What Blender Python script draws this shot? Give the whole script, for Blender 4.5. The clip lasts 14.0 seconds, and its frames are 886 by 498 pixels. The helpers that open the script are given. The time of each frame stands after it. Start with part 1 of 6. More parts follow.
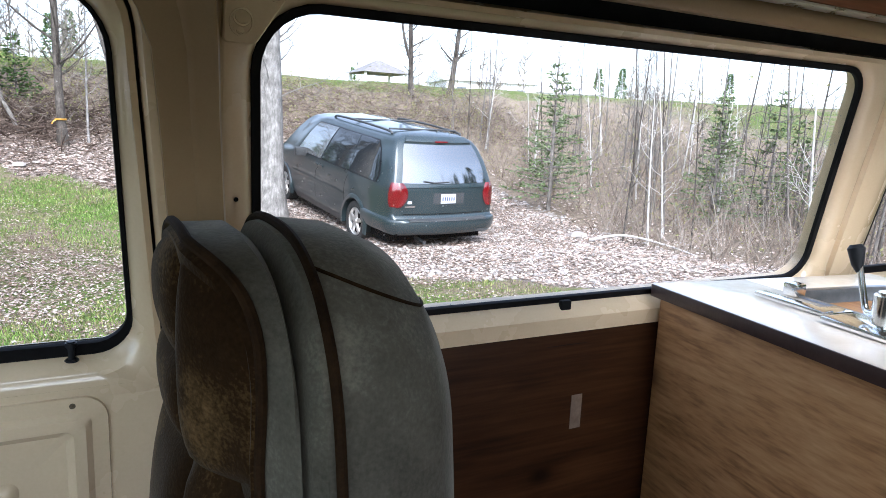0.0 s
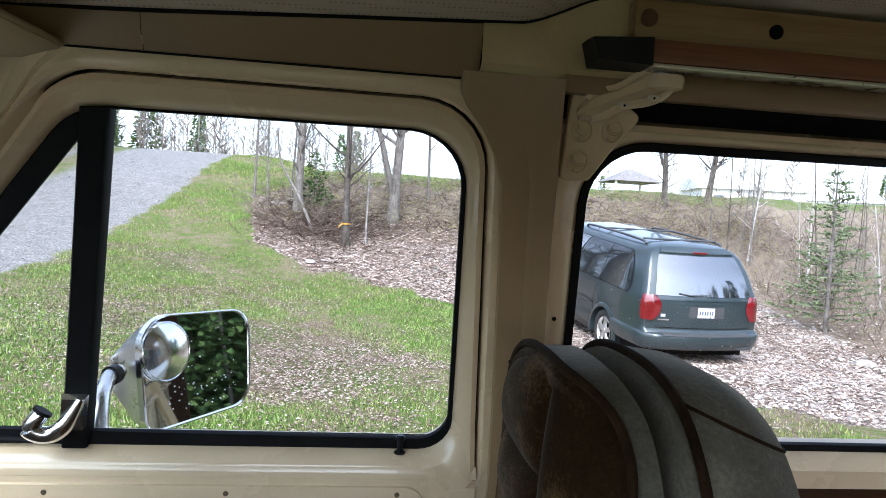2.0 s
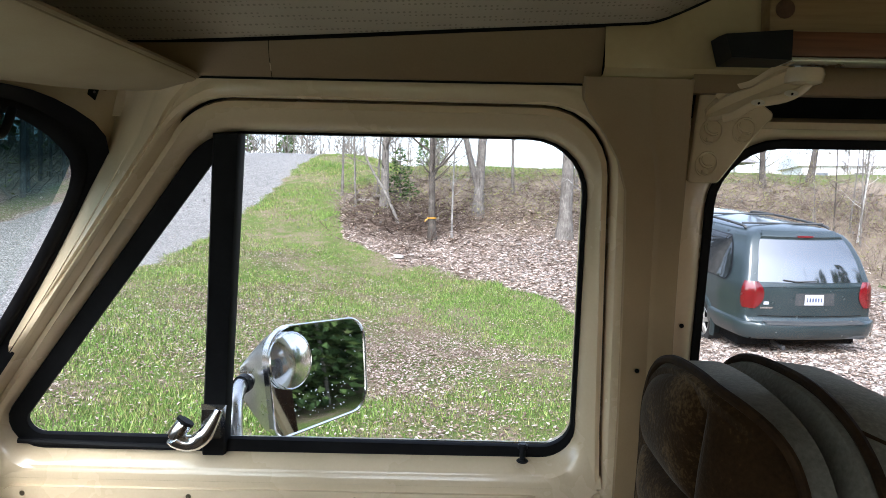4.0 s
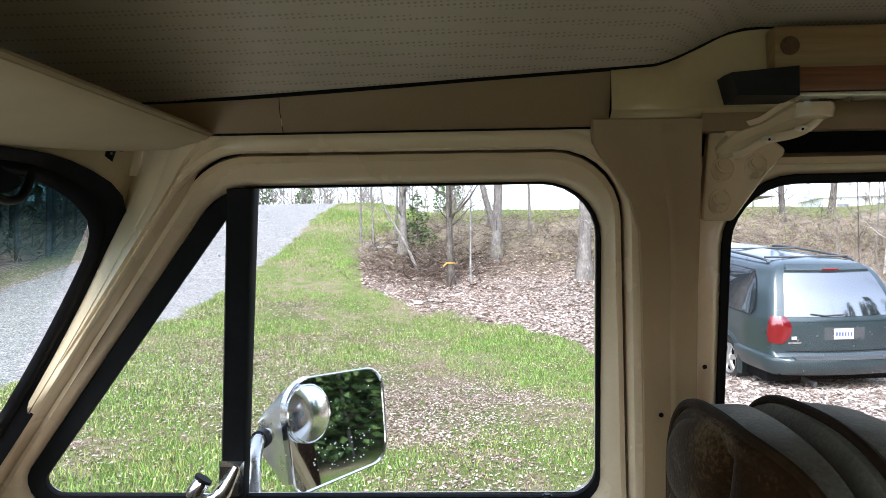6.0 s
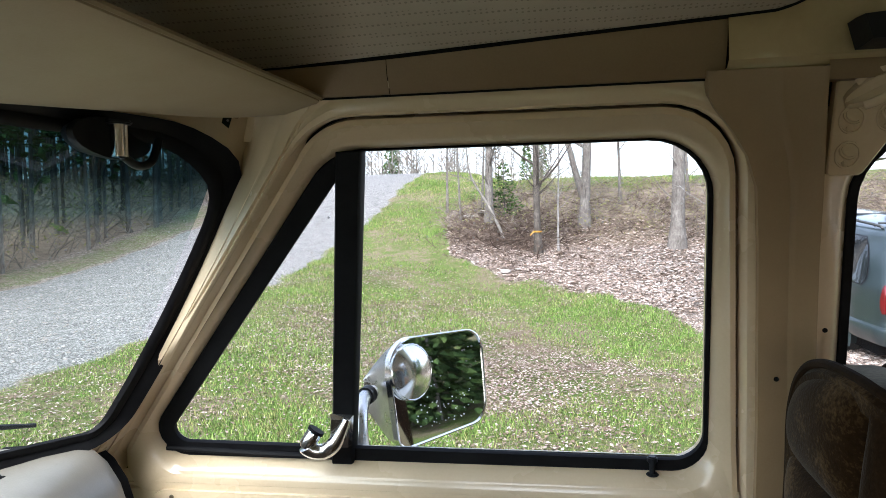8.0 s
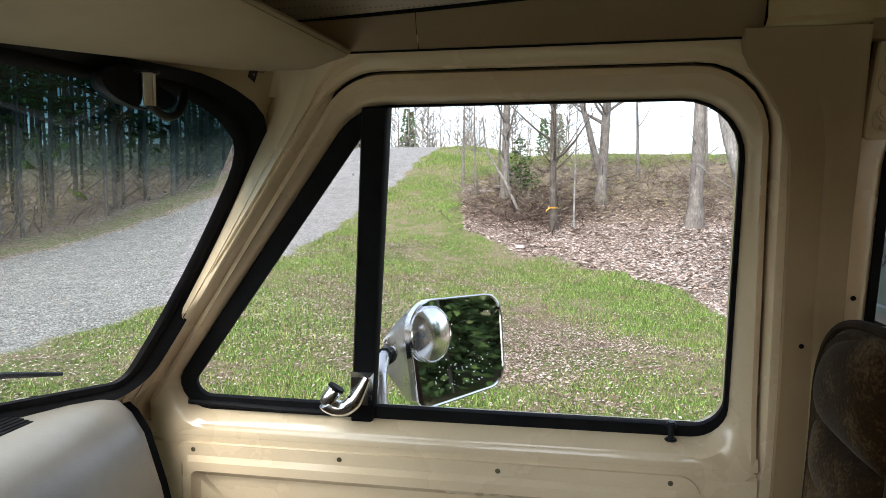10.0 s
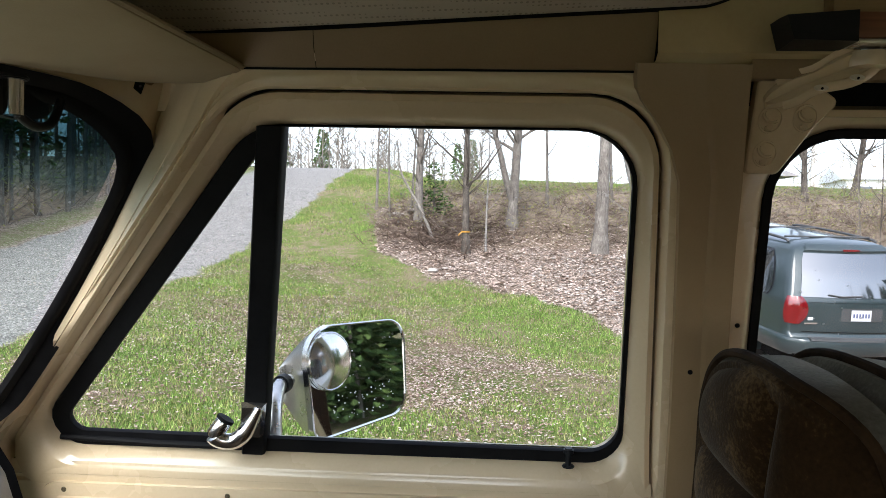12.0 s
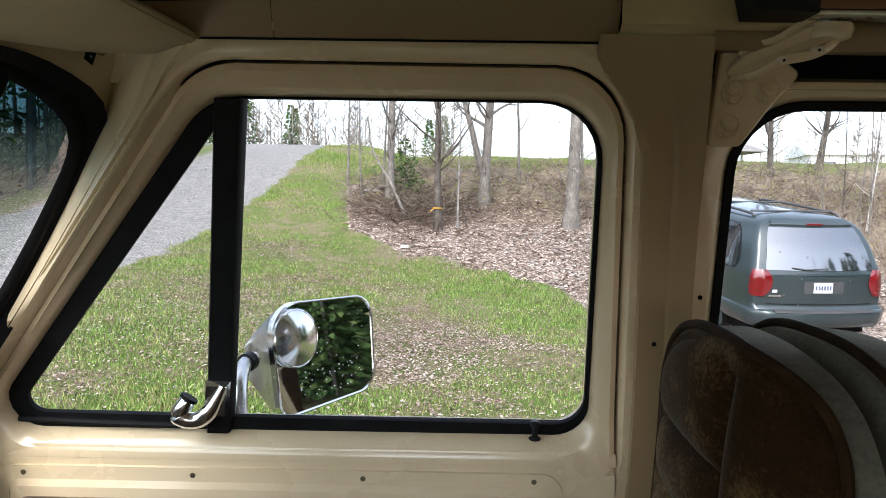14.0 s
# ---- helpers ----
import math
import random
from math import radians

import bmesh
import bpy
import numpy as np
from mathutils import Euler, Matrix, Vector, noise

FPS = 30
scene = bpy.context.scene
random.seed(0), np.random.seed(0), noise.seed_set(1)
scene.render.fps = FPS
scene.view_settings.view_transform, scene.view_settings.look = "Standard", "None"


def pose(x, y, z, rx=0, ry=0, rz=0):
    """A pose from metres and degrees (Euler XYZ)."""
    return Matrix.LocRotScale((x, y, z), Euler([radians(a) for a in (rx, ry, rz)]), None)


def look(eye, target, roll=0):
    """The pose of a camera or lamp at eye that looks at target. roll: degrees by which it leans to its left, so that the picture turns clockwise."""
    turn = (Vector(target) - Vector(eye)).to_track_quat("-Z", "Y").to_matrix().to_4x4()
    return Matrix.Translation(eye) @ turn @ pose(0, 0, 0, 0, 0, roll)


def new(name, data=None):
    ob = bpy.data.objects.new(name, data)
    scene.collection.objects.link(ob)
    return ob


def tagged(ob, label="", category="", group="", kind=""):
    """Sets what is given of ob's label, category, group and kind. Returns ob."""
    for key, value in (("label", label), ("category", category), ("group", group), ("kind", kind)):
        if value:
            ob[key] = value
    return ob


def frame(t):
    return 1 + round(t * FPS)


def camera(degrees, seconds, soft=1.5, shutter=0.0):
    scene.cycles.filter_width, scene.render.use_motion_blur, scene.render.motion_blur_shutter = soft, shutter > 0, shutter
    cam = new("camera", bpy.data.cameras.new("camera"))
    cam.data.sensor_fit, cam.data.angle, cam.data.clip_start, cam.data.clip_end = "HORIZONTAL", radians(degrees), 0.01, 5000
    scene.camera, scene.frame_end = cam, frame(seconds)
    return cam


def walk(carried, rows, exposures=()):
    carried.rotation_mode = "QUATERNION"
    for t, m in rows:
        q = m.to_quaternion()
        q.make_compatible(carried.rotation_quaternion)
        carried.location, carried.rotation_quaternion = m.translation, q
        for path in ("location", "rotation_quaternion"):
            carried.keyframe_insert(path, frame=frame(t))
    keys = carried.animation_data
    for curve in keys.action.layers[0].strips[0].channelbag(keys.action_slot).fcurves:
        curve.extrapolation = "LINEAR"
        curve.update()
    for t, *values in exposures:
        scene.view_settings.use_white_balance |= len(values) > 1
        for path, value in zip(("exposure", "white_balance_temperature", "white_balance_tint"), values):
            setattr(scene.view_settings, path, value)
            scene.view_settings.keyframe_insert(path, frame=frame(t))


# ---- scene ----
EXPOSURE = 2.05
LOOK = [(0.0, 0.14, 5600), (1.0, 0.08, 5500), (2.0, 0.08, 5550), (3.0, 0.06, 5850), (5.5, 0.32, 5750), (6.5, 0.42, 5750), (7.5, 0.36, 5750), (8.5, 0.08, 6000), (11.0, -0.08, 6200), (12.5, -0.07, 6100), (14.0, -0.06, 6100)]
cam = camera(66.2, 14.0, soft=0.9)
PATH = [
    (0, (0.036, -1.035, 1.629), (0.95, 0.707, 1.269), 2.5),
    (0.5, (0.02, -1.04, 1.643), (0.857, 0.766, 1.454), 2.2),
    (1, (-0.022, -1.037, 1.65), (0.56, 0.867, 1.469), 3.1),
    (1.5, (-0.057, -1.038, 1.653), (0.329, 0.919, 1.504), 3.2),
    (2, (-0.077, -1.051, 1.654), (0.165, 0.932, 1.565), 3.3),
    (2.5, (-0.115, -1.044, 1.661), (-0.131, 0.949, 1.505), 4.9),
    (3, (-0.129, -1.035, 1.664), (-0.166, 0.961, 1.553), 2.9),
    (3.2, (-0.132, -1.042, 1.668), (-0.116, 0.954, 1.541), 1.8),
    (5.3, (-0.12, -1.042, 1.682), (-0.178, 0.955, 1.607), -0.4),
    (5.5, (-0.121, -1.037, 1.679), (-0.181, 0.962, 1.628), -0.5),
    (6, (-0.121, -1.038, 1.682), (-0.182, 0.961, 1.689), -0.8),
    (6.5, (-0.125, -1.036, 1.677), (-0.15, 0.964, 1.682), -0.2),
    (7, (-0.128, -1.039, 1.678), (-0.202, 0.96, 1.691), -0.7),
    (7.5, (-0.136, -1.043, 1.675), (-0.348, 0.945, 1.648), -0.8),
    (8, (-0.146, -1.045, 1.67), (-0.459, 0.929, 1.591), -1.2),
    (8.5, (-0.157, -1.048, 1.661), (-0.517, 0.913, 1.503), -0.1),
    (11, (-0.161, -1.033, 1.647), (-0.491, 0.935, 1.515), 0.5),
    (11.5, (-0.152, -1.023, 1.649), (-0.368, 0.963, 1.57), 1.1),
    (12, (-0.143, -1.021, 1.65), (-0.246, 0.974, 1.567), 1.2),
    (12.5, (-0.138, -1.017, 1.649), (-0.22, 0.978, 1.535), 0.6),
    (13, (-0.138, -1.014, 1.649), (-0.234, 0.977, 1.486), 0.7),
    (13.5, (-0.134, -1.017, 1.649), (-0.18, 0.977, 1.498), 0.8),
    (14, (-0.133, -1.012, 1.647), (-0.154, 0.982, 1.497), 0.9),
]
walk(cam, [(t, look(eye, target, roll)) for t, eye, target, roll in PATH], exposures=[(t, EXPOSURE + e, k, 10) for t, e, k in LOOK])

# ---- sky and sun ----
world = bpy.data.worlds.new("overcast_sky")
scene.world = world
world.use_nodes = True
wn, wl = world.node_tree.nodes, world.node_tree.links
sky = wn.new("ShaderNodeTexSky")
sky.sky_type, sky.sun_disc = "NISHITA", False
sky.sun_elevation, sky.sun_rotation = radians(47), radians(195)
sky.dust_density, sky.air_density = 3.0, 1.0
pale = wn.new("ShaderNodeHueSaturation")
pale.inputs["Saturation"].default_value = 0.55
wl.new(sky.outputs[0], pale.inputs["Color"])
wl.new(pale.outputs[0], wn["Background"].inputs["Color"])
wn["Background"].inputs["Strength"].default_value = 0.15
lamp = bpy.data.lights.new("sun", "SUN")
lamp.energy, lamp.angle, lamp.color = 1.1, radians(40), (1.0, 0.96, 0.9)
sun = new("sun", lamp)
SUN_ELEVATION, SUN_ROTATION = radians(47), radians(195)
sun.matrix_world = look((0, 0, 30), Vector((0, 0, 30)) - Vector((math.cos(SUN_ELEVATION) * math.sin(SUN_ROTATION), math.cos(SUN_ELEVATION) * math.cos(SUN_ROTATION), math.sin(SUN_ELEVATION))))


# ---- mesh helpers ----
def link_mesh(name, verts, faces, mat, parent=None, label="", smooth=True):
    me = bpy.data.meshes.new(name)
    me.from_pydata(verts, [], faces)
    me.materials.append(mat)
    if smooth:
        me.shade_smooth()
    me.update()
    ob = new(name, me)
    ob.parent = parent
    if label:
        ob["label"] = label
    return ob


def part(name, bm, mat, parent=None, label="", smooth=True):
    me = bpy.data.meshes.new(name)
    bmesh.ops.recalc_face_normals(bm, faces=bm.faces)
    bm.to_mesh(me)
    bm.free()
    me.materials.append(mat)
    if smooth:
        me.shade_smooth()
        me.set_sharp_from_angle(angle=radians(40))
    ob = new(name, me)
    ob.parent = parent
    if label:
        ob["label"] = label
    return ob


def thing(name, label, category, group="", kind=""):
    return tagged(new(name), label, category, group, kind)


def add_box(bm, lo, hi, bevel=0.0, m=None, segments=2):
    c = [(a + b) / 2 for a, b in zip(lo, hi)]
    d = [b - a for a, b in zip(lo, hi)]
    got = bmesh.ops.create_cube(bm, size=1, matrix=(m or Matrix()) @ Matrix.LocRotScale(c, None, d))
    if bevel:
        edges = list({e for v in got["verts"] for e in v.link_edges})
        bmesh.ops.bevel(bm, geom=edges, offset=bevel, segments=segments, affect="EDGES", profile=0.6)
    return bm


def box(lo, hi, bevel=0.0, m=None, segments=2):
    return add_box(bmesh.new(), lo, hi, bevel, m, segments)


def add_disc(bm, m, r, h, n=16, bevel=0.0, r2=None):
    got = bmesh.ops.create_cone(bm, cap_ends=True, segments=n, radius1=r, radius2=r if r2 is None else r2, depth=h, matrix=m @ Matrix.Translation((0, 0, h / 2)))
    if bevel:
        edges = [e for e in {e for v in got["verts"] for e in v.link_edges} if len([f for f in e.link_faces if len(f.verts) > 4]) == 1]
        bmesh.ops.bevel(bm, geom=edges, offset=bevel, segments=2, affect="EDGES")
    return bm


def disc(m, r, h, n=16, bevel=0.0, r2=None):
    return add_disc(bmesh.new(), m, r, h, n, bevel, r2)


def add_loft(bm, loops, closed=True, cap=(False, False), ring=False):
    rows = [[bm.verts.new(p) for p in loop] for loop in loops]
    pairs = list(zip(rows, rows[1:])) + ([(rows[-1], rows[0])] if ring else [])
    for a, b in pairs:
        n = len(a)
        for i in range(n if closed else n - 1):
            j = (i + 1) % n
            bm.faces.new((a[i], a[j], b[j], b[i]))
    if cap[0]:
        bm.faces.new(rows[0][::-1])
    if cap[1]:
        bm.faces.new(rows[-1])
    return bm


def loft(loops, closed=True, cap=(False, False), ring=False):
    return add_loft(bmesh.new(), loops, closed, cap, ring)


def add_tube(bm, pts, radii, n=8, flat=1.0):
    pts = [Vector(p) for p in pts]
    if not hasattr(radii, "__len__"):
        radii = [radii] * len(pts)
    loops = []
    side = None
    for i, p in enumerate(pts):
        d = (pts[min(i + 1, len(pts) - 1)] - pts[max(i - 1, 0)]).normalized()
        if side is None:
            side = d.orthogonal().normalized()
        side = (side - d * side.dot(d)).normalized()
        other = d.cross(side)
        loops.append([p + radii[i] * (math.cos(a) * side + flat * math.sin(a) * other) for a in (2 * math.pi * k / n for k in range(n))])
    return add_loft(bm, loops, True, (True, True))


def tube(pts, radii, n=8, flat=1.0):
    return add_tube(bmesh.new(), pts, radii, n, flat)


def curve_pts(pts, n=8):
    """A smooth line through the points."""
    pts = [Vector(p) for p in pts]
    out = []
    for i in range(len(pts) - 1):
        a, b, c, d = pts[max(i - 1, 0)], pts[i], pts[i + 1], pts[min(i + 2, len(pts) - 1)]
        for k in range(n):
            t = k / n
            out.append(0.5 * ((2 * b) + (c - a) * t + (2 * a - 5 * b + 4 * c - d) * t * t + (3 * b - a - 3 * c + d) * t ** 3))
    out.append(pts[-1])
    return out


def rounded(corners, per=7, per_side=6):
    """A loop with rounded corners: (u, v, radius) in turn; always the same count of points."""
    out = []
    n = len(corners)
    arcs = []
    for i in range(n):
        p = Vector(corners[i][:2])
        a = (Vector(corners[i - 1][:2]) - p).normalized()
        b = (Vector(corners[(i + 1) % n][:2]) - p).normalized()
        r = corners[i][2]
        half = a.angle(b) / 2
        cut = r / math.tan(half)
        centre = p + (a + b).normalized() * (r / math.sin(half))
        s, e = p + a * cut - centre, p + b * cut - centre
        arc = []
        for k in range(per + 1):
            t = k / per
            ang = math.pi - 2 * half
            w = (math.sin((1 - t) * ang) * s + math.sin(t * ang) * e) / math.sin(ang)
            arc.append(centre + w)
        arcs.append(arc)
    for i in range(n):
        out += arcs[i]
        a, b = arcs[i][-1], arcs[(i + 1) % n][0]
        out += [a.lerp(b, k / per_side) for k in range(1, per_side)]
    return out


def grow(corners, d):
    """The corners of a loop, moved outward by d."""
    out = []
    n = len(corners)
    for i in range(n):
        p = Vector(corners[i][:2])
        e1 = (p - Vector(corners[i - 1][:2])).normalized()
        e2 = (Vector(corners[(i + 1) % n][:2]) - p).normalized()
        n1, n2 = Vector((e1.y, -e1.x)), Vector((e2.y, -e2.x))
        m = (n1 + n2).normalized()
        q = p + m * (d / max(m.dot(n1), 0.3))
        out.append((q.x, q.y, max(corners[i][2] + d, 0.004)))
    return out


# ---- materials ----
def mat_new(name):
    m = bpy.data.materials.new(name)
    m.use_nodes = True
    return m, m.node_tree.nodes, m.node_tree.links, m.node_tree.nodes["Principled BSDF"]


def coords(nodes, links, scale=(1, 1, 1), kind="Object"):
    tc = nodes.new("ShaderNodeTexCoord")
    mp = nodes.new("ShaderNodeMapping")
    mp.inputs["Scale"].default_value = scale
    links.new(tc.outputs[kind], mp.inputs["Vector"])
    return mp.outputs[0]


def noise_node(nodes, links, vec, scale, detail=4, rough=0.6):
    n = nodes.new("ShaderNodeTexNoise")
    n.inputs["Scale"].default_value, n.inputs["Detail"].default_value, n.inputs["Roughness"].default_value = scale, detail, rough
    links.new(vec, n.inputs["Vector"])
    return n.outputs[0]


def ramp_node(nodes, links, fac, stops):
    r = nodes.new("ShaderNodeValToRGB")
    while len(r.color_ramp.elements) < len(stops):
        r.color_ramp.elements.new(0.5)
    for e, (p, c) in zip(r.color_ramp.elements, stops):
        e.position, e.color = p, (*c, 1)
    links.new(fac, r.inputs[0])
    return r.outputs[0]


def mix_node(nodes, links, fac, a, b, mode="MIX"):
    m = nodes.new("ShaderNodeMix")
    m.data_type, m.blend_type = "RGBA", mode
    for sock, v in ((m.inputs[0], fac), (m.inputs[6], a), (m.inputs[7], b)):
        if isinstance(v, (int, float)):
            sock.default_value = v
        elif isinstance(v, tuple):
            sock.default_value = (*v, 1)
        else:
            links.new(v, sock)
    return m.outputs[2]


def math_node(nodes, links, op, a, b=0.0, clamp=False):
    m = nodes.new("ShaderNodeMath")
    m.operation, m.use_clamp = op, clamp
    for sock, v in ((m.inputs[0], a), (m.inputs[1], b)):
        if isinstance(v, (int, float)):
            sock.default_value = v
        else:
            links.new(v, sock)
    return m.outputs[0]


def bump_node(nodes, links, bsdf, height, strength, distance=0.01):
    b = nodes.new("ShaderNodeBump")
    b.inputs["Strength"].default_value, b.inputs["Distance"].default_value = strength, distance
    links.new(height, b.inputs["Height"])
    links.new(b.outputs[0], bsdf.inputs["Normal"])


def surface(name, c1, c2, scale=6.0, rough=0.5, rough2=None, metal=0.0, fine=120.0, bump=0.15, depth=0.002, coat=0.0, c3=None, sheen=0.0, kind="Object", spec=0.5):
    """A surface with two scales of variation: broad patches and fine grain."""
    m, nodes, links, bsdf = mat_new(name)
    v = coords(nodes, links, kind=kind)
    broad = noise_node(nodes, links, v, scale, 5, 0.62)
    grain = noise_node(nodes, links, v, fine, 3, 0.6)
    fac = math_node(nodes, links, "ADD", math_node(nodes, links, "MULTIPLY", broad, 0.75), math_node(nodes, links, "MULTIPLY", grain, 0.25))
    stops = [(0.33, c1), (0.66, c2)] if c3 is None else [(0.28, c1), (0.52, c2), (0.72, c3)]
    links.new(ramp_node(nodes, links, fac, stops), bsdf.inputs["Base Color"])
    r2 = rough if rough2 is None else rough2
    rr = ramp_node(nodes, links, broad, [(0.3, (rough,) * 3), (0.7, (r2,) * 3)])
    links.new(rr, bsdf.inputs["Roughness"])
    bsdf.inputs["Metallic"].default_value = metal
    bsdf.inputs["Specular IOR Level"].default_value = spec
    bsdf.inputs["Coat Weight"].default_value = coat
    bsdf.inputs["Coat Roughness"].default_value = 0.06
    if sheen:
        bsdf.inputs["Sheen Weight"].default_value = sheen
        bsdf.inputs["Sheen Roughness"].default_value = 0.35
        bsdf.inputs["Sheen Tint"].default_value = (0.75, 0.72, 0.62, 1)
    if bump:
        bump_node(nodes, links, bsdf, grain, bump, depth)
    return m


def glass(name, tint=(1, 1, 1), gloss=0.006, speckle=True, band=None):
    """A thin pane: clear, with its mirror gloss; dried drops on it; a dark band towards the top if asked."""
    m, nodes, links, bsdf = mat_new(name)
    out = nodes["Material Output"]
    nodes.remove(bsdf)
    tr = nodes.new("ShaderNodeBsdfTransparent")
    tr.inputs[0].default_value = (*tint, 1)
    gl = nodes.new("ShaderNodeBsdfGlossy")
    gl.inputs["Roughness"].default_value = 0.02
    fr = nodes.new("ShaderNodeLayerWeight")
    fr.inputs[0].default_value = 0.5
    mx = nodes.new("ShaderNodeMixShader")
    edge = math_node(nodes, links, "MULTIPLY", math_node(nodes, links, "POWER", fr.outputs["Facing"], 5.0), 0.7)
    links.new(math_node(nodes, links, "ADD", edge, 0.03), mx.inputs[0])
    links.new(tr.outputs[0], mx.inputs[1])
    links.new(gl.outputs[0], mx.inputs[2])
    last = mx.outputs[0]
    v = coords(nodes, links)
    if band:
        sep = nodes.new("ShaderNodeSeparateXYZ")
        links.new(v, sep.inputs[0])
        wob = noise_node(nodes, links, v, 14, 3)
        h = math_node(nodes, links, "ADD", sep.outputs[2], math_node(nodes, links, "MULTIPLY", wob, 0.05))
        mr = nodes.new("ShaderNodeMapRange")
        mr.inputs[1].default_value, mr.inputs[2].default_value = band
        links.new(h, mr.inputs[0])
        links.new(ramp_node(nodes, links, mr.outputs[0], [(0.0, tint), (0.45, (0.26, 0.42, 0.45)), (1.0, (0.030, 0.066, 0.080))]), tr.inputs[0])
    if speckle:
        vo = nodes.new("ShaderNodeTexVoronoi")
        vo.inputs["Scale"].default_value = 75
        links.new(v, vo.inputs["Vector"])
        spot = math_node(nodes, links, "LESS_THAN", vo.outputs["Distance"], 0.14)
        few = math_node(nodes, links, "GREATER_THAN", noise_node(nodes, links, v, 9, 2), 0.56)
        film = noise_node(nodes, links, v, 5, 4)
        df = nodes.new("ShaderNodeBsdfDiffuse")
        df.inputs[0].default_value = (0.8, 0.8, 0.8, 1)
        mx2 = nodes.new("ShaderNodeMixShader")
        f = math_node(nodes, links, "ADD", math_node(nodes, links, "MULTIPLY", math_node(nodes, links, "MULTIPLY", spot, few), 0.3), math_node(nodes, links, "MULTIPLY", film, gloss))
        links.new(f, mx2.inputs[0])
        links.new(last, mx2.inputs[1])
        links.new(df.outputs[0], mx2.inputs[2])
        last = mx2.outputs[0]
    links.new(last, out.inputs[0])
    return m


def wood(name, dark, mid, light, along=0, knots=True, rough=0.4, coat=0.15, scale=1.0):
    """Printed or planed pine: long grain along one axis, warped round knots."""
    m, nodes, links, bsdf = mat_new(name)
    st = [9.0 * scale] * 3
    st[along] = 1.1 * scale
    v = coords(nodes, links, tuple(st))
    v1 = coords(nodes, links, (1, 1, 1))
    warp = noise_node(nodes, links, v, 1.6, 4)
    wv = nodes.new("ShaderNodeTexNoise")
    wv.inputs["Scale"].default_value, wv.inputs["Detail"].default_value, wv.inputs["Distortion"].default_value = 2.2, 6, 1.4
    links.new(v, wv.inputs["Vector"])
    st2 = [120.0 * scale] * 3
    st2[along] = 5.0 * scale
    streak = noise_node(nodes, links, coords(nodes, links, tuple(st2)), 1.0, 3)
    f = math_node(nodes, links, "ADD", math_node(nodes, links, "MULTIPLY", wv.outputs[0], 0.5), math_node(nodes, links, "MULTIPLY", streak, 0.5))
    col = ramp_node(nodes, links, f, [(0.3, dark), (0.48, mid), (0.68, light)])
    if knots:
        vo = nodes.new("ShaderNodeTexVoronoi")
        vo.inputs["Scale"].default_value = 4.2 * scale
        st3 = [1.0] * 3
        st3[along] = 0.62
        links.new(coords(nodes, links, tuple(st3)), vo.inputs["Vector"])
        k = math_node(nodes, links, "ADD", vo.outputs["Distance"], math_node(nodes, links, "MULTIPLY", warp, 0.06))
        kf = ramp_node(nodes, links, k, [(0.06, (1, 1, 1)), (0.13, (0.25, 0.25, 0.25)), (0.2, (0, 0, 0))])
        col = mix_node(nodes, links, kf, col, (dark[0] * 0.45, dark[1] * 0.4, dark[2] * 0.4))
    links.new(col, bsdf.inputs["Base Color"])
    bsdf.inputs["Roughness"].default_value = rough
    bsdf.inputs["Coat Weight"].default_value = coat
    bsdf.inputs["Coat Roughness"].default_value = 0.2
    bump_node(nodes, links, bsdf, streak, 0.12, 0.001)
    return m


CREAM = surface("cream_paint", (0.62, 0.485, 0.315), (0.70, 0.565, 0.385), 3.0, 0.32, 0.22, fine=220, bump=0.04, depth=0.001, coat=0.7)
# tan vinyl, darkened for the shade under the roof
TRIM = surface("tan_vinyl_shaded", (0.225, 0.148, 0.076), (0.275, 0.19, 0.102), 4.0, 0.5, 0.42, fine=380, bump=0.14, depth=0.001)
VISOR = surface("cream_vinyl", (0.29, 0.22, 0.128), (0.345, 0.27, 0.165), 5.0, 0.55, 0.48, fine=420, bump=0.16, depth=0.001)
RUBBER = surface("black_rubber", (0.005, 0.005, 0.006), (0.011, 0.011, 0.012), 20, 0.5, 0.65, bump=0.1, spec=0.10)
# near-black for strips and joints, and for shade painted into gaps and holes
SHADOWGAP = surface("dark_strip_and_gap_shade", (0.006, 0.006, 0.007), (0.012, 0.012, 0.012), 20, 0.9, spec=0.05)
PLASTIC = surface("black_plastic", (0.007, 0.008, 0.010), (0.014, 0.015, 0.018), 20, 0.4, 0.5, bump=0.08, spec=0.2)
CHROME = surface("chrome", (0.72, 0.72, 0.72), (0.85, 0.85, 0.84), 30, 0.08, 0.2, metal=1.0, bump=0.0)
BRUSHED = surface("weathered_steel", (0.5, 0.5, 0.5), (0.68, 0.67, 0.65), 25, 0.22, 0.42, metal=1.0, fine=200, bump=0.1, depth=0.001)
DARKSCREW = surface("dull_screw", (0.10, 0.08, 0.05), (0.22, 0.18, 0.12), 300, 0.4, metal=0.8)
DASHVINYL = surface("taupe_dash_vinyl", (0.18, 0.165, 0.135), (0.235, 0.215, 0.18), 7, 0.42, 0.36, fine=350, bump=0.2, depth=0.001)
VELOUR = surface("brown_velour", (0.004, 0.0022, 0.001), (0.028, 0.0155, 0.0065), 6, 0.9, 0.85, fine=260, bump=0.35, depth=0.002, c3=(0.19, 0.120, 0.050), sheen=0.14, spec=0.04)
VELOURSIDE = surface("grey_velour", (0.040, 0.037, 0.030), (0.120, 0.113, 0.091), 6, 0.9, fine=260, bump=0.3, depth=0.002, c3=(0.27, 0.255, 0.205), sheen=0.25, spec=0.08)
PIPING = surface("brown_piping", (0.012, 0.0065, 0.003), (0.036, 0.020, 0.009), 30, 0.85, fine=400, spec=0.1)
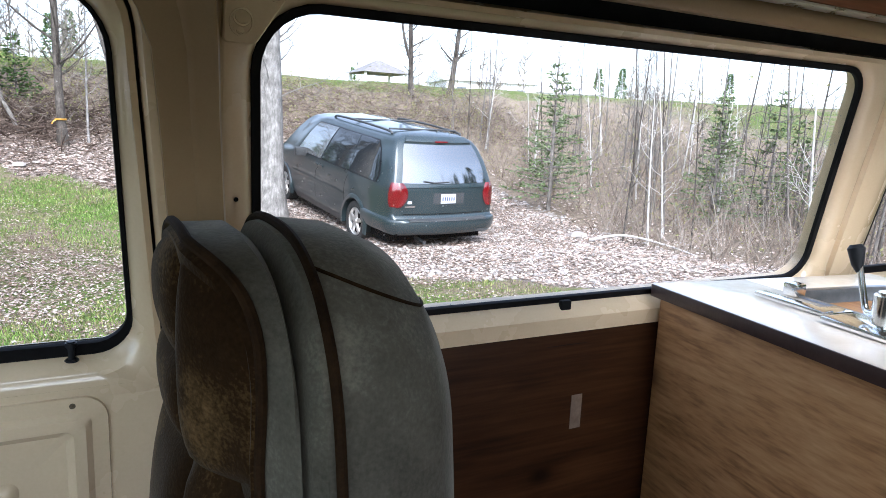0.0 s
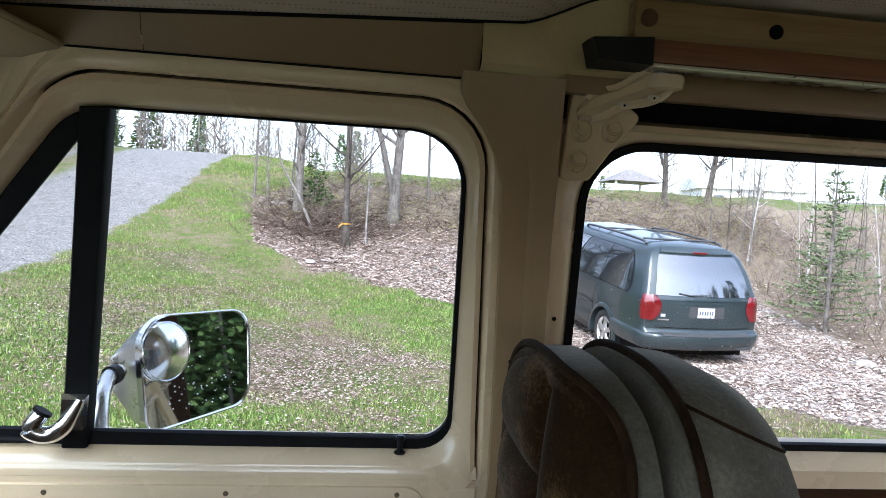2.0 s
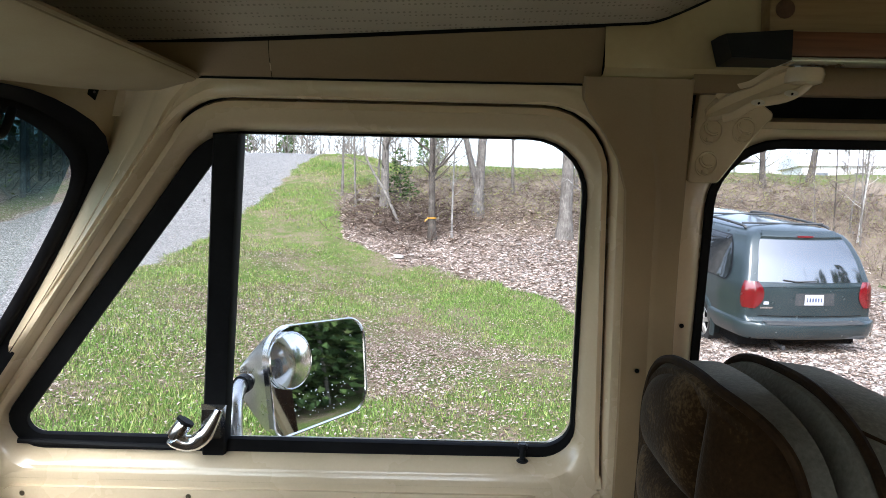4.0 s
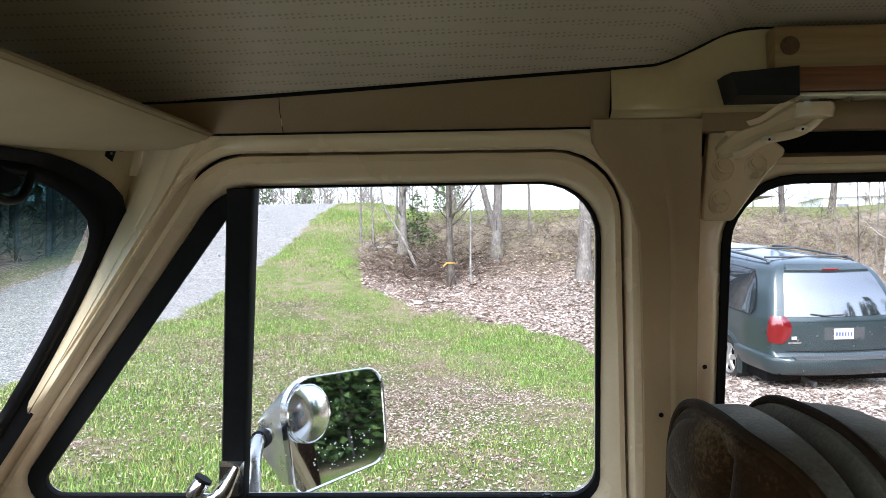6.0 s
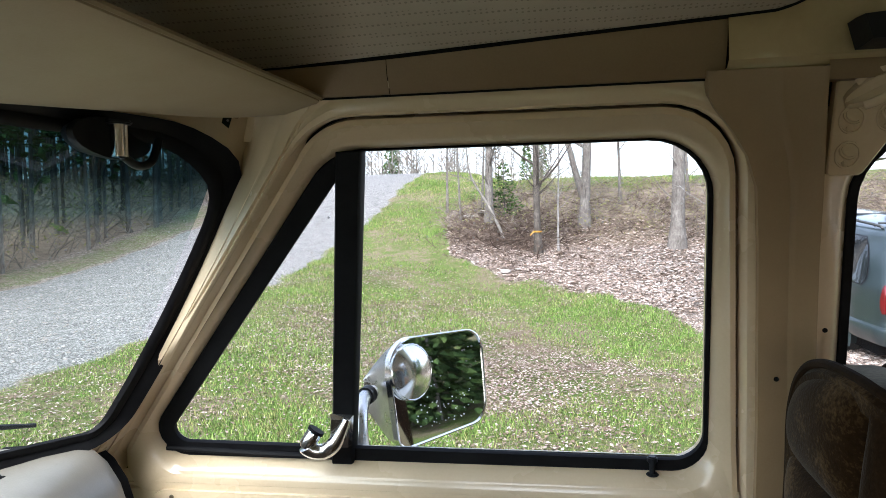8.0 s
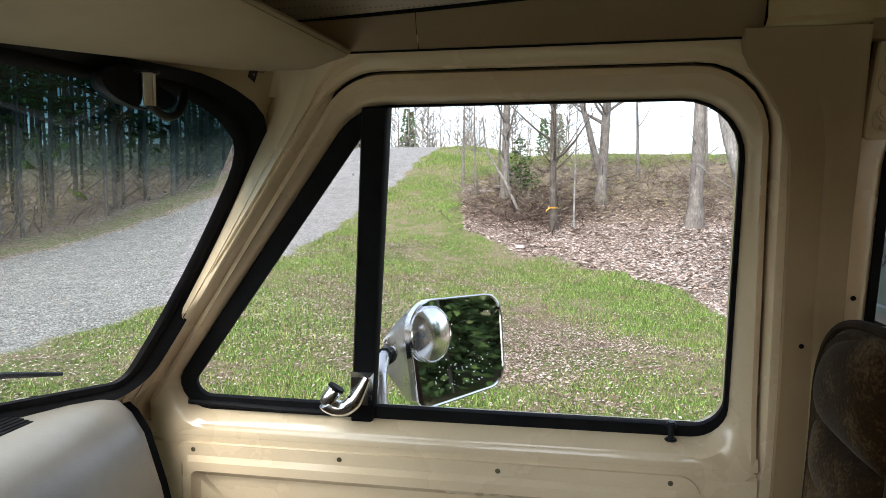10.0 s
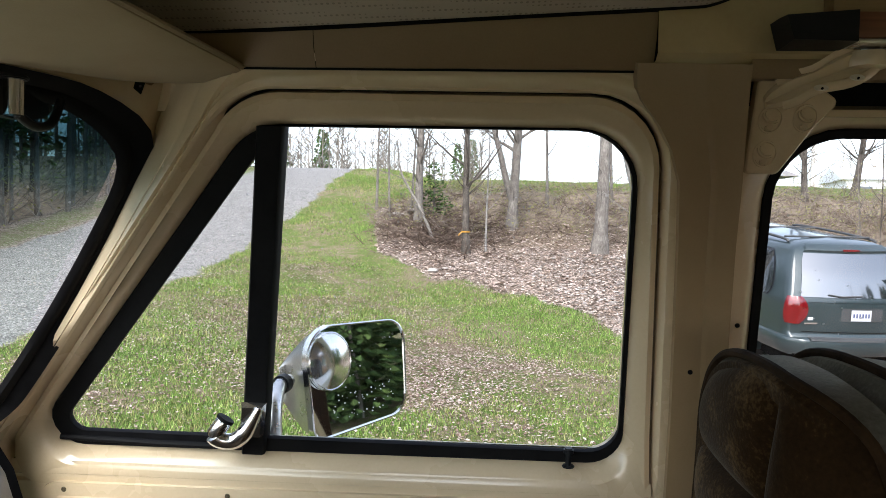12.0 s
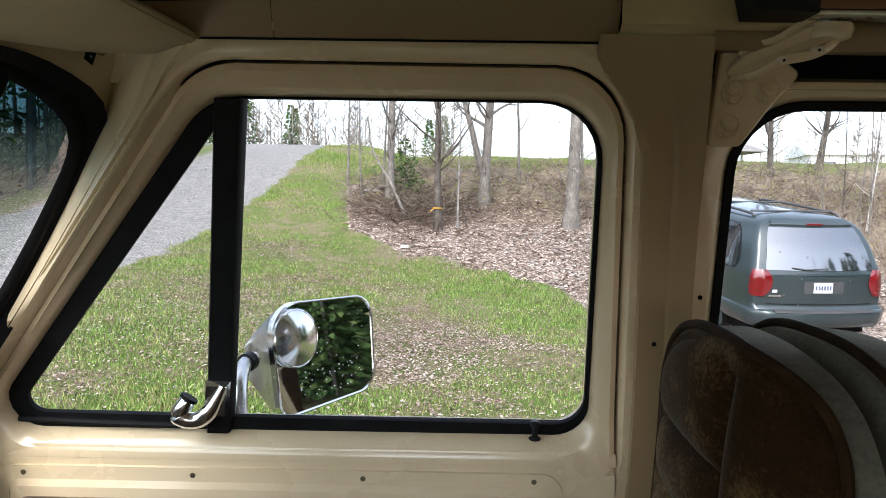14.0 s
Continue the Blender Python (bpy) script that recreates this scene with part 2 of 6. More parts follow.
PANELWOOD = wood("dark_wood_panel", (0.011, 0.0045, 0.002), (0.028, 0.011, 0.0042), (0.052, 0.0215, 0.0082), 0)
PANELWOOD.node_tree.nodes["Principled BSDF"].inputs["Specular IOR Level"].default_value = 0.15
PANELWOOD.node_tree.nodes["Principled BSDF"].inputs["Coat Weight"].default_value = 0.0
COUNTERWOOD = wood("oak_print_panel", (0.19, 0.080, 0.028), (0.42, 0.215, 0.086), (0.56, 0.325, 0.15), 1, scale=1.0)
BOARD = wood("red_brown_board", (0.09, 0.03, 0.012), (0.17, 0.06, 0.026), (0.26, 0.10, 0.045), 0, knots=False)
PINE = wood("varnished_pine", (0.15, 0.085, 0.035), (0.26, 0.16, 0.07), (0.36, 0.24, 0.11), 0, scale=0.8)
WORKTOP = surface("cream_laminate", (0.74, 0.66, 0.55), (0.82, 0.75, 0.64), 18, 0.18, 0.26, fine=300, bump=0.02, coat=0.3)
EDGING = surface("dark_edge_strip", (0.035, 0.02, 0.018), (0.06, 0.035, 0.03), 20, 0.35)
GLASS = glass("window_glass")
SCREEN = glass("windscreen_glass", (0.90, 0.95, 0.91), 0.006, True, (1.68, 1.765))


def headliner_material():
    m, nodes, links, bsdf = mat_new("perforated_headliner")
    v = coords(nodes, links, (1, 1, 1))
    vo = nodes.new("ShaderNodeTexVoronoi")
    vo.inputs["Scale"].default_value, vo.inputs["Randomness"].default_value = 150, 0.0
    links.new(v, vo.inputs["Vector"])
    hole = math_node(nodes, links, "LESS_THAN", vo.outputs["Distance"], 0.27)
    big = noise_node(nodes, links, v, 3.5, 5)
    col = ramp_node(nodes, links, big, [(0.3, (0.36, 0.31, 0.235)), (0.7, (0.47, 0.415, 0.325))])
    links.new(mix_node(nodes, links, math_node(nodes, links, "MULTIPLY", hole, 0.55), col, (0.12, 0.10, 0.075)), bsdf.inputs["Base Color"])
    bsdf.inputs["Roughness"].default_value = 0.6
    bump_node(nodes, links, bsdf, math_node(nodes, links, "SUBTRACT", noise_node(nodes, links, v, 60, 3), hole), 0.3, 0.001)
    return m


HEADLINER = headliner_material()


# ---- the camper van: walls, windows, roof ----
LEAN_S, LEAN_C = math.sin(radians(17.2)), math.cos(radians(17.2))
MID = -0.98


def W(u, v, n=0.0, side=1):
    """A place on the leaning side wall: u along the van, v up the wall from the sill, n into the van."""
    y = 0.03 - v * LEAN_S - n * LEAN_C
    return Vector((u, y if side == 1 else 2 * MID - y, 1.28 + v * LEAN_C - n * LEAN_S))


def wall_loop(corners, n, side=1, n_bottom=None):
    pts = rounded(corners)
    lo = min(p.y for p in pts)
    out = []
    for p in pts:
        k = n
        if n_bottom is not None:
            t = max(0.0, min(1.0, 1 - (p.y - lo) / 0.06))
            k = n + (n_bottom - n) * t * t * (3 - 2 * t)
        out.append(W(p.x, p.y, k, side))
    return out


DOOR_GLASS = [(-0.803, 0.030, 0.022), (0.076, 0.024, 0.045), (0.056, 0.514, 0.078), (-0.412, 0.514, 0.03)]
DOOR_SEAL = [(-0.856, 0.004, 0.045), (0.082, 0.006, 0.050), (0.0610, 0.5160, 0.081), (-0.447, 0.5165, 0.10)]
DOOR_EDGE = [(-0.918, -0.044, 0.05), (0.124, -0.044, 0.03), (0.080, 0.560, 0.095), (-0.452, 0.562, 0.105)]
SIDE_GLASS = [(0.268, 0.026, 0.05), (1.590, 0.026, 0.05), (1.490, 0.516, 0.06), (0.238, 0.508, 0.075)]
SIDE_SEAL = grow(SIDE_GLASS, 0.012)
SIDE_EDGE = [(0.195, -0.058, 0.01), (1.665, -0.058, 0.02), (1.560, 0.552, 0.03), (0.180, 0.548, 0.02)]


def window_ring(parent, g, s, e, side, frame_name, n_out, n_bottom):
    """Pressed frame, rubber seal and pane of one window."""
    ob = part(frame_name, loft([wall_loop(s, -0.03, side), wall_loop(s, 0.004, side, 0.010), wall_loop(grow(s, 0.010), n_out * 0.55, side, n_bottom * 0.6),
                                wall_loop(grow(s, 0.018), n_out * 0.8, side, n_bottom * 0.85), wall_loop(grow(e, -0.008), n_out, side, n_bottom),
                                wall_loop(e, n_out - 0.004, side, n_bottom + 0.001), wall_loop(grow(e, 0.002), n_out - 0.03, side, n_bottom - 0.03)]), CREAM, parent)
    part("seal", loft([wall_loop(grow(g, 0.001), -0.002, side), wall_loop(g, 0.003, side), wall_loop(grow(g, 0.0008), 0.007, side),
                              wall_loop(s, 0.009, side), wall_loop(grow(s, 0.002), 0.007, side), wall_loop(grow(s, 0.003), 0.0, side)]), RUBBER, parent, "black rubber window seal")
    return ob


def pane(name, corners, parent, side=1, mat=GLASS, n=0.0):
    ob = part(name, loft([wall_loop(corners, n, side)], True, (False, True)), mat, parent, "clear window pane", smooth=False)
    ob.visible_shadow = False
    return ob


def screw(parent, m, r=0.0042):
    bm = disc(m, r, 0.0018, 12, 0.0008)
    add_box(bm, (-r * 0.7, -0.0006, 0.0016), (r * 0.7, 0.0006, 0.0022))
    return part("screw", bm, DARKSCREW, parent, "small dull metal screw")


# front passenger door, with its vent window
door = thing("passenger_door", "cream painted van door with framed window, closed", "door")
window_ring(door, DOOR_GLASS, DOOR_SEAL, DOOR_EDGE, 1, "window_frame", 0.030, 0.046)
pane("window_pane", [(-0.475, 0.006, 0.004), (0.090, 0.006, 0.045), (0.060, 0.518, 0.075), (-0.405, 0.518, 0.004)], door)
pane("vent_pane", [(-0.808, 0.006, 0.02), (-0.500, 0.006, 0.004), (-0.430, 0.500, 0.004), (-0.436, 0.500, 0.002)], door, n=0.003)
bar = [[W(-0.506 + 0.069 * t + d, 0.005 + 0.512 * t, k) for d, k in ((0.0, -0.008), (0.0, 0.016), (0.003, 0.020), (0.034, 0.020), (0.037, 0.016), (0.037, -0.008))] for t in (0, 0.25, 0.5, 0.75, 1)]
part("division_bar", loft(bar, True, (True, True)), RUBBER, door, "black upright bar between the panes")
# inner edge strip of the vent pane
part("vent_strip", tube([W(-0.797, 0.020, 0.012), W(-0.640, 0.016, 0.014), W(-0.505, 0.014, 0.014)], 0.005, 8), RUBBER, door)

# chrome vent latch
latch = part("vent_latch", tube(curve_pts([W(-0.466, 0.0960, 0.028), W(-0.475, 0.0780, 0.034), W(-0.487, 0.0590, 0.040), W(-0.502, 0.0470, 0.043), W(-0.518, 0.0460, 0.045), W(-0.530, 0.0520, 0.046), W(-0.533, 0.0560, 0.046)], 4), [min(0.0135, 0.006 + 0.0009 * k) for k in range(24)] + [0.011], 16, 0.9), CHROME, door, "chrome vent window latch")
part("knob", tube([W(-0.534, 0.0560, 0.046), W(-0.532, 0.0590, 0.045), W(-0.520, 0.0740, 0.037), W(-0.518, 0.0770, 0.036)], [0.010, 0.0125, 0.0125, 0.0115], 20), CHROME, latch, "chrome turning knob")
part("knob_ring", tube([W(-0.5185, 0.0765, 0.036), W(-0.516, 0.0800, 0.034)], 0.0138, 20), RUBBER, latch, "black rubber knob ring")
part("mount", loft([[W(-0.503, 0.0420, 0.020), W(-0.466, 0.0420, 0.020), W(-0.457, 0.1000, 0.021), W(-0.496, 0.1000, 0.021)], [W(-0.500, 0.0440, 0.030), W(-0.470, 0.0440, 0.030), W(-0.462, 0.0960, 0.030), W(-0.492, 0.0960, 0.030)]], True, (True, True)), CHROME, latch)

# lock pin
pin_at = W(0.002, 0.003, 0.018)
bm = disc(Matrix.Translation(pin_at), 0.0095, 0.004, 18, 0.0015)
add_disc(bm, Matrix.Translation(pin_at + Vector((0, 0, 0.003))), 0.0045, 0.018, 14)
add_disc(bm, Matrix.Translation(pin_at + Vector((0, 0, 0.020))), 0.0078, 0.010, 18, 0.002)
part("lock_pin", bm, PLASTIC, door, "black lock pin")

# lower door skin with its pressed panel
PANEL_TOP = 1.236
rows = []
for z, y in ((1.262, -0.0005), (1.250, -0.004), (1.242, -0.004), (1.237, 0.004), (1.232, 0.004), (1.228, -0.002), (1.10, -0.004), (0.58, -0.004)):
    rows.append([(x, y, z) for x in np.linspace(-0.92, 0.124, 24)])
part("door_skin", loft(rows, False), CREAM, door)


def panel_loop(x0, x1, z0, z1, r, y):
    return [(p.x, y, p.y) for p in rounded([(x0, z0, r), (x1, z0, r), (x1, z1, r), (x0, z1, r)])]


P0 = (-0.825, 0.045, 0.62, 1.231)
def inset(d, y, r):
    return panel_loop(P0[0] + d, P0[1] - d, P0[2] + d, P0[3] - d, max(r - d, 0.012), y)


part("door_card", loft([inset(0, -0.003, 0.035), inset(0.001, -0.008, 0.035), inset(0.022, -0.009, 0.04), inset(0.030, -0.018, 0.045), inset(0.045, -0.019, 0.05), inset(0.056, -0.006, 0.055), inset(0.10, -0.005, 0.06)], True, (False, True)), CREAM, door, "moulded cream door card")
for k in range(3):
    zz = 1.09 - 0.07 * k
    part("card_rib", loft([panel_loop(-0.66, -0.07, zz - 0.028, zz + 0.028, 0.014, -0.004), panel_loop(-0.652, -0.078, zz - 0.020, zz + 0.020, 0.012, -0.013), panel_loop(-0.645, -0.085, zz - 0.012, zz + 0.012, 0.008, -0.014)], True, (False, True)), CREAM, door)
for k in range(4):
    screw(door, Matrix.Translation((-0.78 + 0.26 * k, -0.008, 1.219)) @ Matrix.Rotation(radians(90), 4, "X"))

# outer skin strip below the pane
part("outer_lip", loft([[W(u, 0.019, -0.012) for u in np.linspace(-0.47, 0.1, 10)], [W(u, 0.012, -0.024) for u in np.linspace(-0.47, 0.1, 10)], [W(u, -0.03, -0.05) for u in np.linspace(-0.47, 0.1, 10)], [(u, 0.09, 0.6) for u in np.linspace(-0.83, 0.1, 10)]], False), surface("white_outer_paint", (0.72, 0.70, 0.64), (0.8, 0.78, 0.72), 4, 0.3, coat=0.5), door, "white outer paint")

# body frame round the door: weatherstrip, ridge
body = thing("wall_side", "cream painted van side wall with pillars and frames", "wall", kind="structure")
part("weatherstrip", loft([wall_loop(grow(DOOR_EDGE, -0.002), 0.012, 1, 0.012), wall_loop(grow(DOOR_EDGE, 0.008), 0.008, 1, 0.012), wall_loop(grow(DOOR_EDGE, 0.016), 0.030, 1, 0.012)]), SHADOWGAP, body)
def ridge(d, n):
    # the gutter is narrow along the windscreen pillar
    pts = []
    for p, q in zip(rounded(grow(DOOR_EDGE, d)), rounded(grow(DOOR_EDGE, min(d, 0.006 + 0.24 * d)))):
        k = min(1.0, max(0.0, (p.x + 0.52) / 0.12))
        pts.append(q.lerp(p, k))
    # from the lower right corner over the top to the lower left corner
    start = 8 + 6 - 1
    m = len(pts)
    order = [pts[(start + k) % m] for k in range(m - 2 * 6 + 3)]
    return [W(p.x, p.y - (0.6 if p.y < -0.03 else 0.0), n) for p in order]
part("door_gutter", loft([ridge(0.0045, 0.010), ridge(0.0055, 0.036), ridge(0.010, 0.044), ridge(0.022, 0.046), ridge(0.030, 0.042), ridge(0.036, 0.040), ridge(0.05, 0.044)], False), CREAM, body, "pressed gutter round the door")

# pillar cover between door and side window
pl = []
for v, a, b in ((-0.60, 0.150, 0.230), (-0.05, 0.142, 0.216), (0.12, 0.132, 0.203), (0.25, 0.122, 0.190), (0.38, 0.112, 0.180), (0.46, 0.104, 0.176), (0.50, 0.090, 0.173), (0.53, 0.072, 0.171), (0.56, 0.048, 0.169), (0.575, 0.040, 0.168), (0.604, 0.038, 0.167)):
    pl.append([W(a, v, 0.040), W(a + 0.002, v, 0.054), W(a + 0.010, v, 0.056), W(a + 0.55 * (b - a), v, 0.056), W(a + 0.60 * (b - a), v, 0.060), W(a + 0.66 * (b - a), v, 0.061),
               W(b - 0.010, v, 0.061), W(b - 0.003, v, 0.066), W(b + 0.002, v, 0.066), W(b + 0.006, v, 0.055), W(b + 0.008, v, 0.0)])
# the trim's tan again, lightened for the light on the pillar
part("pillar_cover", loft(pl, False), surface("tan_vinyl_lit", (0.30, 0.205, 0.110), (0.36, 0.255, 0.142), 4.0, 0.42, 0.36, fine=380, bump=0.12, depth=0.001), body, "tan pillar cover")
for at in (W(0.150, 0.196, 0.058), W(0.214, 0.255, 0.030)):
    part("plug_hole", disc(Matrix.Translation(at) @ Matrix.Rotation(radians(90 - 17), 4, "X"), 0.0032, 0.002, 12), SHADOWGAP, body)
# black sheet painting the shade between pillar cover and window frame
part("pillar_gap", loft([[W(0.174 + 0.045 * (0.6 - v) / 0.6, v, 0.004) for v in (-0.06, 0.3, 0.62)], [W(0.215 + 0.02 * (0.6 - v) / 0.6, v, 0.0) for v in (-0.06, 0.3, 0.62)]], False), SHADOWGAP, body)

# side window wall
side_wall = thing("window_side", "large cream framed van side window, fixed", "window", kind="structure")
window_ring(side_wall, SIDE_GLASS, SIDE_SEAL, SIDE_EDGE, 1, "window_frame", 0.030, 0.046)
pane("window_pane", grow(SIDE_GLASS, 0.004), side_wall)
part("seal_clip", box((-0.012, -0.006, -0.010), (0.012, 0.006, 0.010), 0.003, Matrix.Translation(W(0.862, 0.014, 0.018))), RUBBER, side_wall)
part("sill_cable", tube(curve_pts([W(0.4 + 0.1 * k, -0.063 + 0.003 * math.sin(k * 1.7), 0.050) for k in range(8)], 4), 0.0025, 6), RUBBER, side_wall)
rows = [[(x, y, z) for x in np.linspace(0.19, 1.72, 20)] for z, y in ((1.246, -0.004), (1.239, -0.003), (1.235, 0.006), (1.225, 0.012), (0.5, 0.012))]
part("lower_skin", loft(rows, False), CREAM, side_wall)
# upper frame rail, gap sheet painted black as shade, and roof rail over the side window
def rail(name, prof, mat, x0=0.17, x1=3.05, parent=None, label=""):
    return part(name, loft([[(x, y, z) for y, z in prof] for x in (x0, x0 + 0.01, (x0 + x1) / 2, x1 - 0.01, x1)], False), mat, parent or side_wall, label)
def WV(v, n):
    p = W(0, v, n)
    return (p.y, p.z)
rail("head_gap", [WV(0.542, 0.014), WV(0.550, 0.004), WV(0.612, 0.004), WV(0.625, 0.03)], SHADOWGAP)
# darker tan on this rail paints the shadow of the recess
rail("roof_rail", [(-0.165, 1.835), (-0.182, 1.824), (-0.200, 1.824), (-0.206, 1.832), (-0.206, 1.852), (-0.20, 1.862)], TRIM)
rail("roof_upper", [(-0.196, 1.855), (-0.198, 1.90), (-0.205, 1.955), (-0.30, 2.02)], CREAM)

# rear pillar, next window, end wall
part("rear_pillar", loft([[W(1.655 - 0.10 * (v / 0.57) + d, v, k) for d, k in ((0.0, 0.02), (0.006, 0.036), (0.05, 0.045), (0.09, 0.036), (0.10, 0.0))] for v in (-0.7, -0.06, 0.2, 0.4, 0.6, 0.65)], False), CREAM, side_wall)
NEXT_GLASS = [(1.81, 0.03, 0.05), (2.70, 0.03, 0.05), (2.70, 0.51, 0.06), (1.74, 0.51, 0.06)]
next_window = thing("window_rear_side", "cream framed rear side window of the van", "window", kind="structure")
window_ring(next_window, NEXT_GLASS, grow(NEXT_GLASS, 0.02), [(1.735, -0.058, 0.01), (3.05, -0.058, 0.01), (3.05, 0.60, 0.01), (1.66, 0.60, 0.01)], 1, "window_frame", 0.030, 0.046)
pane("window_pane", NEXT_GLASS, next_window)
part("lower_skin", loft([[(x, 0.012, z) for x in (1.70, 3.05)] for z in (1.24, 0.5)], False), CREAM, next_window)

# driver's side: door and windows to the same pressing, plain
far = thing("wall_driver_side", "cream painted van wall on the driver side", "wall", kind="structure")
for g, e in ((DOOR_GLASS, [(-1.05, -0.044, 0.02), (0.19, -0.044, 0.02), (0.19, 0.60, 0.03), (-0.46, 0.60, 0.03)]), (SIDE_GLASS, [(0.19, -0.044, 0.02), (1.66, -0.044, 0.02), (1.66, 0.60, 0.03), (0.19, 0.60, 0.03)]), (NEXT_GLASS, [(1.66, -0.044, 0.01), (3.05, -0.044, 0.01), (3.05, 0.60, 0.01), (1.66, 0.60, 0.01)])):
    window_ring(far, g, grow(g, 0.02), e, -1, "window_frame", 0.030, 0.046)
part("lower_skin", loft([[(x, 2 * MID, z) for x in (-1.3, 0.2)] for z in (1.245, 0.5)], False), CREAM, far)
# unseen dark panel, added so the driver side bounces less light
part("lower_panel", loft([[(x, 2 * MID, z) for x in (0.2, 3.05)] for z in (1.245, 0.5)], False), PANELWOOD, far)
part("upper_skin", loft([[(x, 2 * MID + 0.2, z) for x in (-0.7, 3.05)] for z in (1.83, 2.0)], False), CREAM, far)

# unseen rear wall: two openings added for light, dark wood to cut bounce
bm = bmesh.new()
for lo, hi in (((3.05, 2 * MID - 0.1, 0.45), (3.10, 0.12, 1.25)), ((3.05, 2 * MID - 0.1, 1.85), (3.10, 0.12, 2.12)), ((3.05, 2 * MID - 0.1, 1.25), (3.10, -1.75, 1.85)), ((3.05, -0.22, 1.25), (3.10, 0.12, 1.85)), ((3.05, -1.04, 1.25), (3.10, -0.93, 1.85))):
    add_box(bm, lo, hi, 0.004)
end = part("wall_rear", bm, PANELWOOD)
tagged(end, "unseen wood-lined rear wall of the van, two openings added for light", "wall", kind="structure")
floor = part("floor", box((-1.4, 2 * MID - 0.1, 0.46), (3.08, 0.10, 0.52), 0.01), surface("brown_carpet", (0.06, 0.045, 0.03), (0.10, 0.075, 0.05), 9, 0.95, fine=300, bump=0.4))
tagged(floor, "brown carpeted van floor", "floor", kind="structure")

# ceiling: arched headliner, one sheet
def ceiling_edge(x):
    """Height of the headliner's lower edge along the van."""
    t = max(0.0, min(1.0, (x - 0.10) / 0.13))
    s = max(0.0, min(1.0, (x + 0.5) / 0.6))
    return 1.868 + 0.034 * s + 0.043 * t * t * (3 - 2 * t)
def ceiling_row(x):
    e = ceiling_edge(x)
    out = []
    for k in range(25):
        t = k / 24
        y = -0.205 + (2 * (MID + 0.205)) * t
        out.append((x, y, e + (2.005 - e) * (1 - abs(2 * t - 1) ** 2.4)))
    return out
xs = sorted(set(list(np.linspace(-0.78, 0.05, 12)) + list(np.linspace(0.08, 0.27, 12)) + list(np.linspace(0.35, 0.95, 5)) + list(np.linspace(1.1, 1.75, 5)) + list(np.linspace(2.0, 3.05, 6))))
# unseen roof opening, added to bring daylight onto worktop and seat
ADDED_HATCH = (0.95, 1.75, -1.30, -0.62)


def holed(rows):
    """A sheet from rows of points, left open at the added roof hatch."""
    bm = bmesh.new()
    g = [[bm.verts.new(p) for p in r] for r in rows]
    for a, b in zip(g, g[1:]):
        for k in range(len(a) - 1):
            cx, cy = (a[k].co.x + b[k].co.x) / 2, (a[k].co.y + a[k + 1].co.y) / 2
            if not (ADDED_HATCH[0] < cx < ADDED_HATCH[1] and ADDED_HATCH[2] < cy < ADDED_HATCH[3]):
                bm.faces.new((a[k], a[k + 1], b[k + 1], b[k]))
    return bm


ceiling = part("ceiling", holed([ceiling_row(x) for x in xs]), HEADLINER)
tagged(ceiling, "grey-beige perforated vinyl headliner, slightly stained", "ceiling", kind="structure")
roof = part("roof", holed([[(x, 0.0 - 2 * 0.98 * t + 0.06 * (0.5 - t), 1.95 + 0.12 * (1 - abs(2 * t - 1) ** 3)) for t in np.linspace(0, 1, 25)] for x in (-0.62, 0.95, 1.2, 1.5, 1.75, 3.12)]), bpy.data.materials["white_outer_paint"])
tagged(roof, "white outer roof skin of the van", "roof", kind="structure")
for lo, hi in (((0.91, -1.36, 1.97), (0.95, -0.58, 2.10)), ((1.75, -1.36, 1.97), (1.79, -0.58, 2.10)), ((0.95, -1.36, 1.97), (1.75, -1.31, 2.10)), ((0.95, -0.63, 1.97), (1.75, -0.58, 2.10))):
    part("added_hatch_frame", box(lo, hi, 0.004), PINE, roof, "wooden frame of an added, unseen roof hatch")
hp = part("added_hatch_pane", box((0.95, -1.31, 2.085), (1.75, -0.63, 2.089)), GLASS, roof, "clear pane of an added, unseen roof hatch")
hp.visible_shadow = False
# unseen sheet added to keep sky light out between roof and wall
part("roof_edge_closure", loft([[(x, 0.03, 1.95), (x, -0.10, 1.86)] for x in (-0.62, 3.12)], False), bpy.data.materials["white_outer_paint"], roof)

# tan trim strip between door frame and headliner, in two lengths with a seam
trim = thing("trim_door_head", "tan vinyl trim strip above the van door", "trim", kind="structure")
def trim_piece(x0, x1):
    rows = []
    for x in np.linspace(x0, x1, 10):
        e = ceiling_edge(min(x, 0.1))
        p = W(x, 0.597, 0.045)
        rows.append([(x, p.y + 0.03, p.z - 0.004), (x, p.y, p.z - 0.002), (x, p.y - 0.003, p.z + 0.004), (x, -0.203, (p.z + e) / 2), (x, -0.207, e + 0.001), (x, -0.20, e + 0.008)])
    return loft(rows, False)
part("trim_strip", trim_piece(-0.70, -0.3468), TRIM, trim)
part("trim_strip", trim_piece(-0.3460, 0.0605), TRIM, trim)
# black sheet added behind the trim to stop light leaking through its seams
part("light_leak_sheet", loft([[(x, -0.186, 1.832), (x, -0.192, 1.88), (x, -0.198, 1.98)] for x in (-0.7, 0.0, 0.6)], False), SHADOWGAP, trim)
part("headliner_bead", tube(curve_pts([(x, -0.209, ceiling_edge(x) + 0.001) for x in (-0.7, -0.4, -0.1, 0.08, 0.12, 0.16, 0.20, 0.24, 0.30, 0.4)], 5), 0.0028, 6), SHADOWGAP, trim, "dark headliner edge bead")

# roof header beam behind the door, shiny paint
header = thing("trim_roof_header", "glossy cream roof header beam behind the door", "trim", kind="structure")
rows = []
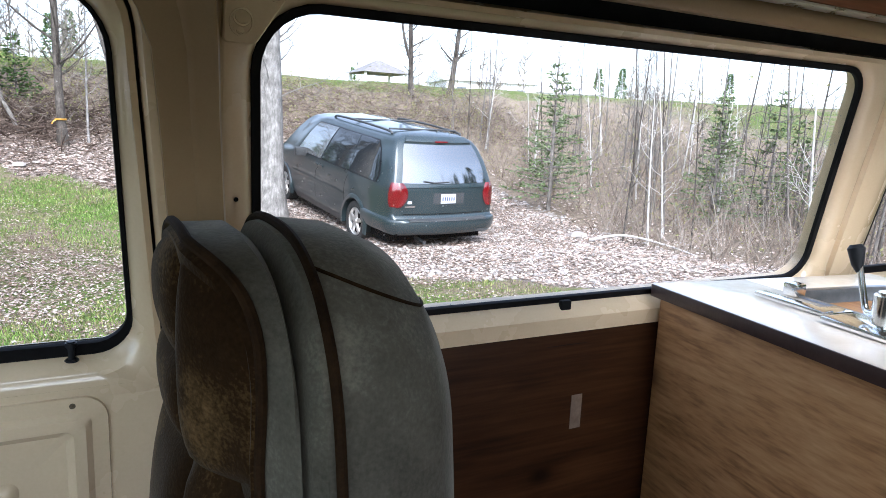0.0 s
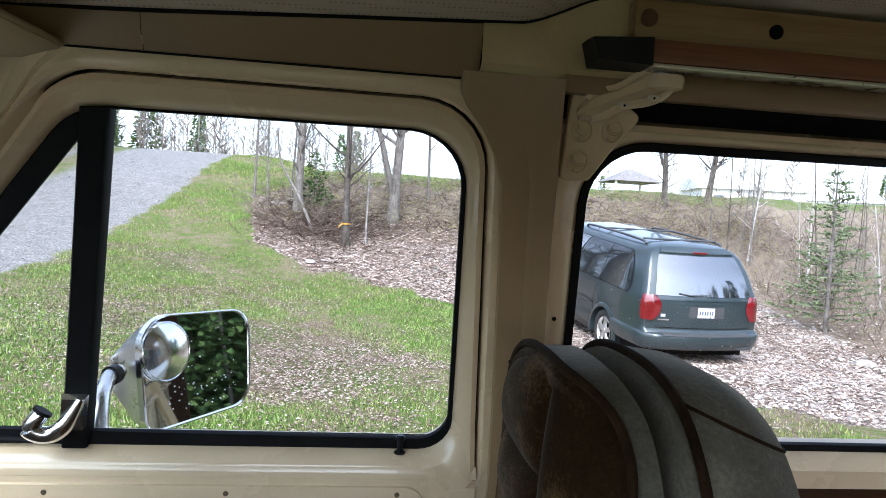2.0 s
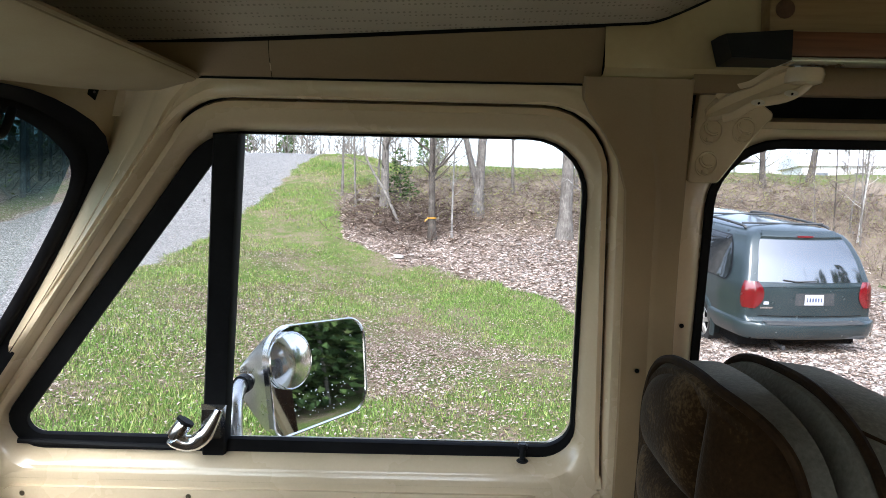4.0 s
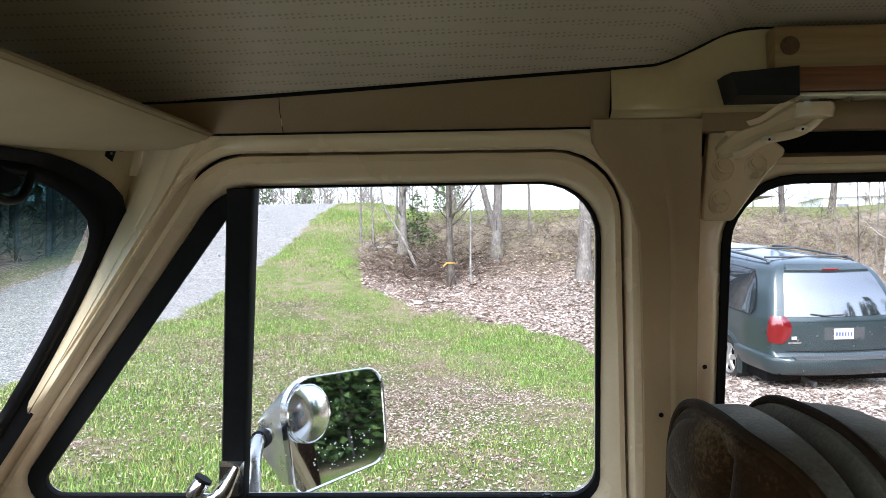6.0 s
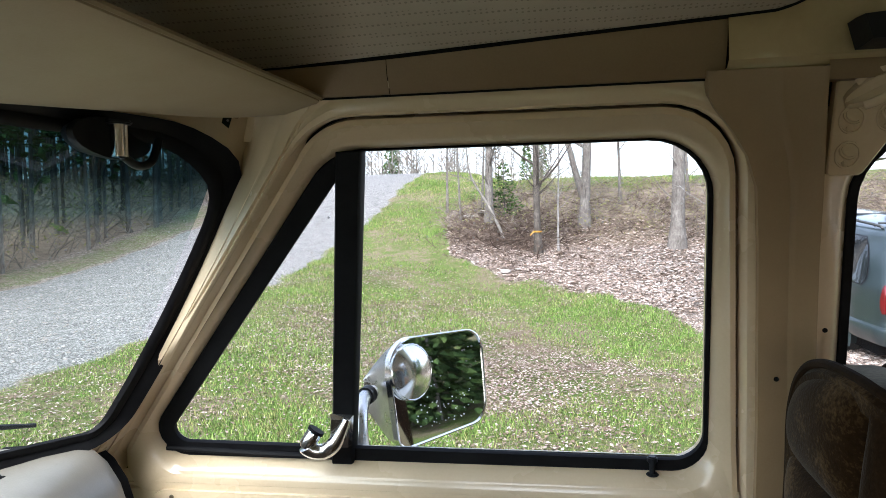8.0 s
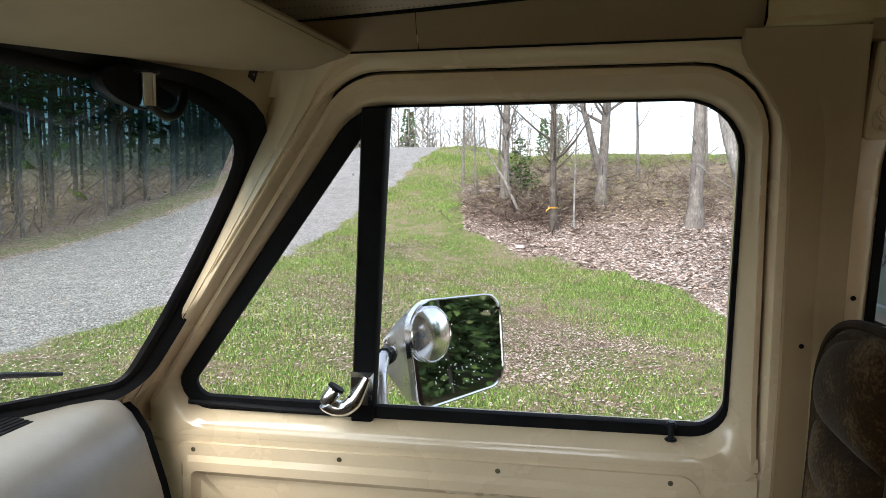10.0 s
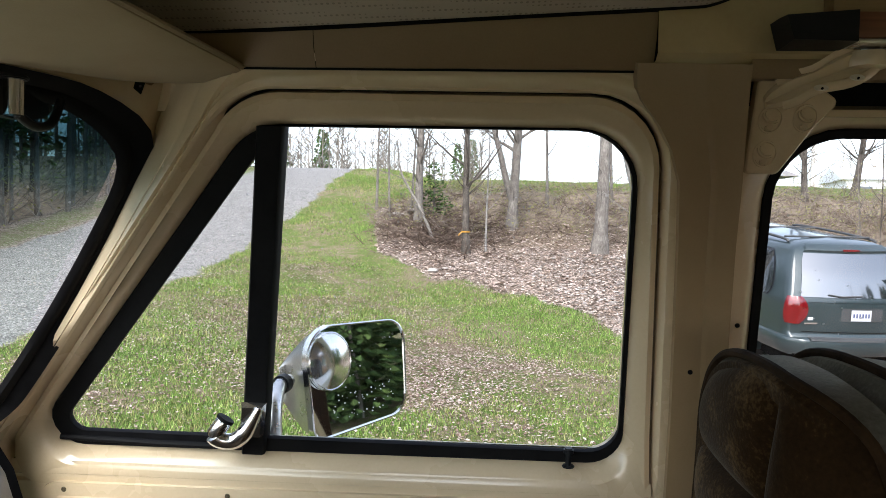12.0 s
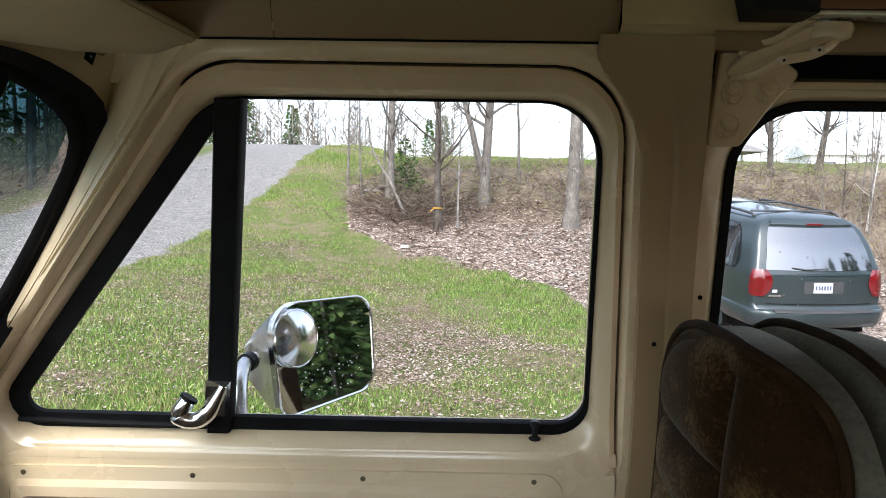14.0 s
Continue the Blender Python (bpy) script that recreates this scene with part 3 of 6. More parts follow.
for x in np.linspace(0.060, 0.32, 14):
    e = ceiling_edge(x)
    w = 0.004 * math.sin((x - 0.06) * 36)
    rows.append([(x, -0.17, 1.842), (x, -0.203, 1.843), (x, -0.212, 1.850), (x, -0.212 - w, 1.87), (x, -0.211 - w, 0.5 * (1.87 + e)), (x, -0.210, e), (x, -0.20, e + 0.01)])
part("beam", loft(rows, False), surface("glossy_cream", (0.44, 0.34, 0.18), (0.52, 0.41, 0.23), 3, 0.14, 0.2, coat=0.7, bump=0.02), header)

# wooden roof boards behind the header
board = thing("roof_board", "red-brown stained wooden board under the roof edge", "board")
part("plank", box((0.262, -0.245, 1.860), (3.0, -0.215, 1.889), 0.003), BOARD, board)
part("end_cap", loft([[(0.186 + 0.008 * (1 - k), -0.212 - 0.045 * t, 1.853 + 0.030 * k + (0.0 if t < 0.9 else 0.002 * (1 - 2 * k))) for t in (0, 0.5, 0.92, 1.0)] + [(0.262, -0.212 - 0.045 * t, 1.853 + 0.034 * k) for t in (1.0, 0.92, 0.5, 0)] for k in (0, 0.06, 0.94, 1)], True, (True, True)), PLASTIC, board, "black plastic end cap")
part("metal_strip", box((0.264, -0.246, 1.8545), (3.0, -0.214, 1.859), 0.001), BRUSHED, board, "thin bright metal strip")
beam = thing("roof_beam", "varnished pine beam with knots along the roof edge", "beam")
part("timber", box((0.245, -0.234, 1.8905), (3.0, -0.206, 1.940), 0.004), PINE, beam)
part("bolt_hole", disc(pose(0.43, -0.2345, 1.913, 90), 0.009, 0.003, 14), SHADOWGAP, beam)
part("knot", disc(pose(0.262, -0.2345, 1.916, 90), 0.011, 0.002, 14), surface("knot_wood", (0.06, 0.025, 0.01), (0.13, 0.06, 0.03), 60, 0.6), beam)

# roof hinge bracket
hinge = thing("roof_hinge", "cream painted steel roof hinge bracket with three bolts", "hinge")
plate = [(0.186, 0.470, 0.006), (0.226, 0.470, 0.010), (0.262, 0.530, 0.012), (0.285, 0.560, 0.008), (0.240, 0.590, 0.02), (0.186, 0.585, 0.006)]
part("plate", loft([wall_loop(plate, 0.030), wall_loop(plate, 0.043), wall_loop(grow(plate, -0.002), 0.045)], True, (False, True)), CREAM, hinge)
TILT = Matrix.Rotation(radians(90 - 17), 4, "X")
for u, v in ((0.207, 0.541), (0.248, 0.543), (0.207, 0.499)):
    bm = loft([[W(u + r * math.cos(a), v - 0.003 + r * 1.15 * math.sin(a), n) for a in np.linspace(0, 2 * math.pi, 25)[:-1]] for r, n in ((0.0150, 0.044), (0.0145, 0.0465), (0.0128, 0.0468), (0.0122, 0.0450))])
    part("boss", bm, CREAM, hinge)
    bm = disc(Matrix.Translation(W(u, v, 0.0445)) @ TILT, 0.0105, 0.007, 20, 0.0022)
    add_disc(bm, Matrix.Translation(W(u - 0.001, v - 0.0145, 0.0445)) @ TILT, 0.0045, 0.005, 12, 0.001)
    part("bolt", bm, CREAM, hinge)
arm = []
for (x, y, z), w in zip(curve_pts([(0.196, -0.175, 1.800), (0.225, -0.190, 1.815), (0.258, -0.200, 1.829), (0.290, -0.205, 1.842), (0.312, -0.205, 1.852)], 4), [0.006, 0.010, 0.013, 0.015, 0.015, 0.013, 0.012, 0.013, 0.015, 0.017, 0.018, 0.018, 0.017, 0.015, 0.012, 0.009, 0.005]):
    arm.append([(x + 0.3 * w, y + 0.012, z - w), (x + 0.3 * w, y - 0.006, z - w), (x + 0.2 * w, y - 0.012, z - 0.6 * w), (x, y - 0.005, z - 0.1 * w), (x - 0.2 * w, y - 0.012, z + 0.6 * w), (x - 0.3 * w, y - 0.006, z + w), (x - 0.3 * w, y + 0.012, z + w)])
part("arm", loft(arm, True, (True, True)), CREAM, hinge, "folded cream hinge arm")
for k in (1, 5):
    part("flange", tube([Vector(r[k]) + Vector((0, -0.004, 0)) for r in arm[2:-2]], 0.0026, 8, 2.4), CREAM, hinge)
for k, d in ((6, -0.004), (10, -0.006)):
    at = Vector(arm[k][2]) + Vector((0.002, d, -0.004))
    bm = disc(Matrix.Translation(at) @ TILT @ Matrix.Diagonal((1.3, 0.6, 1, 1)), 0.0065, 0.003, 18, 0.001)
    washer = part("washer", bm, WORKTOP, hinge, "small pale washer")
    part("rivet", disc(Matrix.Translation(at + Vector((0, -0.0028, -0.001))) @ TILT, 0.0014, 0.002, 10), SHADOWGAP, washer)
part("cup", loft([[(0.300 + 0.026 * math.cos(a) * k, -0.207 + 0.022 * math.sin(a) * k, z) for a in np.linspace(0, 2 * math.pi, 14)[:-1]] for k, z in ((0.4, 1.832), (0.9, 1.836), (1.0, 1.846), (0.96, 1.852), (0.85, 1.846))], True, (True, False)), CREAM, hinge)
part("hinge_bolt", disc(pose(0.292, -0.212, 1.846), 0.007, 0.022, 6, 0.001), BRUSHED, hinge, "steel hinge bolt")


# ---- windscreen, pillar, visor, dash ----
def screen_edge(z):
    """The windscreen's edge beside the door pillar."""
    t = (z - 1.347) / 0.409
    return -0.861 + 0.2965 * t - 0.0615 * t * t
def screen_x(z, d):
    return screen_edge(z) - 0.11 * (1 - math.exp(-d / 0.10)) - 0.10 * d
def screen_pt(d, z, out=0.0):
    return Vector((screen_x(z, d) - out, -0.115 - d, z))
screen = thing("windscreen", "curved van windscreen with dark tinted top band", "window", kind="structure")
ds = [0.0, 0.02, 0.045, 0.08, 0.13, 0.2, 0.3, 0.5, 0.85, 1.2, 1.43, 1.53, 1.6, 1.65, 1.685, 1.71, 1.73]
def sym(d):
    return min(d, 1.73 - d)
def wide(d, z, out=0.0):
    p = screen_pt(sym(d), z, out)
    return Vector((p.x, -0.115 - d, z))
ob = part("screen_pane", loft([[wide(d, z) for d in ds] for z in np.linspace(1.30, 1.87, 8)], False), SCREEN, screen, "clear windscreen with tinted top band")
ob.visible_shadow = False
SCREEN_LOOP = [(-0.02, 1.352, 0.03), (1.75, 1.352, 0.03), (1.75, 1.795, 0.11), (-0.02, 1.795, 0.12)]
def screen_loop(grow_by, out):
    pts = []
    for p in rounded(grow(SCREEN_LOOP, grow_by), 9, 14):
        d = max(-0.06, min(1.79, p.x))
        e = sym(d)
        x = screen_x(p.y, max(e, 0.0)) + (0.4 * -min(e, 0.0))
        pts.append(Vector((x - out, -0.115 - p.x, p.y)))
    return pts
part("screen_seal", loft([screen_loop(-0.008, -0.002), screen_loop(-0.006, -0.010), screen_loop(0.001, -0.013), screen_loop(0.006, -0.011), screen_loop(0.011, -0.018), screen_loop(0.020, -0.026), screen_loop(0.022, 0.0)]), RUBBER, screen, "wide black rubber screen seal")
part("screen_surround", loft([screen_loop(0.019, -0.012), screen_loop(0.024, -0.016), screen_loop(0.040, -0.008), screen_loop(0.10, 0.008)]), CREAM, screen, "cream pressed screen surround")
# door pillar, from the door gutter to the screen surround
rows = []
for k in range(15):
    t = k / 14
    v = -0.10 + 0.72 * t
    u = -0.452 - 0.7705 * (0.562 - v) - 0.010
    if v > 0.52:
        u = -0.494 + 0.6 * (v - 0.52) * (v - 0.40) / 0.2
    a = W(u, v, 0.042)
    z = a.z
    b = Vector((screen_edge(min(z, 1.83)) + 0.022, -0.080, z))
    rows.append([a + Vector((0.010, 0.02, 0)), a, a.lerp(b, 0.12) + Vector((0.002, -0.005, 0)), a.lerp(b, 0.40) + Vector((0.002, -0.006, 0)), a.lerp(b, 0.44) + Vector((0.0, -0.003, 0)), a.lerp(b, 0.48) + Vector((0.002, -0.006, 0)), a.lerp(b, 0.80) + Vector((0.002, -0.006, 0)), b + Vector((0.001, -0.003, 0)), b + Vector((-0.008, 0.004, 0)), b + Vector((-0.026, 0.014, 0))])
part("screen_pillar", loft(rows, False), CREAM, screen, "cream windscreen pillar")
part("corner_panel", box((-0.70, -0.085, 1.795), (-0.46, -0.079, 1.92), 0.001), CREAM, screen)
part("header_panel", loft([[(-0.60 - 0.20 * (1 - abs(2 * t - 1) ** 4) + dx, -0.10 - 1.76 * t, z) for t in np.linspace(0, 1, 16)] for dx, z in ((0.0, 1.825), (0.03, 1.85), (0.10, 1.90), (0.10, 2.02))], False), TRIM, screen, "tan header panel over the screen")
cowl = part("cowl", loft([[(-0.90 - dx - 0.16 * (1 - abs(2 * t - 1) ** 6), 0.06 - 2.1 * t, z) for t in np.linspace(0, 1, 18)] for dx, z in ((-0.04, 1.30), (0.05, 1.29), (0.35, 1.20), (0.60, 1.10), (0.72, 0.9), (0.72, 0.4))], False), bpy.data.materials["white_outer_paint"], screen, "white van bonnet")
wiper = thing("wiper", "black windscreen wiper resting on the screen", "wiper")
part("blade", tube([(-0.908, -0.150, 1.380), (-0.958, -0.205, 1.390), (-1.03, -0.40, 1.385), (-1.06, -0.62, 1.375)], [0.003, 0.005, 0.006, 0.006], 6), PLASTIC, wiper)
part("arm", tube([(-1.045, -0.40, 1.392), (-1.07, -0.62, 1.39), (-1.09, -0.8, 1.33)], 0.005, 6), PLASTIC, wiper)

visor = thing("sun_visor", "cream vinyl padded sun visor with stitched edge", "sun visor")
def visor_pt(s, t, off):
    """s from the door tip inward, t from the screen edge to the cabin edge."""
    tip = Vector((-0.434, -0.150, 1.834))
    inner_f = Vector((-0.78, -0.62, 1.790))
    inner_r = Vector((-0.50, -0.62, 1.848))
    a = Vector((-0.60, -0.150, 1.826)).lerp(inner_f, s)
    b = tip.lerp(inner_r, s)
    p = a.lerp(b, t)
    return p + off
N = Vector((0.33, 0.10, -0.93))
loops = []
for s, sc in ((0.0, 0.35), (0.012, 0.62), (0.03, 0.82), (0.06, 0.95), (0.10, 1.0), (0.3, 1.0), (0.6, 1.0), (1.0, 1.0)):
    c = 0.5
    row = []
    for k in range(18):
        a = 2 * math.pi * k / 18
        t = 0.5 + 0.5 * sc * (abs(math.cos(a)) ** 0.35) * (1 if math.cos(a) > 0 else -1)
        row.append(visor_pt(s, t, N * 0.009 * (abs(math.sin(a)) ** 0.6) * (1 if math.sin(a) > 0 else -1)))
    loops.append(row)
part("pad", loft(loops, True, (True, True)), VISOR, visor)
part("piping", tube(curve_pts([visor_pt(1.0, 1.0, N * 0), visor_pt(0.5, 1.0, N * 0), visor_pt(0.10, 1.0, N * 0), visor_pt(0.03, 0.92, N * 0), visor_pt(0.0, 0.66, N * 0), visor_pt(0.0, 0.36, N * 0)], 6), 0.0035, 6), VISOR, visor)

# the mirror's reflection in the screen, built as a solid inside the glass
mirror_reflection = thing("screen_mirror_reflection", "reflection of the rear view mirror in the screen, built solid in black and chrome", "mirror")
rm = Vector((-0.690, -0.262, 1.783))
part("shell", loft([[rm + Vector((0.02 * h, 0.080 * math.cos(a) * k, 0.026 * math.sin(a) * k)) for a in np.linspace(0, 2 * math.pi, 24)[:-1]] for k, h in ((0.5, -1.2), (0.85, -0.8), (1.0, 0.0), (0.97, 0.35))], True, (True, True)), PLASTIC, mirror_reflection)
part("stem", tube([rm + Vector((0.030, -0.026, 0.014)), rm + Vector((0.030, -0.026, -0.026))], 0.0105, 14), CHROME, mirror_reflection, "chrome mirror stem")
part("cap", disc(Matrix.Translation(rm + Vector((0.030, -0.026, 0.013))), 0.015, 0.005, 18, 0.0015), PLASTIC, mirror_reflection)
part("arm", tube(curve_pts([rm + Vector((0.030, -0.020, -0.024)), rm + Vector((0.032, 0.006, -0.034)), rm + Vector((0.034, 0.034, -0.026)), rm + Vector((0.034, 0.052, 0.004))], 5), 0.0055, 10), PLASTIC, mirror_reflection, "black bent mirror arm")

dash = thing("dashboard", "taupe grained vinyl dashboard with defroster slots", "dashboard")
def dash_prof(y):
    """Profile of the dash at y, from the screen over the top and down its face."""
    x = -0.866 + 0.16 * min(0.35, -0.105 - y)
    return [(-1.02, y, 1.326), (-0.96, y, 1.331), (x - 0.03, y, 1.338), (x, y, 1.337), (x + 0.022, y, 1.331), (x + 0.043, y, 1.314), (x + 0.064, y, 1.282), (x + 0.090, y, 1.20), (x + 0.125, y, 1.05), (x + 0.10, y, 0.95), (x - 0.1, y, 0.9)]
rows = [[Vector(p) + Vector((-0.02, 0.012, -0.012)) for p in dash_prof(-0.105)], [Vector(p) + Vector((-0.006, 0.004, -0.004)) for p in dash_prof(-0.105)]] + [dash_prof(y) for y in (-0.112, -0.13, -0.16, -0.20, -0.26, -0.34, -0.42, -0.6, -1.0, -1.4, -1.84)]
part("dash_body", loft(rows, False), DASHVINYL, dash)
for k in range(7):
    bm = box((-0.004 , -0.09, 0), (0.004, 0.09, 0.003), 0.001, Matrix.Translation((-0.885 - 0.011 * k, -0.33 + 0.004 * k, 1.3355)))
    part("slot", bm, SHADOWGAP, dash)
# black strip painting the shade past the dash end
part("dash_end", loft([[Vector(p) + Vector((-0.02, 0.012 + d, -0.012)) for p in dash_prof(-0.105)] for d in (0.0, 0.03)], False), SHADOWGAP, dash)


# ---- passenger seat ----
seat = thing("captain_seat", "brown velour high-backed captain seat with grey velour sides", "seat")
YC = -0.432


def back_half(z, top, w_top, w_low):
    """Half width of the seat back at height z."""
    t = (top - z)
    w = w_top + (w_low - w_top) * min(1.0, max(0.0, (t - 0.05) / 0.42))
    if t < 0.12:
        q = max(0.0, t / 0.12)
        w = w * (1 - (1 - q) ** 2.6) ** (1 / 2.6)
    return max(w, 0.004)


def back_loop(x_of, top, w_top, w_low, shrink, low=0.80, n=40):
    zs = [low + (top - shrink - low) * (1 - (1 - k / n) ** 2.4) for k in range(n + 1)]
    pts = []
    for z in zs:
        w = max(back_half(z + shrink, top, w_top, w_low) - shrink, 0.003)
        pts.append(Vector((x_of(z), YC - w, z)))
    for z in zs[::-1][1:]:
        w = max(back_half(z + shrink, top, w_top, w_low) - shrink, 0.003)
        pts.append(Vector((x_of(z), YC + w, z)))
    return pts


def front_x(z):
    return 0.098 + 0.05 * (1.53 - z) - 0.09 * max(0.0, 1.42 - z) ** 1.3


def wrapped(pts, k):
    """The front face bends back towards the aisle."""
    out = []
    for p in pts:
        q = min(1.0, max(0.0, (YC - 0.045 - p.y) / 0.11))
        tuck = 0.062 * k * min(1.0, max(0.0, (1.525 - p.z) / 0.16)) * min(1.0, max(0.0, (YC + 0.02 - p.y) / 0.20))
        out.append(Vector((p.x + 0.036 * k * q * q * (3 - 2 * q), p.y + tuck, p.z)))
    return out


# front cushion body (its side band shows grey)
def slab(name, xs_, top, w_top, w_low, mat, label="", bend=()):
    loops = [back_loop(lambda z, dx=dx: front_x(z) + dx, top, w_top, w_low, sh) for dx, sh in xs_]
    loops = [wrapped(loop, bend[k] if k < len(bend) else 0.0) for k, loop in enumerate(loops)]
    return part(name, loft(loops, True, (True, True)), mat, seat, label)
slab("front_cushion", ((0.012, 0.02), (0.0, 0.006), (0.006, 0.0), (0.045, 0.0), (0.058, 0.010), (0.062, 0.03)), 1.535, 0.150, 0.215, VELOURSIDE, "grey velour side band", (1.0, 1.0, 1.0, 0.32, 0.05))
slab("back_shell", ((0.064, 0.05), (0.066, 0.014), (0.074, 0.003), (0.095, 0.0), (0.135, 0.004), (0.175, 0.022), (0.205, 0.055), (0.225, 0.105), (0.232, 0.16)), 1.537, 0.160, 0.225, VELOURSIDE, "grey velour back shell")
slab("front_face", ((-0.002, 0.020), (-0.004, 0.006), (0.003, 0.0015)), 1.535, 0.150, 0.215, VELOUR, "brown velour front face", (1.0, 1.0, 1.0))
# lobed front pads, bounded by fractions of the half width
def lobe(s0, s1, zlow, ztop, bulge, bow0=0.0, bow1=0.0):
    rows = []
    for i in range(17):
        a = i / 16
        row = []
        for j in range(17):
            t = j / 16
            f = max(0.0, (1 - abs(2 * a - 1) ** 2.6)) * max(0.0, (1 - abs(2 * t - 1) ** 2.6))
            s = s0 + (s1 - s0) * a + (bow0 * (1 - a) + bow1 * a) * t * t
            z = zlow(s) + (ztop(s) - zlow(s)) * t
            w = back_half(z, 1.535, 0.150, 0.215) - 0.004
            row.append(Vector((front_x(z) + 0.006 - bulge * f ** 0.55, YC + s * w, z)))
        rows.append(wrapped(row, 1.0))
    return loft(rows, False)
def crest(s):
    return 1.530 - 0.030 * abs(s) ** 3
def split(s):
    return 1.408 + 0.010 * s
def split_low(s):
    return 1.335 + 0.012 * s
part("side_lobe", lobe(-0.12, 1.0, split, crest, 0.024, bow0=-0.34), VELOUR, seat, "gold-brown velour side lobe")
part("centre_lobe", lobe(-1.0, -0.10, lambda s: 1.33, crest, 0.022, bow1=-0.34), VELOUR, seat, "dark brown velour centre pad")
part("middle_lobe", lobe(-0.14, 1.0, split_low, lambda s: split(s) + 0.006, 0.024), VELOUR, seat, "gold-brown velour middle lobe")
part("lower_lobe", lobe(-0.14, 1.0, lambda s: 1.0, lambda s: split_low(s) + 0.008, 0.034), VELOUR, seat, "dark brown velour lower pad")
part("lower_lobe", lobe(-1.0, -0.12, lambda s: 0.95, lambda s: 1.338, 0.030), VELOUR, seat, "dark brown velour lower pad")
for dx, top, wt, wl_, sh, r in ((0.002, 1.535, 0.150, 0.215, 0.0, 0.0065), (0.082, 1.537, 0.160, 0.225, 0.0, 0.0065)):
    part("piping", tube(wrapped(back_loop(lambda z, dx=dx: front_x(z) + dx, top, wt, wl_, sh - 0.001), 1.0 if dx < 0.05 else 0.0), r * 0.68, 8), PIPING, seat, "brown piping on the seat edge")
seam = []
for dx, sh in ((0.080, 0.0), (0.095, 0.0), (0.135, 0.004), (0.175, 0.022), (0.205, 0.055)):
    z = 1.520 - 0.42 * (dx - 0.08)
    seam.append(Vector((front_x(z) + dx, YC - max(back_half(z + sh, 1.537, 0.160, 0.225) - sh, 0.01) - 0.0005, z)))
part("stitched_seam", tube(curve_pts(seam, 4), 0.0016, 6), PIPING, seat, "stitched seam over the back shell")
bm = box((-0.42, YC - 0.25, 0.80), (0.16, YC + 0.25, 0.96), 0.05, segments=4)
part("seat_cushion", bm, VELOUR, seat)
part("pedestal", box((-0.30, YC - 0.16, 0.522), (0.10, YC + 0.16, 0.80), 0.02), PLASTIC, seat)

# ---- kitchen unit behind the seat ----
panel = thing("wall_panel", "dark brown wood-grain panel lining the van side", "panel")
part("board", box((0.235, -0.002, 0.55), (1.75, 0.010, 1.233), 0.002), PANELWOOD, panel)
part("scrape", box((0.888, -0.0034, 1.025), (0.915, -0.0022, 1.098), 0.0004), surface("bare_scrape", (0.09, 0.060, 0.04), (0.16, 0.115, 0.08), 40, 0.8), panel, "pale scraped mark")
unit = thing("kitchen_cabinet", "oak-print kitchen cabinet beside the van wall", "cabinet")
CAB = Matrix.Translation((1.097, -0.012, 0)) @ Matrix.Rotation(radians(-7.5), 4, "Z")
part("end_panel", box((0.0, -1.02, 0.522), (0.018, 0.0, 1.294), 0.002, CAB), COUNTERWOOD, unit, "oak-print end panel with knots")
part("carcass", box((0.018, -1.0, 0.522), (0.46, -0.06, 1.292), 0.002, CAB), COUNTERWOOD, unit)
top = thing("worktop", "glossy cream laminate worktop with dark edge strip", "worktop")
def add_top(bm, lo, hi):
    return add_box(bm, lo, hi, 0.002, CAB)
bm = bmesh.new()
for lo, hi in (((-0.012, -1.03, 1.294), (0.235, 0.015, 1.317)), ((0.235, -0.115, 1.294), (0.62, 0.015, 1.317)), ((0.235, -1.03, 1.294), (0.62, -0.40, 1.317)), ((0.52, -0.40, 1.294), (0.62, -0.115, 1.317))):
    add_top(bm, lo, hi)
part("slab", bm, WORKTOP, top)
part("edge_strip", box((-0.017, -1.03, 1.291), (-0.0125, 0.013, 1.3172), 0.002, CAB), EDGING, top, "dark brown edge strip")
sink = thing("sink", "steel sink basin set in the worktop", "sink")
rim = [(0.225, -0.41, 0.03), (0.53, -0.41, 0.03), (0.53, -0.105, 0.03), (0.225, -0.105, 0.03)]
def sink_loop(d, z):
    return [CAB @ Vector((p.x, p.y, z)) for p in rounded(grow(rim, d))]
part("basin", loft([sink_loop(0.008, 1.318), sink_loop(0.006, 1.321), sink_loop(-0.008, 1.320), sink_loop(-0.014, 1.312), sink_loop(-0.02, 1.22), sink_loop(-0.05, 1.19)], True, (False, True)), surface("dull_steel", (0.20, 0.21, 0.23), (0.30, 0.31, 0.33), 20, 0.3, 0.4, metal=0.9), sink)
hinge2 = thing("lid_catch", "small chrome lid catch on the worktop", "catch")
part("bar", box((0.135, -0.275, 1.318), (0.165, -0.115, 1.327), 0.003, CAB), CHROME, hinge2)
part("block", box((0.205, -0.150, 1.318), (0.235, -0.118, 1.345), 0.005, CAB), CHROME, hinge2)
part("foot", box((0.135, -0.275, 1.318), (0.215, -0.235, 1.324), 0.003, CAB), CHROME, hinge2)
pump = thing("sink_pump", "chrome hand pump tap with black knob lever", "tap")
part("base", box((0.10, -0.47, 1.318), (0.19, -0.30, 1.330), 0.005, CAB), CHROME, pump)
part("body", disc(CAB @ Matrix.Translation((0.15, -0.385, 1.329)), 0.024, 0.06, 20, 0.006), CHROME, pump)
lever = part("lever", tube(curve_pts([CAB @ Vector(p) for p in ((0.15, -0.37, 1.350), (0.16, -0.340, 1.345), (0.165, -0.325, 1.372), (0.165, -0.310, 1.42))], 5), 0.0055, 10), CHROME, pump, "chrome lever")
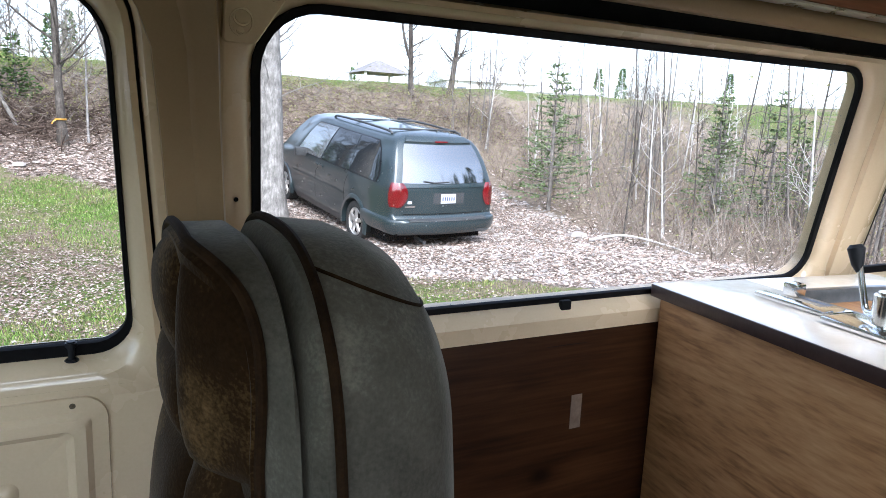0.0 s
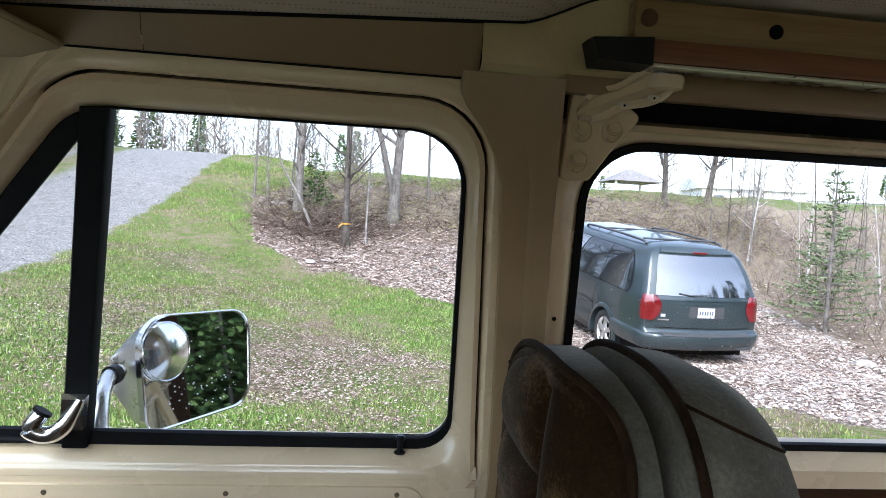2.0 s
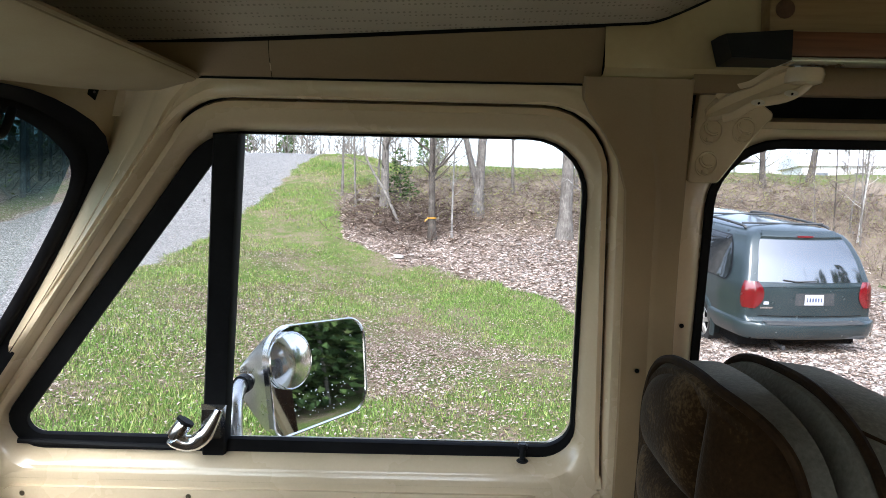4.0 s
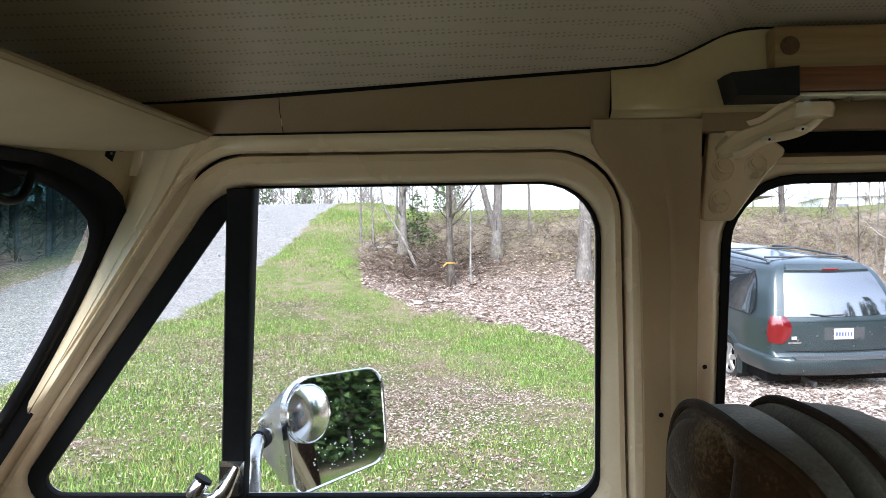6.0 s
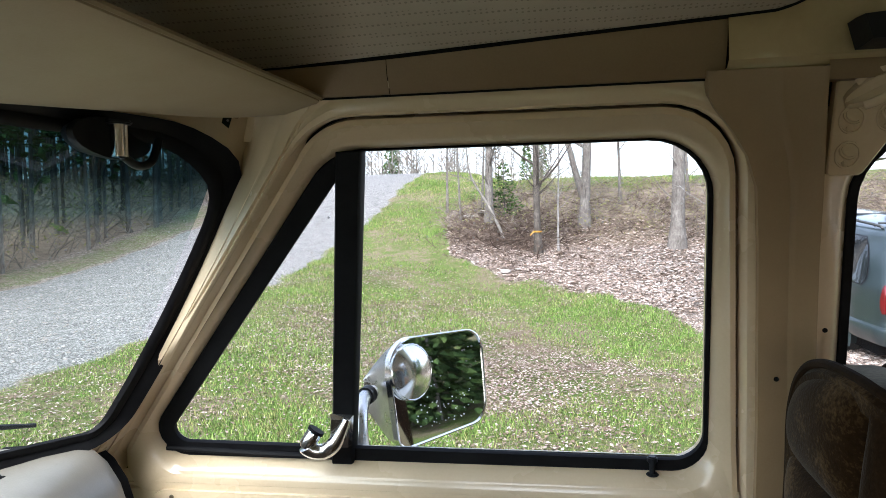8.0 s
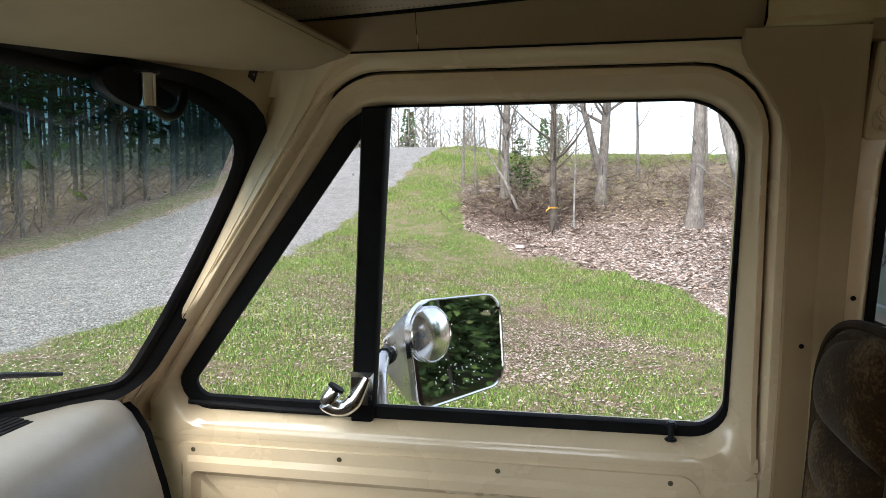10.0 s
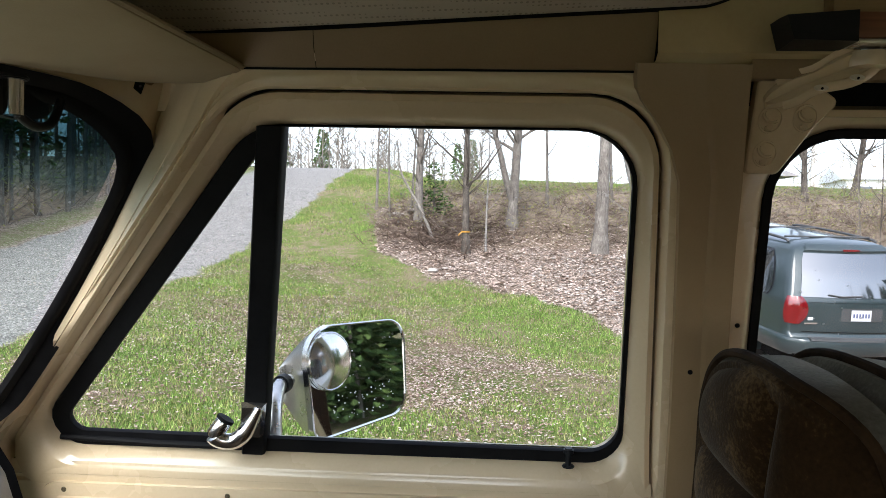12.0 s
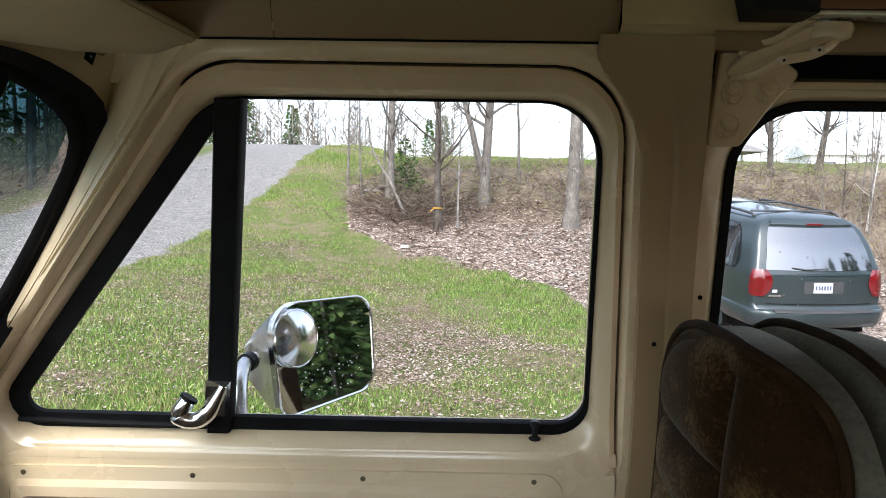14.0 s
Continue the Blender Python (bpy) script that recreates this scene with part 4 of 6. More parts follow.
part("knob", tube([CAB @ Vector(p) for p in ((0.165, -0.312, 1.408), (0.165, -0.306, 1.42), (0.165, -0.299, 1.447), (0.165, -0.297, 1.453))], [0.006, 0.010, 0.0145, 0.010], 14), PLASTIC, lever, "black lever knob")
part("spout", tube(curve_pts([CAB @ Vector(p) for p in ((0.15, -0.385, 1.375), (0.19, -0.385, 1.44), (0.25, -0.36, 1.45), (0.29, -0.33, 1.41))], 5), 0.011, 10), CHROME, pump, "chrome spout")

# ---- outside mirror on the door ----
wing = thing("wing_mirror", "chrome wing mirror with round blind-spot mirror, spotted with rain", "mirror")
MIRROR = surface("mirror_face", (0.62, 0.64, 0.62), (0.70, 0.72, 0.70), 30, 0.015, 0.03, metal=1.0, bump=0.0)
MY = 0.215
def mirror_pt(px, pz, d):
    """A place on the mirror head: across, up, and back from its face."""
    ax = Vector((0.62, 0.785, 0)).normalized()
    back = Vector((-0.785, 0.62, -0.13)).normalized()
    return Vector((-0.361, MY, 1.365)) + ax * px + ax.cross(-back) * -pz + back * d
HEAD = [(-0.106, -0.104, 0.024), (0.122, -0.092, 0.045), (0.130, 0.090, 0.042), (-0.114, 0.096, 0.058)]
def head_loop(d, back, k=1.0):
    return [mirror_pt(p.x * k - 0.12 * (1 - k) - 0.45 * max(0.0, back - 0.01), p.y * k, back) for p in rounded(grow(HEAD, d))]
part("shell", loft([head_loop(0.0, 0.004), head_loop(0.0, 0.010), head_loop(-0.012, 0.035, 0.97), head_loop(-0.03, 0.060, 0.85), head_loop(-0.045, 0.075, 0.6)], True, (False, True)), BRUSHED, wing, "weathered chrome shell")
part("rim", loft([head_loop(0.001, 0.012), head_loop(0.001, -0.001), head_loop(-0.001, -0.002), head_loop(-0.003, -0.001), head_loop(-0.003, 0.004)]), CHROME, wing)
part("mirror_glass", loft([head_loop(-0.0028, 0.001)], True, (False, True)), MIRROR, wing, "flat mirror glass", smooth=False)
spot_c = (-0.066, 0.032)
part("spot_mirror", loft([[mirror_pt(spot_c[0] + 0.048 * k * math.cos(a), spot_c[1] + 0.052 * k * math.sin(a), -h) for a in np.linspace(0, 2 * math.pi, 33)[:-1]] for k, h in ((1.0, 0.001), (1.0, 0.008), (0.96, 0.010), (0.94, 0.009), (0.8, 0.0125), (0.6, 0.016), (0.4, 0.0182), (0.2, 0.0196), (0.03, 0.020))], True, (False, True)), CHROME, wing, "round convex blind-spot mirror")
arm_m = part("bracket", tube(curve_pts([mirror_pt(-0.12, 0.004, 0.045), mirror_pt(-0.150, 0.0, 0.030), mirror_pt(-0.180, -0.035, 0.005), mirror_pt(-0.190, -0.10, -0.01), mirror_pt(-0.180, -0.19, -0.04)], 6), 0.0125, 12), BRUSHED, wing, "bent chrome tube bracket")
part("collar", tube([mirror_pt(-0.132, 0.003, 0.039), mirror_pt(-0.146, 0.001, 0.032)], 0.0165, 14), PLASTIC, wing)
rng = random.Random(5)
bm = bmesh.new()
for _ in range(60):
    p = mirror_pt(rng.uniform(-0.06, 0.09), rng.uniform(-0.075, -0.02 if rng.random() < 0.8 else 0.06), 0.0005)
    bmesh.ops.create_icosphere(bm, subdivisions=1, radius=rng.uniform(0.0007, 0.0017), matrix=Matrix.Translation(p))
tagged(part("rain_drops", bm, surface("water_drop", (0.8, 0.82, 0.82), (0.9, 0.9, 0.9), 30, 0.05, bump=0), wing, "drying rain drops"), kind="stuff")


# ---- the land ----
def smooth(a, b, x):
    t = np.clip((np.asarray(x, float) - a) / (b - a), 0, 1)
    return t * t * (3 - 2 * t)


ROAD_Y = [-200, 2, 7, 11, 15, 18, 21, 24, 27, 30, 34, 45, 90, 400]
ROAD_Z = [0.0, -0.05, 0.05, 0.31, 0.78, 1.28, 1.95, 2.68, 3.40, 3.95, 4.25, 4.3, 4.0, 3.5]
LOT_Y = [-200, 1, 4, 7, 9.6, 13, 15, 17, 18, 20, 22, 24, 40, 90, 400]
LOT_Z = [0.0, 0.0, -0.12, -0.24, -0.28, 0.12, 0.50, 0.98, 1.38, 2.35, 2.95, 3.15, 3.4, 3.3, 3.0]


def land(x, y):
    """Height of the ground."""
    x, y = np.asarray(x, float), np.asarray(y, float)
    def soft(ys, zs):
        return sum(np.interp(y + d, ys, zs) for d in (-1.2, -0.6, 0, 0.6, 1.2)) / 5
    road, lot = soft(ROAD_Y, ROAD_Z), soft(LOT_Y, LOT_Z)
    right = np.interp(x, [-1e3, 12, 18, 25, 32, 1e3], [-0.28, -0.28, 0.6, 2.3, 3.1, 3.1])
    top = 3.2
    lot = np.where(lot < top, top - (top - lot) * (top - right) / (top + 0.28), lot)
    w = smooth(0.6, 4.6, -x)
    z = lot * (1 - w) + road * w
    z = z + 0.35 * smooth(11.8, 19, -x) * smooth(-30, 5, y)
    lump = np.sin(x * 1.3 + 0.7 * np.sin(y * 0.9)) * np.sin(y * 1.1 + 0.4) * 0.035 + np.sin(x * 3.1 + y * 1.7) * np.sin(y * 2.9 - x) * 0.012
    return z + lump * (1 - smooth(5.5, 6.5, -x) * (1 - smooth(11, 12, -x)))


class Table:
    """A quick look-up of a field over the plan."""

    def __init__(self, fn, x0, x1, y0, y1, step):
        self.x0, self.y0, self.step = x0, y0, step
        xs_, ys_ = np.arange(x0, x1 + step, step), np.arange(y0, y1 + step, step)
        a, b = np.meshgrid(xs_, ys_)
        self.z = np.asarray(fn(a, b)).tolist()
        self.nx, self.ny = len(xs_) - 2, len(ys_) - 2

    def __call__(self, x, y):
        u, v = (x - self.x0) / self.step, (y - self.y0) / self.step
        i, j = max(0, min(self.nx, int(u))), max(0, min(self.ny, int(v)))
        u, v = u - i, v - j
        a, b = self.z[j], self.z[j + 1]
        return (a[i] * (1 - u) + a[i + 1] * u) * (1 - v) + (b[i] * (1 - u) + b[i + 1] * u) * v


H = Table(land, -48, 80, -34, 80, 0.3)


def grass_edge(x):
    """How far from the van the lawn reaches at x."""
    return np.interp(x, [-4.6, -3.3, -2.6, -1.3, -0.1, 1.05, 1.95, 2.4, 3.2, 4.6, 5.4, 7], [40, 19.5, 15.6, 14.3, 13.5, 12.5, 11.2, 9.6, 6.4, 5.6, 4.4, 3.0])


def wobble(x, y, s=1.0):
    return np.sin(x * 2.1 * s + 1.3 * np.sin(y * 1.7 * s)) * np.sin(y * 2.6 * s + 0.6 * np.sin(x * 3.3 * s))


def masks(x, y):
    """Lawn, road gravel, brush floor, far field."""
    wob = wobble(x, y) * 0.35 + wobble(x, y, 2.7) * 0.15
    lawn = smooth(-0.45, 0.45, grass_edge(x) - y + wob) * smooth(6.7, 6.0, -x + 0.4 * wob) * smooth(-60, -50, y)
    road = smooth(5.5, 6.3, -x + 0.4 * wob) * smooth(11.9, 11.2, -x + 0.4 * wob)
    verge = smooth(11.2, 11.9, -x + 0.4 * wob) * smooth(14.2, 12.8, -x + 0.6 * wob)
    field = np.clip(smooth(20.0, 21.8, y + 1.2 * wob) * (1 - smooth(2.5, 6, -x) * smooth(11, 9, -x)) * smooth(12.5, 10, -x) + smooth(17, 24, x + wob), 0, 1)
    brush = np.clip(np.maximum(smooth(16.2, 17.4, y + 0.5 * wob) * smooth(3.6, 2.4, -x), np.maximum(smooth(6.9, 8.2, x - 0.10 * y + 0.5 * wob), smooth(12.8, 14.2, -x))), 0, 1)
    lawn = np.maximum(lawn * (1 - road), np.clip(verge * 0.50, 0, 1))
    lawn = np.maximum(lawn, field * 0.9)
    return lawn, road, np.clip(brush - field, 0, 1), field


LAWN, ROAD, BRUSH = [Table(lambda a, b, k=k: masks(a, b)[k], -20, 20, 0, 30, 0.15) for k in range(3)]
BARE = Table(lambda x, y: wobble(x * 0.5 + 2, y * 0.5, 1.0) * 0.5 + wobble(x, y, 1.6) * 0.5, -20, 20, 0, 30, 0.15)
LUSH = Table(lambda x, y: 0.6 + 0.5 * wobble(x * 0.4, y * 0.4) + 0.5 * ((x - 1.0) ** 2 * 0.5 + (y - 10.8) ** 2 * 0.35 < 1.2), -20, 20, 0, 30, 0.15)


def ground_material():
    m, nodes, links, bsdf = mat_new("land")
    v = coords(nodes, links)
    at = nodes.new("ShaderNodeAttribute")
    at.attribute_name = "cover"
    sep = nodes.new("ShaderNodeSeparateColor")
    links.new(at.outputs["Color"], sep.inputs[0])
    big, mid, fine = noise_node(nodes, links, v, 0.55, 5), noise_node(nodes, links, v, 3.4, 5, 0.65), noise_node(nodes, links, v, 24, 5, 0.7)
    tiny = noise_node(nodes, links, v, 90, 3, 0.7)
    # lawn: fresh green, mossy yellow and bare brown patches
    gmix = math_node(nodes, links, "ADD", math_node(nodes, links, "MULTIPLY", big, 0.35), math_node(nodes, links, "ADD", math_node(nodes, links, "MULTIPLY", mid, 0.30), math_node(nodes, links, "MULTIPLY", fine, 0.35)))
    lawn = ramp_node(nodes, links, gmix, [(0.36, (0.10, 0.072, 0.052)), (0.45, (0.18, 0.142, 0.098)), (0.50, (0.100, 0.115, 0.036)), (0.57, (0.070, 0.118, 0.020)), (0.66, (0.18, 0.205, 0.055))])
    # litter and stones
    vo = nodes.new("ShaderNodeTexVoronoi")
    vo.inputs["Scale"].default_value = 23
    links.new(v, vo.inputs["Vector"])
    vo2 = nodes.new("ShaderNodeTexVoronoi")
    vo2.inputs["Scale"].default_value = 52
    links.new(v, vo2.inputs["Vector"])
    chip = nodes.new("ShaderNodeSeparateColor")
    links.new(vo.outputs["Color"], chip.inputs[0])
    chip2 = nodes.new("ShaderNodeSeparateColor")
    links.new(vo2.outputs["Color"], chip2.inputs[0])
    cf = math_node(nodes, links, "ADD", math_node(nodes, links, "MULTIPLY", chip.outputs[0], 0.5), math_node(nodes, links, "MULTIPLY", chip2.outputs[1], 0.5))
    litter = ramp_node(nodes, links, cf, [(0.1, (0.055, 0.040, 0.032)), (0.4, (0.135, 0.103, 0.082)), (0.65, (0.25, 0.205, 0.172)), (0.9, (0.38, 0.335, 0.30))])
    gravel = ramp_node(nodes, links, math_node(nodes, links, "ADD", math_node(nodes, links, "MULTIPLY", tiny, 0.5), math_node(nodes, links, "MULTIPLY", chip2.outputs[0], 0.5)), [(0.28, (0.040, 0.039, 0.038)), (0.5, (0.150, 0.146, 0.139)), (0.74, (0.46, 0.45, 0.43))])
    patch = math_node(nodes, links, "ADD", math_node(nodes, links, "MULTIPLY", mid, 0.45), math_node(nodes, links, "MULTIPLY", fine, 0.55))
    gravel = mix_node(nodes, links, 0.40, gravel, ramp_node(nodes, links, patch, [(0.36, (0.055, 0.053, 0.050)), (0.5, (0.15, 0.146, 0.138)), (0.62, (0.30, 0.29, 0.275))]))
    brush = ramp_node(nodes, links, math_node(nodes, links, "ADD", math_node(nodes, links, "MULTIPLY", mid, 0.5), math_node(nodes, links, "MULTIPLY", fine, 0.5)), [(0.32, (0.085, 0.064, 0.048)), (0.5, (0.18, 0.142, 0.105)), (0.66, (0.28, 0.235, 0.18))])
    field = ramp_node(nodes, links, mid, [(0.3, (0.10, 0.13, 0.04)), (0.7, (0.17, 0.20, 0.07))])

    def edge(channel):
        f = math_node(nodes, links, "ADD", channel, math_node(nodes, links, "MULTIPLY", math_node(nodes, links, "SUBTRACT", fine, 0.5), 0.9))
        return ramp_node(nodes, links, f, [(0.38, (0, 0, 0)), (0.62, (1, 1, 1))])
    col = mix_node(nodes, links, edge(sep.outputs[2]), litter, brush)
    col = mix_node(nodes, links, edge(sep.outputs[1]), col, gravel)
    col = mix_node(nodes, links, edge(sep.outputs[0]), col, lawn)
    links.new(col, bsdf.inputs["Base Color"])
    bsdf.inputs["Roughness"].default_value = 0.95
    bsdf.inputs["Specular IOR Level"].default_value = 0.15
    hgt = math_node(nodes, links, "ADD", math_node(nodes, links, "MULTIPLY", vo.outputs["Distance"], -0.6), math_node(nodes, links, "ADD", fine, tiny))
    bump_node(nodes, links, bsdf, hgt, 0.7, 0.03)
    return m


def spaced(lo, hi, fine, far):
    mid = list(np.arange(lo, hi + fine / 2, fine))
    a, b, d = [], [], fine
    x = mid[-1]
    while x < far:
        d *= 1.25
        x += d
        a.append(x)
    x, d = mid[0], fine
    while x > -far:
        d *= 1.25
        x -= d
        b.append(x)
    return np.array(b[::-1] + mid + a)


gx, gy = spaced(-16, 16, 0.22, 900), spaced(0.5, 24, 0.22, 900)
GX, GY = np.meshgrid(gx, gy)
GZ = land(GX, GY)
nx, ny = len(gx), len(gy)
faces = [(j * nx + i, j * nx + i + 1, (j + 1) * nx + i + 1, (j + 1) * nx + i) for j in range(ny - 1) for i in range(nx - 1)]
ground = link_mesh("ground", np.stack([GX.ravel(), GY.ravel(), GZ.ravel()], 1).tolist(), faces, ground_material())
tagged(ground, "sloping lawn, leaf litter, gravel drive and rough bank", "ground", kind="structure")
cover = ground.data.color_attributes.new("cover", "FLOAT_COLOR", "POINT")
la, ro, br, fi = masks(GX.ravel(), GY.ravel())
cover.data.foreach_set("color", np.stack([la, ro, br, np.ones_like(la)], 1).astype(np.float32).ravel())


# ---- parked minivan ----
PAINT = surface("slate_blue_metallic", (0.018, 0.029, 0.032), (0.027, 0.040, 0.044), 2.0, 0.34, 0.42, metal=0.25, fine=500, bump=0.02, coat=0.7, spec=0.4)
REARGLASS = surface("rear_car_glass", (0.010, 0.012, 0.015), (0.016, 0.019, 0.022), 3, 0.04, 0.07, bump=0.0, spec=1.0, coat=1.0)
CARGLASS = surface("dark_car_glass", (0.008, 0.010, 0.012), (0.013, 0.016, 0.018), 3, 0.03, 0.05, bump=0.0, spec=0.6, coat=0.4)
SIDEGLASS = surface("light_car_glass", (0.05, 0.055, 0.055), (0.08, 0.085, 0.085), 3, 0.03, 0.05, bump=0.0, spec=0.8, coat=0.5)
for m in (REARGLASS, SIDEGLASS):
    m.node_tree.nodes["Principled BSDF"].inputs["IOR"].default_value = 2.0
CARGREY = surface("grey_car_plastic", (0.03, 0.032, 0.034), (0.05, 0.052, 0.054), 9, 0.5, 0.6)
TAILRED = surface("red_lamp", (0.085, 0.003, 0.005), (0.14, 0.005, 0.008), 9, 0.1, 0.14, fine=60, bump=0.1, coat=0.8)
TYRE = surface("tyre_rubber", (0.012, 0.012, 0.012), (0.028, 0.027, 0.025), 14, 0.8)
ALLOY = surface("dusty_alloy", (0.42, 0.41, 0.39), (0.55, 0.54, 0.52), 12, 0.3, 0.45, metal=0.8)
PLATEWHITE = surface("plate_white", (0.42, 0.43, 0.46), (0.50, 0.51, 0.54), 20, 0.4)

car = thing("minivan", "dark slate-blue minivan parked on stony ground, dusty", "minivan")


def car_half(z, s):
    """Half width at height z; s runs from the tail (0) to the nose (1)."""
    w = np.interp(z, [0.20, 0.32, 0.55, 0.85, 1.06, 1.12, 1.45, 1.62, 1.72, 1.79, 1.83], [0.90, 0.96, 0.99, 1.0, 0.985, 0.97, 0.885, 0.815, 0.735, 0.55, 0.0])
    taper = 1 - 0.10 * smooth(0.80, 1.0, s) - 0.06 * smooth(0.12, 0.0, s)
    return float(w * taper)


def car_y(z, s):
    """Place along the car of station s at height z, from the tail."""
    tail = float(np.interp(z, [0.20, 0.30, 0.62, 0.66, 1.04, 1.10, 1.40, 1.66, 1.74, 1.79, 1.83], [0.10, 0.02, 0.0, 0.06, 0.08, 0.10, 0.23, 0.40, 0.49, 0.62, 0.95]))
    nose = float(np.interp(z, [0.20, 0.30, 0.60, 0.85, 1.00, 1.06, 1.45, 1.68, 1.77, 1.83], [4.95, 5.06, 5.06, 4.98, 4.70, 4.42, 3.92, 3.58, 3.35, 2.9]))
    return tail + (nose - tail) * s


ZS = [0.28 + 0.035 * k for k in range(16)] + [0.85, 0.93, 1.0, 1.06, 1.11, 1.20, 1.32, 1.44, 1.54, 1.62, 1.68, 1.72, 1.755, 1.79, 1.81, 1.824, 1.83]
SS = [0.0, 0.002, 0.006, 0.013, 0.023, 0.036, 0.055, 0.075, 0.09] + [0.10 + 0.011 * k for k in range(25)] + [0.40, 0.44, 0.48, 0.54, 0.60, 0.66, 0.70] + [0.71 + 0.011 * k for k in range(20)] + [0.94, 0.97, 1.0]


def arch_drop(yy, z):
    """How far a point of the flank is tucked in for the wheel arches."""
    for c in (1.10, 4.13):
        r = math.hypot(yy - c, z - 0.33)
        if r < 0.405:
            return True
    return False


def car_pt(z, s, side, out=0.0):
    k = 1.0
    if s < 0.035:
        k = 0.925 + 0.075 * math.sqrt(max(0.0, 1 - (1 - s / 0.035) ** 2))
    return Vector((side * (car_half(z, s) * k + out), car_y(z, s), z))


verts, faces = [], []
rows = {}
for side in (-1, 1):
    for i, s in enumerate(SS):
        for j, z in enumerate(ZS):
            rows[side, i, j] = len(verts)
            verts.append(car_pt(z, s, side))
for side in (-1, 1):
    for i in range(len(SS) - 1):
        for j in range(len(ZS) - 1):
            mid = car_pt((ZS[j] + ZS[j + 1]) / 2, (SS[i] + SS[i + 1]) / 2, side)
            if arch_drop(mid.y, mid.z) or (mid.z < 0.40 and SS[i] < 0.16):
                continue
            f = [rows[side, i, j], rows[side, i + 1, j], rows[side, i + 1, j + 1], rows[side, i, j + 1]]
            faces.append(f if side == 1 else f[::-1])
TAIL_N = 12
def tail_pt(z, t, out=0.0):
    """A place on the tail: t from -1 to 1 across."""
    p = car_pt(z, 0.0, 1)
    bow = 0.09 * (1 - t * t)
    return Vector((p.x * t, p.y - bow - out, z + 0.0))
for i, s in ((0, 0.0), (len(SS) - 1, 1.0)):
    for j in range(4 if i == 0 else 0, len(ZS) - 1):
        grid = []
        for z in (ZS[j], ZS[j + 1]):
            row = []
            for k in range(TAIL_N + 1):
                t = -1 + 2 * k / TAIL_N
                p = car_pt(z, s, 1)
                verts.append(Vector((p.x * t, p.y + (-0.09 if i == 0 else 0.10) * (1 - t * t), z)))
                row.append(len(verts) - 1)
            grid.append(row)
        for k in range(TAIL_N):
            f = [grid[0][k], grid[0][k + 1], grid[1][k + 1], grid[1][k]]
            faces.append(f if i == 0 else f[::-1])
bm = bmesh.new()
vs = [bm.verts.new(v) for v in verts]
for f in faces:
    bm.faces.new([vs[i] for i in f])
bmesh.ops.remove_doubles(bm, verts=bm.verts, dist=0.002)
part("body", bm, PAINT, car)


def flank_patch(name, s0, s1, z0, z1, side, mat, out, parent, label="", n=10, slant0=0.0, slant1=0.0, taper=0.0):
    rws = []
    for j in range(7):
        z = z0 + (z1 - z0) * j / 6
        a, b = s0 + slant0 * j / 6, s1 + slant1 * j / 6
        rws.append([car_pt(z, a + (b - a) * k / n, side, out) for k in range(n + 1)])
    return part(name, loft(rws, False), mat, parent, label)


def window_patch(name, s0, s1, z0, z1, side, mat, out):
    """A side window between two lines that run up the flank."""
    rws = []
    for j in range(13):
        q = j / 12
        rws.append([car_pt(z0 + (z1 - z0) * q, s0(q) + (s1(q) - s0(q)) * k / 16, side, out) for k in range(17)])
    return part(name, loft(rws, False), mat, car, "dark tinted side window")


